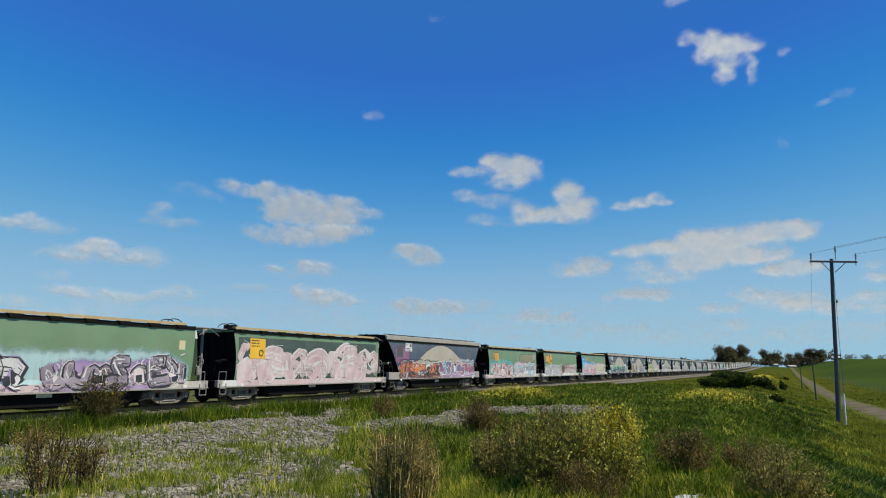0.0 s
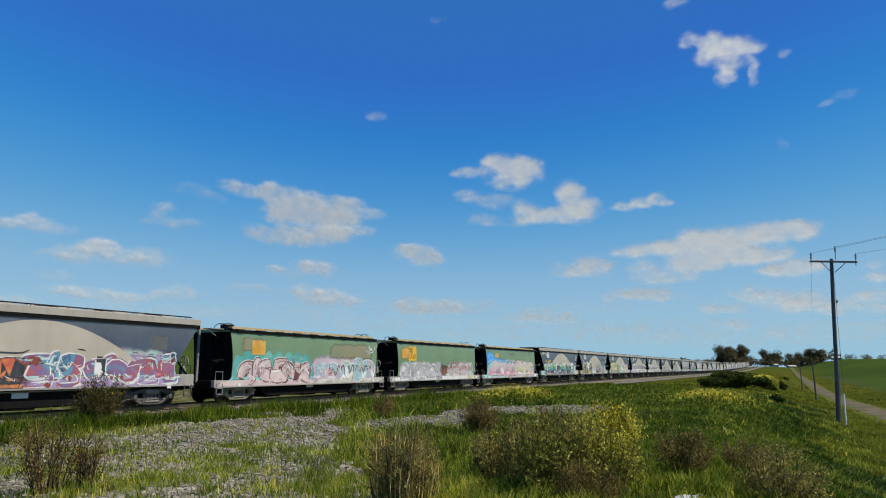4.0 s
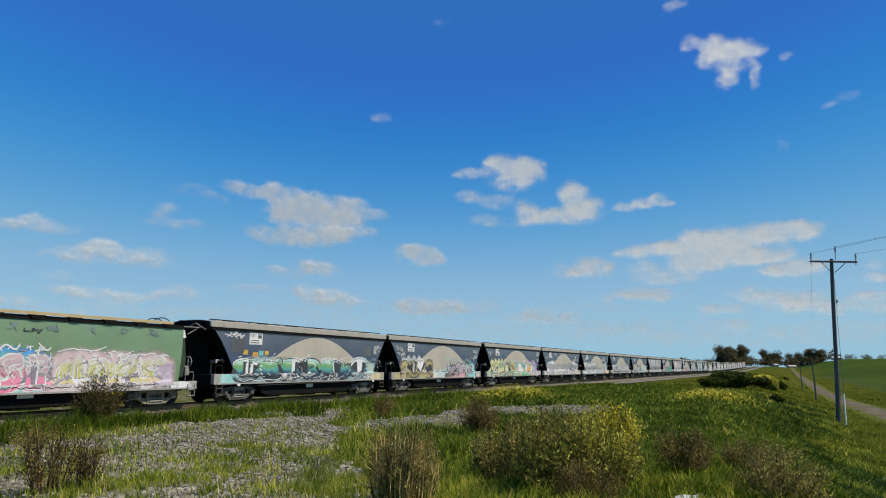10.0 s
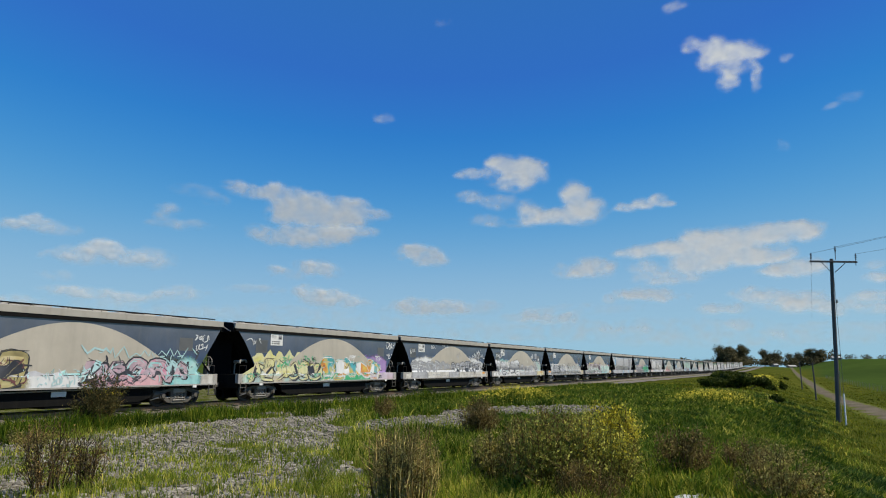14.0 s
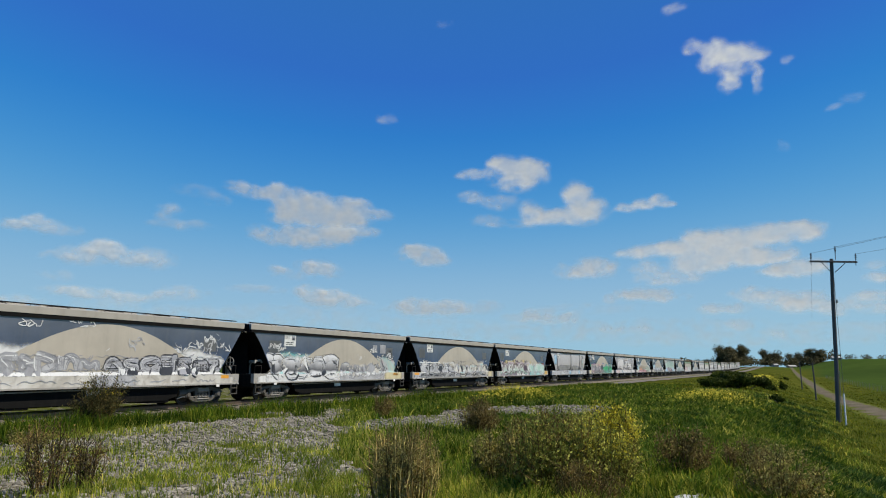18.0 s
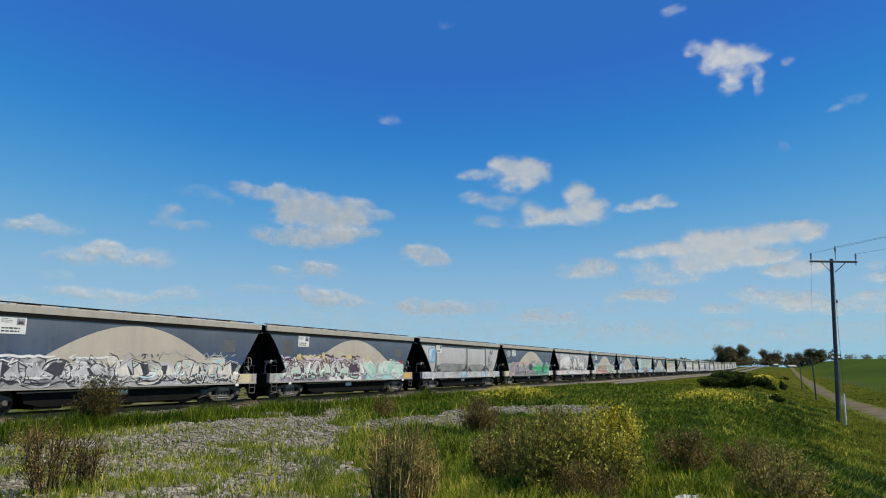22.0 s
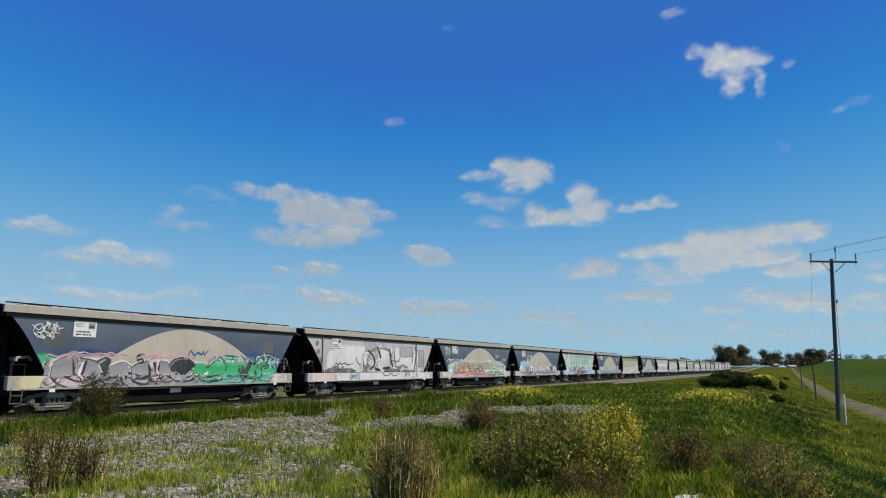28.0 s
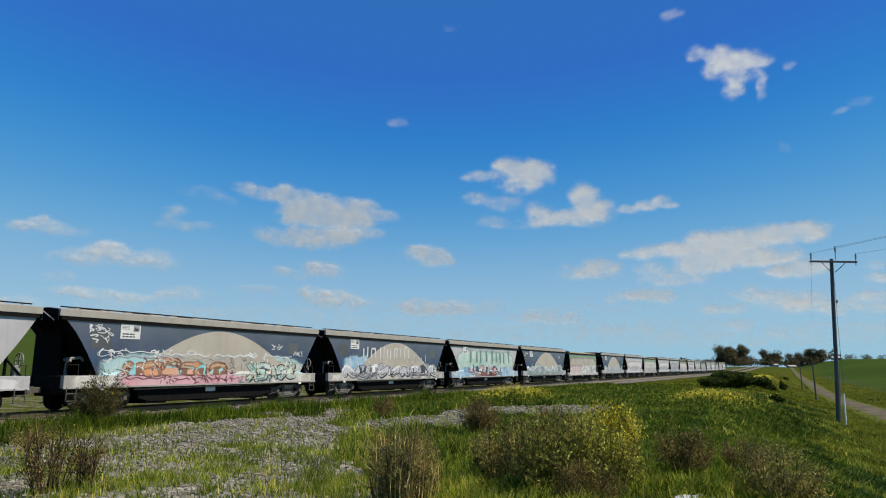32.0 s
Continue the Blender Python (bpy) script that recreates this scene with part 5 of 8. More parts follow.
def piece(w, style, seed, x0, x1, top, count, fill, line, halo=None, shine=None, back=None, fat=0.5, low=None, sharp=False, spiky=False, over=None):
    """A sprayed piece from the sill up: backing cloud, letters and the line drawn round its upper edge."""
    low = SILL_LOW[style] + 0.07 if low is None else low
    if back is not None:
        cloud_fill(w, style, seed, x0 - 0.25, x1 + 0.25, SILL_LOW[style] + 0.035, top + 0.06, back, 0.22, 0.0028 + 0.0001 * (seed % 5), spiky=spiky)
    lettering(w, style, seed + 1, x0, x1, low, top, count, fill, line, halo, shine, fat, sharp=sharp)
    if over is not None:
        outline_top(w, style, seed + 2, x0 - 0.2, x1 + 0.2, top + 0.10, over, 0.05, 0.15, 0.6, sharp)


# the wagons in order, from the head of what is seen to the tail
w = dressed("green", 2.71, "pale green hopper wagon with cyan haze and grey lettering", 1)
cloud_fill(w, "green", 11, 0.6, 14.40, 0.81, 2.55, S_CYAN, 0.25)
sill_spray(w, "green", 15, [(0.1, 12.6, S_BLUSH), (9.6, 11.0, S_CREAM), (12.4, 15.3, S_BONE)])
piece(w, "green", 12, 1.86, 6.7, 2.15, 4, S_WHITE, S_DARK, S_PURPLE, fat=0.42, sharp=True)
piece(w, "green", 13, 7.4, 13.85, 2.08, 7, S_HEATHER, S_DARK, S_PINKWHITE, S_WHITE, back=S_PURPLE, fat=0.46)
patches(w, "green", [(13.55, 2.55, 0.34, 0.42)], S_CREAM)
patches(w, "green", [(13.2, 0.88, 0.6, 0.16)], SIGN_YELLOW)
smears(w, "green", 17, 7.4, 13.8, 1.1, 2.1, S_WHITE, 40, 0.4, 0.04)
smears(w, "green", 18, 1.0, 15.0, 0.84, 1.06, S_HEATHER, 50, 0.4, 0.04)

w = dressed("green", 4.71, "grey-green hopper wagon with huge pinkish-white lettering", 2)
patches(w, "green", [(1.3, 1.14, 6.5, 2.15), (7.8, 1.14, 6.3, 2.15)], spray("old_grey_green", [(0.05, 0.075, 0.06), (0.09, 0.115, 0.10)], 0.5))
sill_spray(w, "green", 25, [(0.1, 15.3, S_BLUSH), (0.1, 1.6, S_WHITE)])
lettering(w, "green", 22, 1.4, 14.2, 0.88, 3.02, 7, S_DUSTY, S_WHITE, None, S_BLUSH, fat=0.52, block=False)
outline_top(w, "green", 26, 1.5, 14.2, 1.72, S_WHITE, 0.035, 0.05, 0.9)
outline_top(w, "green", 27, 1.5, 14.2, 1.45, S_WHITE, 0.03, 0.10, 0.7)
yellow_sign(w, 2.1, 2.2)
smears(w, "green", 28, 1.6, 14.0, 0.9, 2.8, S_HEATHER, 60, 0.45, 0.035)
smears(w, "green", 29, 1.6, 14.0, 0.9, 1.9, S_WHITE, 60, 0.5, 0.035)

w = dressed("dark", 6.57, "slate hopper wagon, beige dome, orange and blue lettering", 3)
cloud_fill(w, "dark", 34, 0.6, 3.2, 1.9, 3.4, spray("spray_magenta", [(0.22, 0.10, 0.19), (0.34, 0.18, 0.28)], 0.8), 0.1, hang=True)
cloud_fill(w, "dark", 36, 5.6, 14.6, 1.5, 2.45, S_PASTEL, 0.25)
cloud_fill(w, "dark", 31, 1.3, 7.9, 0.97, 2.15, S_WINE, 0.25)
piece(w, "dark", 32, 1.5, 7.6, 2.16, 6, S_MULTI, S_DARK, S_WHITE, None, back=S_WINE, fat=0.56, sharp=True)
piece(w, "dark", 37, 7.6, 14.5, 2.25, 6, S_DUSK, S_WHITE, S_DARK, S_CYAN, back=S_PURPLE, fat=0.48)
outline_top(w, "dark", 33, 1.5, 8.2, 2.28, S_DARK, 0.08, 0.1, 1.1)
smears(w, "dark", 38, 1.5, 7.8, 1.0, 2.3, S_DARK, 27, 0.45, 0.06)
smears(w, "dark", 39, 1.5, 14.4, 1.0, 2.2, S_WHITE, 60, 0.4, 0.045)
smears(w, "dark", 30, 7.6, 14.4, 1.0, 2.2, S_RED, 18, 0.5, 0.12)

w = dressed("green", 8.77, "green hopper wagon with pink, cyan and orange lettering", 4)
cloud_fill(w, "green", 48, 9.0, 14.0, 2.2, 3.3, S_FADED, 0.1, hang=True)
cloud_fill(w, "green", 49, 1.6, 3.6, 2.5, 3.3, S_FADED, 0.1, hang=True)
cloud_fill(w, "green", 41, 0.9, 7.71, 0.81, 2.28, S_TEAL, 0.45, spiky=True)
cloud_fill(w, "green", 42, 7.2, 14.28, 0.81, 2.42, S_LILAC, 0.30)
sill_spray(w, "green", 47, [(0.1, 8.0, S_BLUSH), (7.6, 15.3, S_BONE)])
lettering(w, "green", 43, 1.68, 7.4, 0.90, 2.12, 5, S_DUSTY, S_WINE, S_WHITE, S_PINKWHITE, fat=0.50)
lettering(w, "green", 44, 8.0, 14.0, 0.89, 2.22, 5, S_CANDY, S_WHITE, None, S_CYAN, fat=0.5)
scribble(w, "green", 45, 9.17, 13.83, 1.24, 1.98, S_DARK, 0.07, 5)
white_tags(w, "green", 46, [(13.2, 2.55), (13.4, 2.8)])
patches(w, "green", [(2.5, 2.4, 1.0, 0.75)], S_AMBER)
smears(w, "green", 501, 1.5, 7.6, 0.9, 2.2, S_WHITE, 50, 0.4, 0.04)
smears(w, "green", 502, 1.5, 14.0, 0.9, 2.2, S_HEATHER, 70, 0.4, 0.035)

w = dressed("green", 10.79, "green hopper wagon with yellow panel and silver lettering", 5)
yellow_sign(w, 2.6, 2.25, True)
cloud_fill(w, "green", 57, 1.3, 3.4, 2.3, 3.2, S_AMBER, 0.1, 0.0225, hang=True)
sill_spray(w, "green", 53, [(0.1, 15.3, S_WHITE), (12.8, 14.6, S_CREAM)])
piece(w, "green", 52, 1.5, 7.9, 2.10, 6, S_SILVER, S_GREY, S_WHITE, S_WHITE, back=S_WHITE, fat=0.48, sharp=True)
cloud_fill(w, "green", 58, 7.0, 9.2, 1.05, 1.95, S_RUST, 0.2, 0.0032)
cloud_fill(w, "green", 54, 8.5, 14.3, 0.95, 2.30, S_PASTEL, 0.25)
cloud_fill(w, "green", 59, 8.9, 14.0, 1.0, 2.1, S_PINKWHITE, 0.25, 0.0036)
lettering(w, "green", 55, 9.1, 13.75, 1.05, 2.08, 5, S_BLUSH, S_PASTEL, None, None, fat=0.42, block=False)
scribble(w, "green", 56, 9.1, 13.9, 1.45, 2.1, S_RED, 0.08, 5)
scribble(w, "green", 50, 8.0, 8.7, 1.5, 2.0, S_DARK, 0.05, 3)
smears(w, "green", 503, 1.5, 8.2, 0.95, 2.1, S_GREY, 60, 0.4, 0.045)
smears(w, "green", 504, 7.0, 9.6, 1.0, 2.0, S_WINE, 26, 0.4, 0.06)
smears(w, "green", 505, 9.0, 13.9, 1.4, 2.1, S_RED, 24, 0.4, 0.04)

w = dressed("green", 12.79, "green hopper wagon with sky-blue sweep and pink lettering", 6)
cloud_fill(w, "green", 61, 0.9, 4.3, 1.6, 3.75, S_BLUE, 0.08, 0.0022, fall=1.1)
cloud_fill(w, "green", 62, 0.9, 8.6, 1.36, 2.85, S_BLUE, 0.14, 0.0030, fall=0.35)
cloud_fill(w, "green", 600, 2.8, 4.4, 2.6, 3.2, S_OCHRE, 0.1, 0.0040, hang=True)
cloud_fill(w, "green", 63, 0.9, 8.2, 0.81, 2.42, S_AQUA, 0.22, 0.0036)
cloud_fill(w, "green", 64, 8.0, 14.3, 0.81, 2.55, S_BLUSH, 0.25, 0.0038)
sill_spray(w, "green", 60, [(0.1, 2.6, S_AQUA), (2.2, 8.0, S_HOTPINK), (5.6, 11.0, S_BLUSH), (10.6, 15.3, S_WHITE)])
piece(w, "green", 65, 1.8, 8.2, 2.22, 7, S_SHERBET, S_WHITE, S_HEATHER, S_PINKWHITE, back=S_SHERBET, fat=0.56)
outline_top(w, "green", 70, 1.6, 8.4, 2.36, S_WHITE, 0.06, 0.2, 0.7)
piece(w, "green", 66, 8.7, 13.6, 2.15, 7, S_CITRUS, S_WHITE, S_HEATHER, S_WHITE, back=S_CITRUS, fat=0.56)
outline_top(w, "green", 71, 8.5, 13.8, 2.28, S_WHITE, 0.07, 0.16, 0.8)
cloud_fill(w, "green", 72, 12.8, 14.2, 0.95, 1.9, S_LILAC, 0.2, 0.0125)
for k, z in enumerate((0.98, 1.16, 1.32)):
    outline_top(w, "green", 73 + k, 1.8, 13.4, z, S_DARK if k < 2 else S_HEATHER, 0.035, 0.06, 0.35)
scribble(w, "green", 67, 7.2, 7.8, 3.0, 3.2, S_DARK, 0.05, 3)
smears(w, "green", 506, 1.7, 8.4, 0.9, 1.7, S_HEATHER, 50, 0.45, 0.035)
smears(w, "green", 507, 1.7, 8.4, 1.3, 2.4, S_WHITE, 90, 0.45, 0.045)
smears(w, "green", 508, 8.6, 13.6, 1.0, 2.3, S_WHITE, 70, 0.4, 0.05)
smears(w, "green", 509, 8.6, 13.6, 0.95, 2.1, S_HEATHER, 60, 0.35, 0.035)
for k in range(5):
    scribble(w, "green", 510 + k, 6.6 + 1.5 * k, 7.0 + 1.5 * k, 3.05, 3.45, S_TEALGREY, 0.04, 2)

w = dressed("dark", 14.73, "slate hopper wagon, beige dome, sea-green and navy lettering", 7)
cloud_fill(w, "dark", 71, 1.0, 14.6, 1.4, 2.25, S_PASTEL, 0.3)
sill_spray(w, "dark", 73, [(0.1, 2.0, S_AQUA), (1.4, 14.0, S_MIST), (13.4, 15.3, S_CREAM)])
piece(w, "dark", 72, 1.4, 13.2, 2.20, 7, S_TIDE, S_DARK, S_WHITE, S_FOAM, back=S_CYAN, fat=0.56)
for k, z in enumerate((1.08, 1.2)):
    outline_top(w, "dark", 77 + k, 1.6, 13.4, z, (S_WHITE, S_DARK)[k], 0.06, 0.14, 0.9, True)
patches(w, "dark", [(2.6, 2.32, 0.4, 0.22), (3.5, 2.4, 0.3, 0.22), (1.9, 2.4, 0.35, 0.25)], S_AMBER)
patches(w, "dark", [(3.05, 2.36, 0.35, 0.25), (12.6, 2.1, 0.3, 0.3)], S_AQUA)
cloud_fill(w, "dark", 76, 12.6, 14.5, 1.3, 2.15, S_PASTEL, 0.2, 0.0125)
outline_top(w, "dark", 79, 12.4, 14.7, 2.2, S_CYAN, 0.06, 0.2, 0.5, True)
white_tags(w, "dark", 74, [(0.7, 3.2), (1.2, 3.15), (14.0, 2.6), (14.1, 2.9)])
smears(w, "dark", 520, 1.4, 13.4, 1.0, 2.2, S_WHITE, 90, 0.5, 0.05)
smears(w, "dark", 521, 1.4, 13.4, 1.0, 1.9, S_DARK, 40, 0.5, 0.06)

w = dressed("dark", 16.78, "slate hopper wagon with cream and pink lettering", 8)
cloud_fill(w, "dark", 81, 1.0, 7.6, 0.97, 2.35, S_MIST, 0.40, spiky=True)
cloud_fill(w, "dark", 82, 7.0, 14.6, 0.97, 2.2, S_AQUA, 0.30)
cloud_fill(w, "dark", 86, 6.4, 9.2, 1.5, 2.2, S_ORANGE, 0.1, 0.0034)
sill_spray(w, "dark", 87, [(0.1, 6.6, S_OLIVE), (5.8, 9.4, S_WHITE), (8.6, 12.4, S_PINK), (12.0, 14.6, S_AQUA), (14.2, 15.3, S_BONE)])
piece(w, "dark", 83, 1.3, 6.2, 2.18, 4, S_OLIVE, S_DARK, S_WHITE, S_CREAM, back=S_OLIVE, fat=0.56)
piece(w, "dark", 84, 8.4, 13.4, 2.20, 5, S_BERRY, S_DARK, S_CYAN, S_AQUA, back=S_DARK, fat=0.46, sharp=True)
outline_top(w, "dark", 88, 8.2, 14.2, 2.36, S_CYAN, 0.08, 0.25, 0.5, True)
white_tags(w, "dark", 85, [(0.75, 2.9), (1.1, 2.5), (14.0, 2.9), (13.9, 2.5)])
smears(w, "dark", 522, 1.2, 6.6, 1.0, 2.2, S_WINE, 50, 0.5, 0.045)
smears(w, "dark", 523, 8.0, 14.2, 1.0, 2.4, S_DARK, 27, 0.4, 0.07)
smears(w, "dark", 524, 6.0, 14.2, 1.0, 2.4, S_CYAN, 60, 0.4, 0.045)

w = dressed("dark", 18.88, "slate hopper wagon with yellow, orange, blue and green lettering", 9)
cloud_fill(w, "dark", 92, 6.6, 14.4, 1.2, 2.65, S_VIOLET, 0.20)
cloud_fill(w, "dark", 91, 0.3, 6.8, 0.97, 2.25, S_LEMON, 0.5, spiky=True)
sill_spray(w, "dark", 96, [(0.1, 5.0, S_FOAM), (4.4, 12.6, S_GREEN), (11.8, 15.3, S_LILAC)])
piece(w, "dark", 93, 0.9, 6.6, 2.12, 6, S_LEMON, S_DARK, S_CREAM, S_WHITE, back=S_PASTEL, fat=0.5, sharp=True)
piece(w, "dark", 94, 6.8, 13.2, 2.25, 5, S_RAINBOW, S_WHITE, S_TEAL, S_CREAM, back=S_GREEN, fat=0.54, sharp=True)
outline_top(w, "dark", 97, 5.0, 13.4, 1.5, S_DARK, 0.05, 0.35, 0.8)
white_tags(w, "dark", 95, [(0.8, 2.9), (14.0, 2.9), (14.3, 3.1), (14.1, 2.3)])
smears(w, "dark", 525, 0.8, 6.8, 1.0, 2.3, S_GREEN, 60, 0.4, 0.05)
smears(w, "dark", 526, 0.8, 13.2, 1.0, 2.2, S_DARK, 27, 0.45, 0.04)
smears(w, "dark", 527, 6.8, 13.2, 1.0, 2.4, S_WHITE, 50, 0.5, 0.05)

w = dressed("dark", 20.93, "slate hopper wagon with a white haze of scrawls", 10)
cloud_fill(w, "dark", 101, 0.9, 14.6, 1.4, 2.55, S_WHITE, 0.25)
cloud_fill(w, "dark", 106, 1.0, 8.0, 1.4, 2.1, S_MIST, 0.2, 0.0034)
sill_spray(w, "dark", 102, [(0.1, 15.3, S_BONE), (1.0, 4.0, S_MIST), (7.2, 9.6, S_MIST)])
lettering(w, "dark", 103, 1.3, 7.6, 1.45, 2.2, 8, S_MIST, S_GREY, None, S_WHITE, fat=0.36, block=False)
lettering(w, "dark", 104, 7.8, 14.2, 1.45, 2.2, 7, S_SILVER, S_DARK, S_WHITE, S_GREY, fat=0.36)
for k in range(3):
    outline_top(w, "dark", 107 + k, 1.2, 14.4, 1.12 + 0.5 * k, S_GREY, 0.03, 0.1, 0.45)
patches(w, "dark", [(8.6, 1.26, 0.6, 0.1), (14.2, 1.2, 0.5, 0.16)], ORANGE)
white_tags(w, "dark", 105, [(1.0, 2.7), (4.4, 3.2), (6.4, 3.3), (12.2, 2.6), (13.0, 2.9), (13.9, 2.5), (11.4, 2.3)])
smears(w, "dark", 528, 1.2, 14.4, 1.4, 2.1, S_GREY, 130, 0.4, 0.035)
smears(w, "dark", 529, 7.6, 14.4, 1.4, 2.2, S_DARK, 27, 0.4, 0.035)
smears(w, "dark", 530, 9.0, 14.6, 1.9, 3.3, S_MIST, 40, 0.5, 0.05)

w = dressed("dark", 22.99, "slate hopper wagon, beige dome, chrome lettering", 11)
cloud_fill(w, "dark", 111, 1.3, 6.4, 1.4, 2.6, S_AQUA, 0.2, fall=0.2)
cloud_fill(w, "dark", 113, 5.0, 14.4, 1.4, 2.35, S_PASTEL, 0.3, 0.0036)
sill_spray(w, "dark", 112, [(0.1, 13.8, S_WHITE), (12.6, 15.3, S_CREAM)])
piece(w, "dark", 114, 1.0, 7.4, 2.40, 5, S_CHROME, S_DARK, S_WHITE, None, back=S_WHITE, fat=0.56, sharp=True)
piece(w, "dark", 115, 7.6, 12.6, 2.0, 5, S_CHROME, S_GREY, S_BONE, None, back=S_MIST, fat=0.46, sharp=True)
patches(w, "dark", [(11.3, 2.75, 0.5, 0.5), (12.2, 2.7, 0.7, 0.6), (13.3, 2.5, 0.4, 0.4)], S_GREY)
white_tags(w, "dark", 116, [(1.2, 2.7), (1.6, 2.6), (10.9, 2.7), (13.0, 2.4)])
patches(w, "dark", [(13.9, 1.2, 0.6, 0.16), (1.2, 1.1, 0.5, 0.16)], ORANGE)
smears(w, "dark", 531, 1.0, 12.8, 1.0, 2.2, S_DARK, 27, 0.5, 0.045)
smears(w, "dark", 532, 1.0, 13.6, 1.2, 2.5, S_BONE, 80, 0.5, 0.05)

w = dressed("dark", 25.07, "slate hopper wagon, beige dome, grey scrawled lettering", 12)
cloud_fill(w, "dark", 121, 1.2, 14.5, 1.3, 2.15, S_MIST, 0.2)
sill_spray(w, "dark", 122, [(0.1, 14.2, S_MIST), (13.6, 15.3, S_CREAM)])
piece(w, "dark", 123, 1.4, 7.0, 2.0, 6, S_MIST, S_DARK, S_WHITE, S_WHITE, back=S_ASH, fat=0.5)
piece(w, "dark", 124, 7.0, 14.0, 2.12, 6, S_BONE, S_DARK, S_SILVER, S_CYAN, back=S_MIST, fat=0.46, sharp=True)
outline_top(w, "dark", 125, 1.2, 7.4, 2.12, S_WHITE, 0.1, 0.05, 0.8)
outline_top(w, "dark", 126, 7.2, 14.4, 2.3, S_MIST, 0.05, 0.2, 0.6, True)
outline_top(w, "dark", 127, 1.0, 14.6, 1.10, S_DARK, 0.04, 0.12, 0.7)
strokes(w, "dark", "graffiti_line", S_WHITE, 0.06, [(1.8, 1.5, 8.0, 1.52, 14.0, 1.5)])
patches(w, "dark", [(0.3, 1.2, 0.7, 0.16), (6.6, 1.2, 0.6, 0.12)], ORANGE)
smears(w, "dark", 533, 1.2, 14.2, 1.0, 2.2, S_DARK, 54, 0.45, 0.04)
smears(w, "dark", 534, 1.2, 14.2, 1.0, 2.2, S_WHITE, 90, 0.45, 0.04)

w = dressed("dark", 27.12, "slate hopper wagon with white, maroon and mint lettering", 13)
cloud_fill(w, "dark", 135, 1.4, 10.8, 1.8, 2.45, S_CREAM, 0.2, 0.0026)
cloud_fill(w, "dark", 137, 10.0, 14.4, 1.6, 2.25, S_RED, 0.2, 0.0027)
sill_spray(w, "dark", 132, [(0.1, 2.0, S_MIST), (1.4, 14.0, S_FOAM), (5.0, 9.0, S_WHITE)])
piece(w, "dark", 133, 0.9, 9.2, 2.15, 9, S_MINTRISE, S_MAROON, S_WHITE, S_WHITE, back=S_HEATHER, fat=0.46)
outline_top(w, "dark", 136, 0.9, 9.4, 2.34, S_MAROON, 0.10, 0.15, 0.9)
outline_top(w, "dark", 138, 0.9, 9.4, 2.26, S_LILAC, 0.10, 0.15, 0.8)
strokes(w, "dark", "graffiti_bubble", S_CREAM, 0.42, [(4.55, 2.42, 4.80, 2.45), (9.35, 2.30, 9.65, 2.32)])
strokes(w, "dark", "graffiti_bubble", S_CREAM, 0.3, [(2.2, 2.3, 2.6, 2.4), (7.0, 2.42, 7.6, 2.45)])
piece(w, "dark", 134, 9.2, 13.9, 2.2, 4, S_FOAM, S_GREY, S_WHITE, S_TEAL, back=S_AQUA, fat=0.56)
patches(w, "dark", [(14.1, 1.0, 1.0, 0.36)], S_AMBER)
smears(w, "dark", 535, 0.9, 9.4, 1.0, 2.3, S_MAROON, 90, 0.5, 0.06)
smears(w, "dark", 536, 0.9, 13.9, 1.0, 2.2, S_WHITE, 90, 0.5, 0.055)

w = dressed("silver", 29.24, "plain silver hopper wagon with dark weld joints and blue marks", 14)
joints(w, [2.4, 8.2, 12.2])
cloud_fill(w, "silver", 141, 0.2, 2.3, 0.97, 1.36, S_SKY, 0.05)
cloud_fill(w, "silver", 147, 0.9, 2.3, 2.0, 3.45, S_SKY, 0.1, 0.0034, hang=True)
cloud_fill(w, "silver", 148, 2.6, 8.1, 1.44, 2.1, S_GRIME, 0.1, 0.0030)
cloud_fill(w, "silver", 149, 8.3, 12.1, 1.44, 2.0, S_GRIME, 0.1, 0.0031)
sill_spray(w, "silver", 145, [(0.1, 15.3, S_MIST), (6.8, 8.0, S_SKY), (11.0, 12.2, S_SKY)])
scribble(w, "silver", 143, 3.6, 5.6, 1.75, 2.05, S_GREY, 0.05, 6)
for k, x in enumerate((2.3, 8.1, 12.1)):
    smears(w, "silver", 550 + k, x - 0.3, x + 0.3, 1.45, 1.8, S_DARK, 9, 0.6, 0.10)
smears(w, "silver", 553, 12.4, 14.0, 1.5, 3.2, S_SOOT, 9, 1.0, 0.06)
smears(w, "silver", 554, 2.6, 14.0, 1.45, 2.4, S_GRIME, 24, 1.0, 0.05)
strokes(w, "silver", "graffiti_line", S_CYAN, 0.07, [(14.0, 3.0, 13.2, 2.2, 13.7, 1.7, 14.3, 1.6)])
strokes(w, "silver", "dark_joint", S_DARK, 0.16, [(2.30, 3.5, 2.34, 2.6, 2.30, 1.9, 2.1, 1.5), (8.12, 3.5, 8.14, 2.3, 8.1, 1.5), (12.12, 3.5, 12.12, 2.6, 12.14, 1.5)])
strokes(w, "silver", "graffiti_shadow", S_DARK, 0.14, [(2.5, 1.52, 3.2, 1.56), (7.2, 1.5, 7.9, 1.62, 8.0, 1.9), (8.4, 1.6, 9.2, 1.5), (11.4, 1.55, 12.0, 1.7), (12.4, 1.7, 13.0, 1.5), (13.3, 3.4, 13.6, 2.9, 13.9, 3.4)])
strokes(w, "silver", "graffiti_outline", S_DARK, 0.04, [(4.4, 1.5, 4.7, 1.1, 5.1, 1.2, 5.3, 1.6), (5.8, 1.5, 6.1, 1.15, 6.4, 1.5), (2.6, 3.45, 7.9, 3.45), (8.4, 3.45, 11.9, 3.45)])

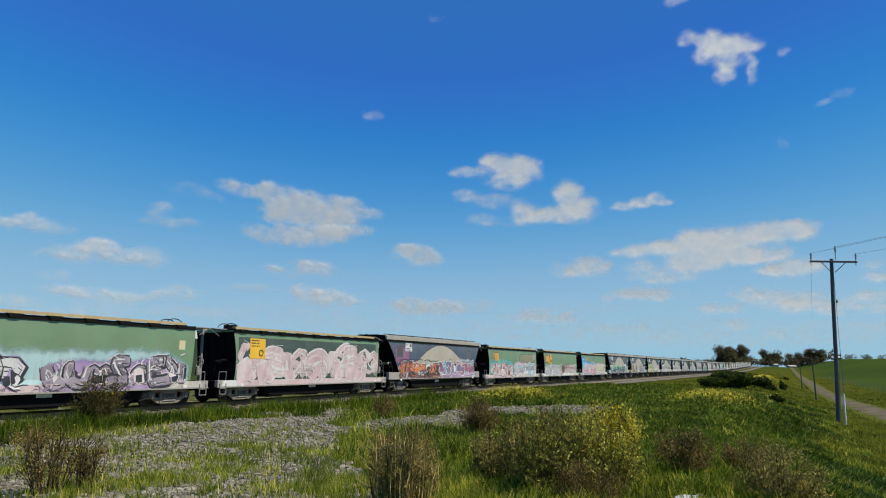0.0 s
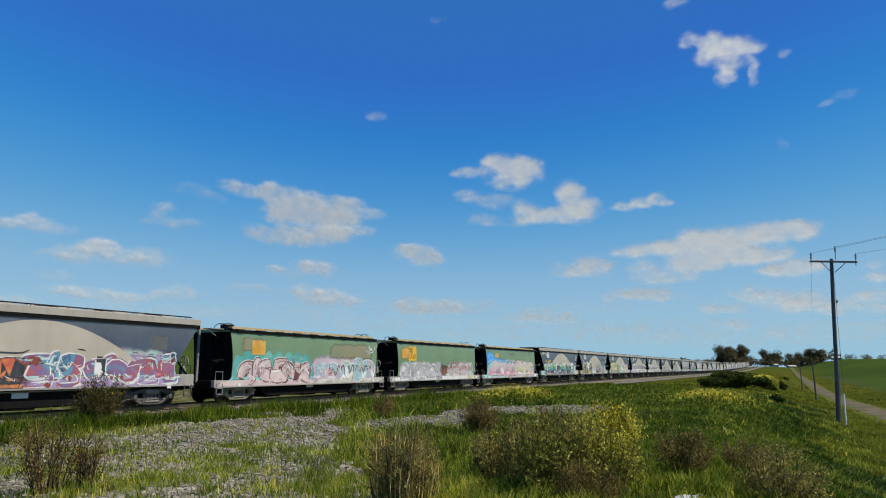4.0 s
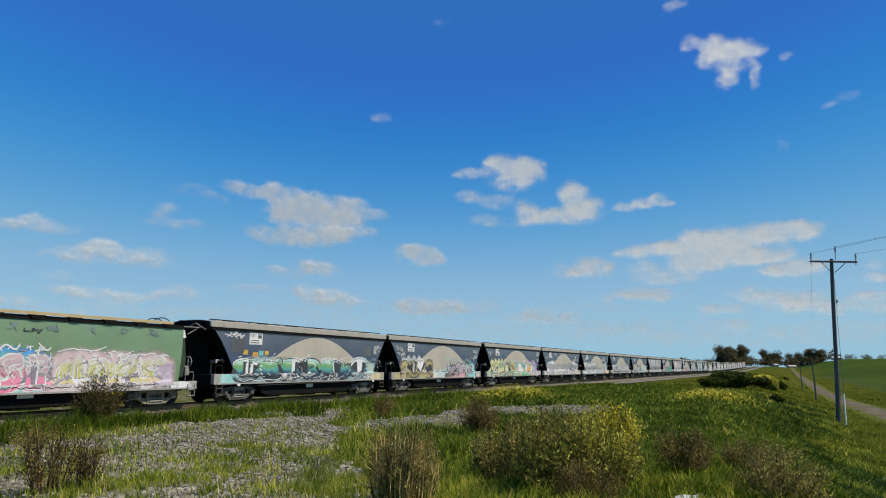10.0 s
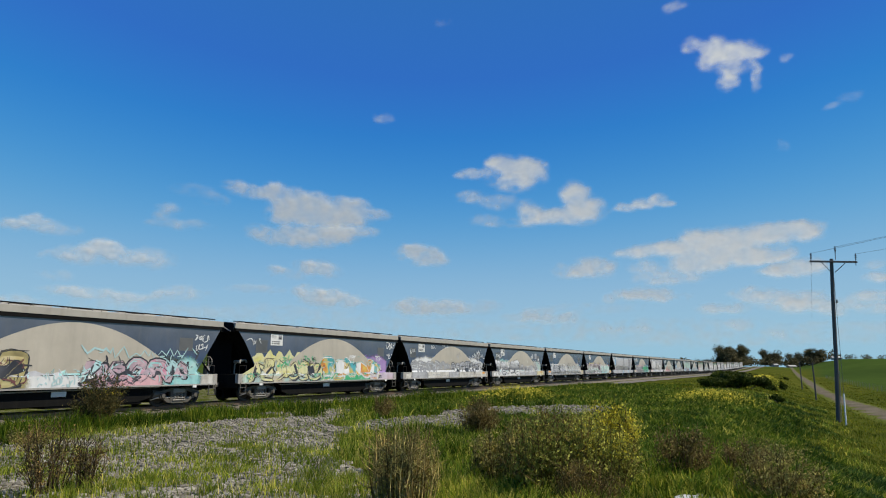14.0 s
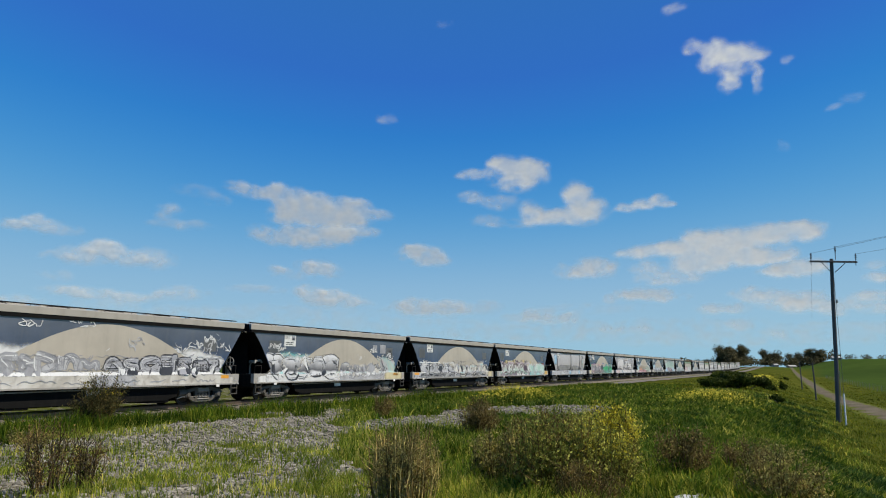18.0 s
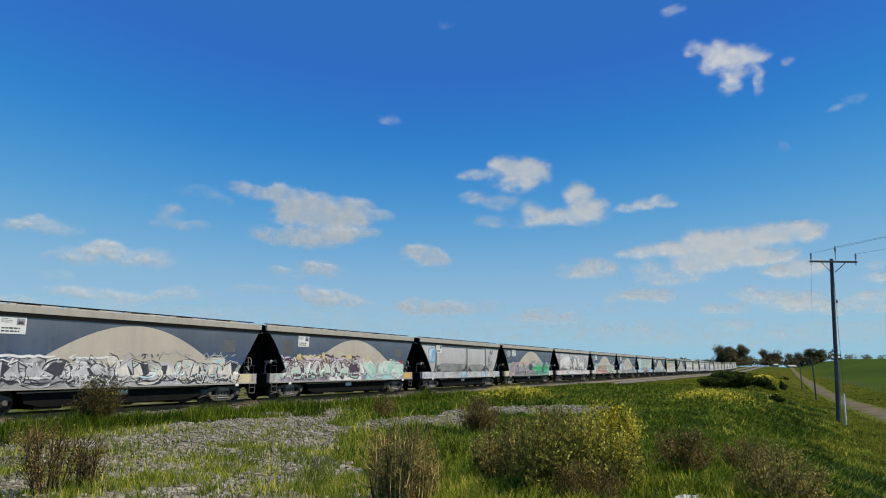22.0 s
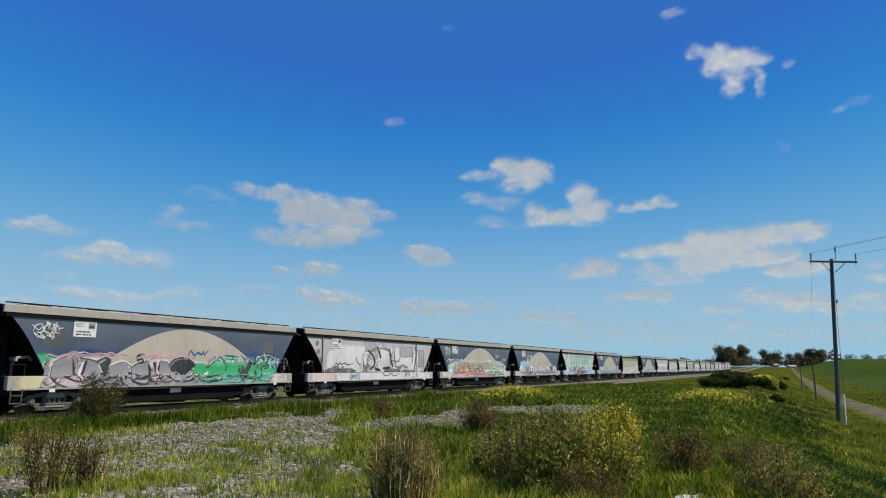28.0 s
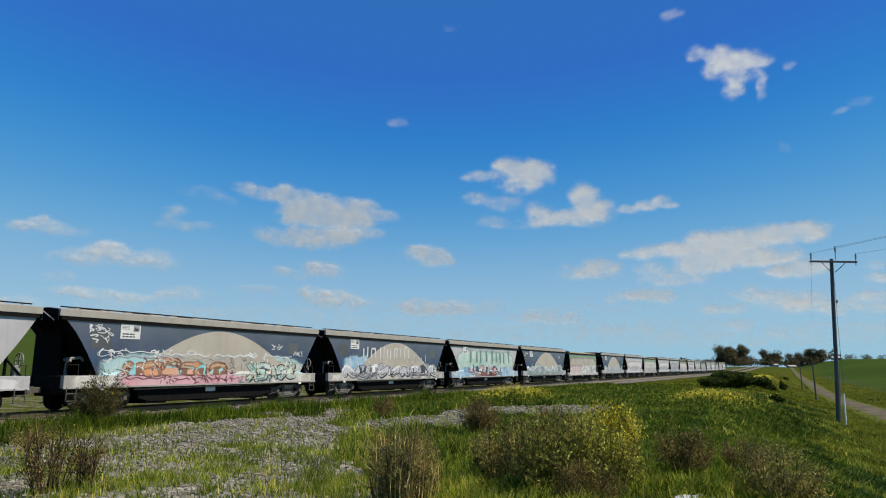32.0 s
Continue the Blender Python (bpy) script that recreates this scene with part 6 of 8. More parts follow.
w = dressed("dark", 31.33, "slate hopper wagon, beige dome, grey and bright green lettering", 15)
cloud_fill(w, "dark", 151, 1.0, 14.6, 1.3, 2.4, S_DEEPBLUE, 0.2)
cloud_fill(w, "dark", 157, 1.2, 8.6, 1.0, 2.15, S_BLUSH, 0.25, 0.0032)
sill_spray(w, "dark", 158, [(0.1, 2.0, S_CREAM), (1.2, 3.4, S_PINK), (2.6, 9.6, S_ASH), (8.8, 15.0, S_TEAL), (13.4, 15.3, S_BONE)])
piece(w, "dark", 152, 1.5, 8.3, 2.12, 6, S_SMOKE, S_DARK, S_PINKWHITE, S_BLUSH, back=S_SMOKE, fat=0.58, over=S_PINK)
cloud_fill(w, "dark", 159, 0.7, 2.0, 1.45, 2.2, S_GREEN, 0.2, 0.0034)
piece(w, "dark", 153, 8.2, 13.9, 2.22, 5, S_MINT, S_DARK, S_CYAN, S_FOAM, back=S_TEAL, fat=0.54, sharp=True)
patches(w, "dark", [(11.6, 1.85, 0.7, 0.4)], S_LEMON)
patches(w, "dark", [(12.6, 1.3, 0.7, 0.35)], S_LEMON)
outline_top(w, "dark", 155, 8.0, 14.4, 2.22, S_DEEPBLUE, 0.07, 0.22, 0.4, True)
white_tags(w, "dark", 156, [(0.75, 3.0), (1.05, 3.05), (0.9, 2.75)])
smears(w, "dark", 537, 1.4, 8.4, 1.0, 2.2, S_PINK, 40, 0.4, 0.05)
smears(w, "dark", 538, 1.4, 13.9, 1.0, 2.2, S_DARK, 40, 0.5, 0.06)
smears(w, "dark", 539, 8.2, 14.2, 1.0, 2.4, S_FOAM, 40, 0.4, 0.045)

w = dressed("silver", 33.43, "silver hopper wagon with white paint and sooty brushwork", 16)
joints(w, [1.42, 12.9])
cloud_fill(w, "silver", 166, 1.5, 14.0, 1.44, 3.5, S_CHALK, 0.1)
cloud_fill(w, "silver", 168, 5.8, 7.4, 2.7, 3.55, S_DIM, 0.2, 0.0034, hang=True)
cloud_fill(w, "silver", 169, 10.2, 12.6, 2.4, 3.3, S_DIM, 0.2, 0.0034, hang=True)
cloud_fill(w, "silver", 160, 13.0, 14.2, 1.6, 3.2, S_DIM, 0.2, 0.0036, hang=True)
sill_spray(w, "silver", 165, [(0.1, 15.3, S_CHALK), (0.1, 3.0, S_BLUSH), (4.1, 5.5, S_SKY)])
strokes(w, "silver", "dark_joint", S_DARK, 0.13, [(1.34, 3.5, 1.37, 2.4, 1.3, 1.5), (12.75, 3.4, 12.80, 2.6, 12.6, 1.6)])
strokes(w, "silver", "graffiti_outline", S_DARK, 0.16, [(6.3, 2.9, 7.0, 2.5, 7.2, 1.9, 6.6, 1.6), (7.4, 3.2, 7.9, 2.4), (9.0, 3.1, 9.2, 2.2, 9.5, 1.8), (7.2, 1.7, 7.9, 1.55), (8.2, 1.7, 9.2, 1.75)])
strokes(w, "silver", "graffiti_outline", S_SOOT, 0.10, [(6.2, 2.2, 6.6, 2.9, 7.6, 3.1, 9.0, 3.0, 9.4, 2.4), (6.0, 1.6, 6.4, 2.3), (9.6, 3.2, 9.7, 2.0, 10.2, 1.7), (10.0, 1.6, 10.8, 2.0, 11.6, 1.7), (12.2, 3.0, 12.3, 2.0)])
for k, (x0, x1, z1) in enumerate(((1.6, 5.0, 1.66), (8.4, 10.6, 1.62), (10.8, 12.8, 1.56))):
    cloud_fill(w, "silver", 480 + k, x0, x1, 1.44, z1, S_SOOT, 0.1, 0.0038 + 0.0003 * k)
strokes(w, "silver", "graffiti_tag", S_DARK, 0.045, [(2.6, 1.85, 2.8, 2.1, 3.0, 1.85, 3.2, 2.1, 3.3, 1.9, 3.7, 2.08, 3.9, 1.9, 4.6, 2.0), (8.0, 1.4, 8.6, 1.1, 9.2, 1.4, 9.6, 1.1, 10.4, 1.35)])
for k in range(3):
    strokes(w, "silver", "graffiti_spot", S_HEATHER, 0.3, [(0.75 + 0.1 * k, 3.3 - 0.5 * k, 0.95 + 0.12 * k, 3.1 - 0.5 * k)])
smears(w, "silver", 540, 5.6, 12.6, 1.45, 3.0, S_DARK, 8, 1.1, 0.06)
smears(w, "silver", 541, 1.6, 14.0, 1.45, 1.7, S_SOOT, 40, 0.8, 0.07)
smears(w, "silver", 542, 5.6, 13.6, 1.5, 3.4, S_DIM, 30, 1.1, 0.09)
smears(w, "silver", 543, 4.0, 13.0, 1.0, 1.4, S_SOOT, 40, 0.5, 0.05)

w = dressed("dark", 35.515, "slate hopper wagon, beige dome, faded orange lettering", 17)
cloud_fill(w, "dark", 171, 1.3, 14.6, 1.3, 2.35, S_CYAN, 0.2)
cloud_fill(w, "dark", 176, 8.6, 14.4, 1.3, 2.1, S_BONE, 0.2, 0.0032)
sill_spray(w, "dark", 177, [(0.1, 3.4, S_BONE), (2.6, 10.4, S_PINK), (9.8, 15.3, S_BONE)])
cloud_fill(w, "dark", 172, 2.2, 9.0, 1.0, 1.75, S_PINK, 0.1, 0.0034)
lettering(w, "dark", 173, 2.6, 8.4, 1.35, 2.05, 6, S_ORANGE, S_RUST, S_AQUA, S_CREAM, fat=0.5)
outline_top(w, "dark", 178, 1.3, 14.2, 2.32, S_WHITE, 0.06, 0.12, 0.7)
outline_top(w, "dark", 179, 1.3, 9.0, 2.16, S_MIST, 0.05, 0.12, 0.6)
for k in range(3):
    outline_top(w, "dark", 270 + k, 2.2, 9.6, 1.2 + 0.22 * k, S_WINE, 0.03, 0.1, 0.6)
lettering(w, "dark", 174, 9.8, 13.6, 1.02, 2.0, 5, S_FOAM, S_DARK, S_CREAM, None, fat=0.34, sharp=True)
white_tags(w, "dark", 175, [(0.75, 3.1), (1.1, 3.0), (1.0, 2.7), (11.6, 2.6), (13.4, 2.3)])
smears(w, "dark", 544, 2.2, 9.0, 1.0, 2.1, S_WINE, 90, 0.45, 0.035)
smears(w, "dark", 545, 1.4, 14.2, 1.3, 2.4, S_WHITE, 110, 0.45, 0.05)
smears(w, "dark", 546, 9.4, 13.8, 1.0, 2.1, S_TEALGREY, 50, 0.4, 0.04)

w = dressed("dark", 37.60, "slate hopper wagon, beige dome, tall white lettering", 18)
cloud_fill(w, "dark", 181, 1.2, 14.5, 0.97, 2.1, S_MIST, 0.35)
sill_spray(w, "dark", 184, [(0.1, 15.3, S_BONE)])
tall_bars(w, "dark", 182, 3.6, 9.8, 2.3, 3.25, S_WHITE, 0.13, 13)
tall_bars(w, "dark", 186, 9.6, 12.4, 2.0, 2.7, S_MIST, 0.11, 6)
cloud_fill(w, "dark", 187, 1.4, 4.6, 1.6, 2.5, S_SKY, 0.3, 0.0036)
piece(w, "dark", 183, 1.6, 14.0, 1.95, 9, S_SILVER, S_DARK, S_WHITE, S_GREY, fat=0.44)

w = dressed("silver", 39.70, "pale grey hopper wagon with blue and pink lettering", 19)
cloud_fill(w, "silver", 191, 0.4, 15.0, 0.97, 2.0, S_SKY, 0.3)
sill_spray(w, "silver", 195, [(0.1, 15.3, S_SKY)])
cloud_fill(w, "silver", 194, 4.6, 9.8, 0.97, 1.5, S_RED, 0.2, 0.0034)
cloud_fill(w, "silver", 196, 0.9, 14.4, 1.8, 3.45, S_FOAM, 0.1, 0.0036)
tall_bars(w, "silver", 192, 3.4, 13.6, 2.1, 3.4, S_TEALGREY, 0.34, 9)
lettering(w, "silver", 193, 3.6, 11.0, 1.05, 1.95, 7, S_HOTPINK, S_DARK, S_CYAN, None, fat=0.42)

w = dressed("dark", 41.82, "slate hopper wagon with grey-green lettering", 20)
sill_spray(w, "dark", 204, [(0.1, 15.3, S_MIST)])
piece(w, "dark", 202, 1.4, 14.0, 2.05, 9, S_SILVER, S_TEALGREY, S_WHITE, S_FOAM, back=S_TEALGREY, fat=0.42)
white_tags(w, "dark", 205, [(0.8, 3.0), (12.4, 2.8)])

w = dressed("green", 43.98, "faded tan hopper wagon with orange and white lettering", 21)
cloud_fill(w, "green", 211, 0.6, 14.40, 1.04, 3.5, S_TANFADE, 0.02)
cloud_fill(w, "green", 212, 0.6, 7.71, 0.81, 2.08, S_DUSTY, 0.2, 0.0036)
sill_spray(w, "green", 214, [(0.1, 15.3, S_BONE)])
piece(w, "green", 213, 6.8, 13.92, 2.08, 5, S_WHITE, S_GREY, S_PASTEL, None, fat=0.46)

w = dressed("dark", 46.1, "slate hopper wagon, beige dome, faint scrawls", 22)
sill_spray(w, "dark", 222, [(0.1, 15.3, S_MIST)])
piece(w, "dark", 221, 1.6, 14.0, 1.95, 8, S_PASTEL, S_GREY, S_MIST, None, fat=0.4)

far_rnd = random.Random(77)
far_fills = [S_WHITE, S_BONE, S_CHALK, S_MIST, S_SILVER, S_PINKWHITE]
for i in range(13):
    style = ("silver", "green", "silver", "silver", "green", "silver")[i % 6]
    w = dressed(style, 48.25 + 2.08 * i, "green hopper wagon with pale sprayed panels" if style == "green" else "silver hopper wagon with pale scrawls", 300 + i)
    f = far_rnd.choice(far_fills)
    cloud_fill(w, style, 301 + i, 0.6, 14.8, 0.97, far_rnd.uniform(2.9, 3.5), f, 0.15)
    lettering(w, style, 340 + i, 1.2, 14.2, 1.1, 2.2, 6, far_rnd.choice(far_fills), S_GREY, None, None, fat=0.4)


# ------------------------------------------------------------------ plants
def blades(name, places, material, label, category, tall, wide, bend=0.35, seed=1, per=1, spread=0.0, grow=0.00035):
    """One object of many bent, tapered blades: places are rows of x, y, size."""
    rs = np.random.RandomState(seed)
    p = np.repeat(np.array(places, float), per, axis=0)
    k = len(p)
    p[:, :2] += rs.normal(0, 1, (k, 2)) * spread * p[:, 2:3]
    z = np.array([ground_z(x, y) for x, y in p[:, :2]]) - 0.02
    r = np.hypot(p[:, 0], p[:, 1])
    h = rs.uniform(tall[0], tall[1], k) * p[:, 2]
    w = (rs.uniform(wide[0], wide[1], k) + grow * r) * 0.5
    a = rs.uniform(0, 2 * math.pi, k)
    face = np.stack([np.cos(a), np.sin(a)], 1) * w[:, None]
    b = rs.uniform(0, 2 * math.pi, k)
    tip = np.stack([np.cos(b), np.sin(b)], 1) * (h * bend * rs.uniform(0.2, 1.3, k))[:, None]
    v = np.zeros((k, 5, 3))
    v[:, 0, :2], v[:, 1, :2] = p[:, :2] - face, p[:, :2] + face
    v[:, 0, 2] = v[:, 1, 2] = z
    v[:, 2, :2], v[:, 3, :2] = p[:, :2] + face * 0.75 + tip * 0.35, p[:, :2] - face * 0.75 + tip * 0.35
    v[:, 2, 2] = v[:, 3, 2] = z + h * 0.6
    v[:, 4, :2], v[:, 4, 2] = p[:, :2] + tip, z + h
    me = bpy.data.meshes.new(name)
    me.vertices.add(k * 5)
    me.vertices.foreach_set("co", v.reshape(-1))
    base = (np.arange(k) * 5)[:, None]
    loops = np.concatenate([base + np.array([[0, 1, 2, 3]]), base + np.array([[3, 2, 4]])], 1).reshape(-1)
    me.loops.add(len(loops))
    me.loops.foreach_set("vertex_index", loops.astype(np.int32))
    me.polygons.add(k * 2)
    starts = np.stack([np.arange(k) * 7, np.arange(k) * 7 + 4], 1).reshape(-1)
    me.polygons.foreach_set("loop_start", starts.astype(np.int32))
    me.update(calc_edges=True)
    me.materials.append(material)
    return tagged(new(name, me), label, category, kind="stuff")


def wedge(count, near, far, rs, left=-40, right=40):
    """Random places before the camera's stand, thinning out with distance."""
    r = near * (far / near) ** rs.uniform(0, 1, count)
    a = np.radians(rs.uniform(left, right, count))
    return r * np.sin(a), r * np.cos(a)


def clumped(x, y, scale, shift):
    return 0.5 + noise.noise(Vector((x * scale, y * scale, shift)))


def grasses():
    rs = np.random.RandomState(3)
    lush, pale, leafy, lawn, fresh = [], [], [], [], []
    for x, y in zip(*wedge(210000, 6.0, 75.0, rs)):
        n, s = ns(x, y)
        if n < -22.9 or n > road_n(s) - 0.85:
            continue
        if s > 71 and -21.0 < n < -15.6:
            continue
        st = stones_at(x, y)
        c = clumped(x, y, 0.55, 5.0) * (1 - 0.5 * step(35, 55, y))
        fine = clumped(x, y, 1.7, 8.0)
        if n > 0.6 + 1.6 * (c - 0.5) - 9.0 * step(42, 54, s):
            # mown verge by the pole line
            if rs.rand() < 0.95:
                lawn.append((x, y, 0.20 + 0.14 * c))
        elif n < -16.8 + 3.2 * (c - 0.5) + 1.5 * (fine - 0.5):
            (leafy if rs.rand() < 0.22 else pale if rs.rand() < 0.05 else lush).append((x, y, 0.45 + 0.75 * c * (0.55 + 0.9 * fine)))
        elif st > 0.45:
            ring = step(9.6, 11.0, math.hypot(x, y)) * (1 - step(13.0, 15.0, math.hypot(x, y)))
            keep = 0.05 + 0.35 * step(0.55, 0.85, c) + 0.3 * step(0.6, 0.8, fine) + 0.4 * ring * step(0.42, 0.62, fine)
            if rs.rand() < keep * 0.5:
                pale.append((x, y, 0.35 + 0.45 * fine))
        else:
            side = step(-1.5, 5.5, x + 0.14 * y - 1.0 + 2.0 * (c - 0.5))
            if rs.rand() < 0.5 + 0.3 * side:
                if rs.rand() < side * (0.5 + 0.48 * step(0.3, 0.55, c)) * (0.35 + 0.65 * step(9.0, 13.0, math.hypot(x, y))):
                    leafy.append((x, y, 0.35 + 1.15 * step(0.3, 0.72, clumped(x, y, 2.6, 1.0)) * (0.55 + 0.5 * c)))
                else:
                    (fresh if rs.rand() < 0.85 - 0.75 * side * step(9.0, 14.0, math.hypot(x, y)) else lush if rs.rand() < 0.72 + 0.28 * side else pale).append((x, y, (0.40 + 0.45 * c - 0.05 * side) * (0.6 + 0.75 * step(0.3, 0.7, clumped(x, y, 2.2, 6.0)))))
    # tufts that stand among the stones: place, spread, blades
    for x, y, r, k in ((-7.0, 11.4, 0.45, 260), (-4.95, 9.5, 0.35, 220), (-9.8, 16.5, 1.0, 500), (-8.7, 18.2, 1.2, 600), (-6.6, 13.7, 0.7, 320), (-4.4, 10.2, 0.4, 200),
                       (-3.4, 11.0, 0.5, 200), (-4.6, 12.4, 0.5, 200), (-1.45, 10.2, 0.5, 260), (-2.7, 13.7, 0.5, 160), (-3.9, 14.7, 0.5, 160), (-2.4, 9.4, 0.4, 180), (-11.5, 17.0, 1.0, 500), (-9.4, 13.2, 0.7, 360), (0.35, 8.5, 0.28, 800), (0.75, 9.3, 0.35, 700), (0.2, 9.6, 0.4, 600), (-1.3, 8.5, 0.3, 300), (-1.7, 9.6, 0.4, 300), (3.0, 9.6, 0.3, 400), (4.0, 9.5, 0.3, 300), (0.95, 8.0, 0.25, 600), (1.45, 7.8, 0.25, 500)):
        for _ in range(k):
            fresh.append((x + rs.normal(0, r), y + rs.normal(0, r * 0.7), rs.uniform(0.3, 0.75)))
    blades("fresh_grass", fresh, FRESH, "fresh yellow-green grass in tufts and beds", "grass", (0.14, 0.44), (0.007, 0.014), 0.5, 14, 2, 0.06)
    blades("lush_grass", lush, LUSH, "lush bright green grass beside the track and bank", "grass", (0.22, 0.58), (0.010, 0.020), 0.45, 4, 2, 0.05)
    blades("pale_grass", pale, PALE_GRASS, "pale yellowish grass between the stones", "grass", (0.10, 0.34), (0.008, 0.015), 0.6, 5, 3, 0.07)
    blades("leafy_weeds", leafy, WEED_LEAF, "dark green leafy weeds on the bank", "weeds", (0.07, 0.22), (0.010, 0.026), 1.1, 6, 7, 0.11, 0.0016)
    for x, y in zip(*wedge(30000, 0.5, 30.0, rs, -180, 180)):
        n, s = ns(x, y)
        if (abs(math.degrees(math.atan2(x, y))) > 40 or math.hypot(x, y) < 6) and -21 < n < 3.9 and stones_at(x, y) < 0.45:
            lawn.append((x, y, 0.5 + 0.4 * clumped(x, y, 0.55, 5.0)))
    blades("short_grass", lawn, LAWN, "short olive-green grass of the mown verge", "grass", (0.22, 0.58), (0.010, 0.020), 0.5, 9, 2, 0.05)
    # broad-leaved weeds and pale tufts, each in beds of its own, mottle the bank
    broad, tuft = [], []
    for x, y in zip(*wedge(15000, 11.0, 60.0, rs, -2, 38)):
        n, s = ns(x, y)
        if n < -16.0 or n > 2.5 or stones_at(x, y) > 0.4 or x + 0.14 * y < 2.2:
            continue
        bed = clumped(x, y, 0.33, 11.0) + 0.5 * (clumped(x, y, 1.3, 12.0) - 0.5)
        if bed > 0.58:
            broad.append((x, y, 0.5 + 0.9 * (bed - 0.5) + rs.uniform(0, 0.3)))
        elif bed < 0.36 and rs.rand() < 0.6:
            tuft.append((x, y, rs.uniform(0.5, 0.9)))
    blades("broad_leaved_weeds", broad, DOCK, "dull green broad-leaved weeds on the bank", "weeds", (0.09, 0.20), (0.022, 0.045), 0.9, 16, 9, 0.12, 0.0009)
    blades("pale_tufts", tuft, FRESH, "pale green grass tufts on the bank", "grass", (0.18, 0.42), (0.008, 0.016), 0.7, 17, 6, 0.09)
    far = []
    for x, y in zip(*wedge(26000, 60.0, 260.0, rs, 0, 40)):
        n, s = ns(x, y)
        if (-13 < n < road_n(s) - 0.8 or road_n(s) + 0.85 < n < 11.5) and rs.rand() < 0.85:
            far.append((x, y, 0.6 + 0.6 * clumped(x, y, 0.12, 2.0)))
    blades("bank_grass", far, BANK, "green grass on the far bank", "grass", (0.07, 0.18), (0.03, 0.08), 0.5, 7, 2, 0.3)


def flowers(name, cx, cy, rx, ry, count, tall, seed, label, size=0.03):
    """Yellow flower heads on thin stalks, thick in the middle of the patch."""
    rnd = random.Random(seed)
    stalk_rows, verts, faces = [], [], []
    for _ in range(count):
        u, v = rnd.gauss(0, 0.5), rnd.gauss(0, 0.5)
        q = plan(*ns(cx, cy)) + ALONG * (u * ry) + ASIDE * (v * rx)
        x, y = q.x, q.y
        h = tall * rnd.uniform(0.6, 1.1) * max(0.45, 1.1 - 0.4 * (u * u + v * v))
        z = ground_z(x, y)
        stalk_rows.append((x, y, h / 0.5))
        for _ in range(3):
            px, py, pz = x + rnd.gauss(0, 0.05), y + rnd.gauss(0, 0.05), z + h - rnd.random() * 0.12
            b = len(verts)
            t = rnd.uniform(0, 6.3)
            s = size * rnd.uniform(0.6, 1.3)
            for a in (0, 1.57, 3.14, 4.71):
                verts.append((px + s * math.cos(a + t), py + s * math.sin(a + t) * 0.7, pz + s * 0.8 * math.sin(a * 1.0 + t)))
            faces.append((b, b + 1, b + 2, b + 3))
    patch = new(name, sheet(name, verts, faces, YELLOW))
    tagged(patch, label, "flowers", kind="stuff")
    blades("flower_stalks", stalk_rows, WEED_LEAF, "green stalks under yellow flowers", "weeds", (0.35, 0.52), (0.010, 0.022), 0.25, seed + 1, 2, 0.06)


def bush(x, y, wide, high, seed, leaf, label, stems=26, leaves=1700, upright=0.0, flower=0.0, size=0.022, name="weed_bush", stalk=None):
    """A weed: wiry stems from one root that fork, with small leaves along the twigs and gaps between."""
    rnd = random.Random(seed)
    z = ground_z(x, y) - 0.03
    root = thing(name, label, "bush", Matrix.Translation((x, y, z)))
    bm = bmesh.new()
    tips = []
    for i in range(stems):
        a = rnd.uniform(0, 2 * math.pi)
        out = (wide * 0.5) * math.sqrt(rnd.random()) * (1 - 0.45 * upright)
        top = high * rnd.uniform(0.42, 1.05) * (1.08 - 0.5 * (out / (wide * 0.5)) ** 2)
        foot = out * (0.25 + 0.65 * upright)
        pts = []
        wob = Vector((rnd.gauss(0, 0.05), rnd.gauss(0, 0.05), 0))
        for j in range(5):
            t = j / 4
            rr = foot + (out - foot) * t ** 1.4
            pts.append(Vector((rr * math.cos(a), rr * math.sin(a), top * t)) + wob * math.sin(t * 3) * high)
        tube(bm, pts, 0.009 * high ** 0.5, 4, 0.003)
        for j in (2, 3):
            for _ in range(2):
                d = Vector((rnd.gauss(0, 1), rnd.gauss(0, 1), rnd.uniform(0.4, 1.6))).normalized() * high * rnd.uniform(0.12, 0.3)
                tube(bm, [pts[j], pts[j] + d * 0.5 + wob * 0.3, pts[j] + d], 0.005, 3, 0.002)
                tips.append((pts[j], pts[j] + d))
        tips += [(pts[1], pts[2]), (pts[2], pts[3]), (pts[3], pts[4]), (pts[3], pts[4])]
    part("stem_clump", bm, stalk or STALK, root)

    def leaf_mesh(title, amount, material, grow, only_top):
        verts, faces = [], []
        for _ in range(amount):
            a, b = rnd.choice(tips)
            p = a.lerp(b, rnd.random()) + Vector((rnd.gauss(0, 0.035), rnd.gauss(0, 0.035), rnd.gauss(0, 0.03))) * (1 + wide * 0.3)
            if only_top and p.z < high * 0.58:
                continue
            if p.z < 0.03:
                continue
            s = size * grow * rnd.uniform(0.6, 1.5)
            u = Vector((rnd.gauss(0, 0.6), rnd.gauss(0, 0.6), rnd.gauss(0, 1.2))).normalized()
            v = u.cross(Vector((rnd.gauss(0, 1), rnd.gauss(0, 1), rnd.gauss(0, 1)))).normalized()
            k = len(verts)
            verts += [tuple(p - u * s), tuple(p + v * s * 0.5), tuple(p + u * s), tuple(p - v * s * 0.5)]
            faces.append((k, k + 1, k + 2, k + 3))
        ob = new(title, sheet(title, verts, faces, material))
        ob.parent = root

    leaf_mesh("foliage", int(leaves * 1.7), leaf, 0.72, False)
    if flower:
        leaf_mesh("blossom", int(leaves * flower * 2.2), YELLOW, 0.8, True)
    return root


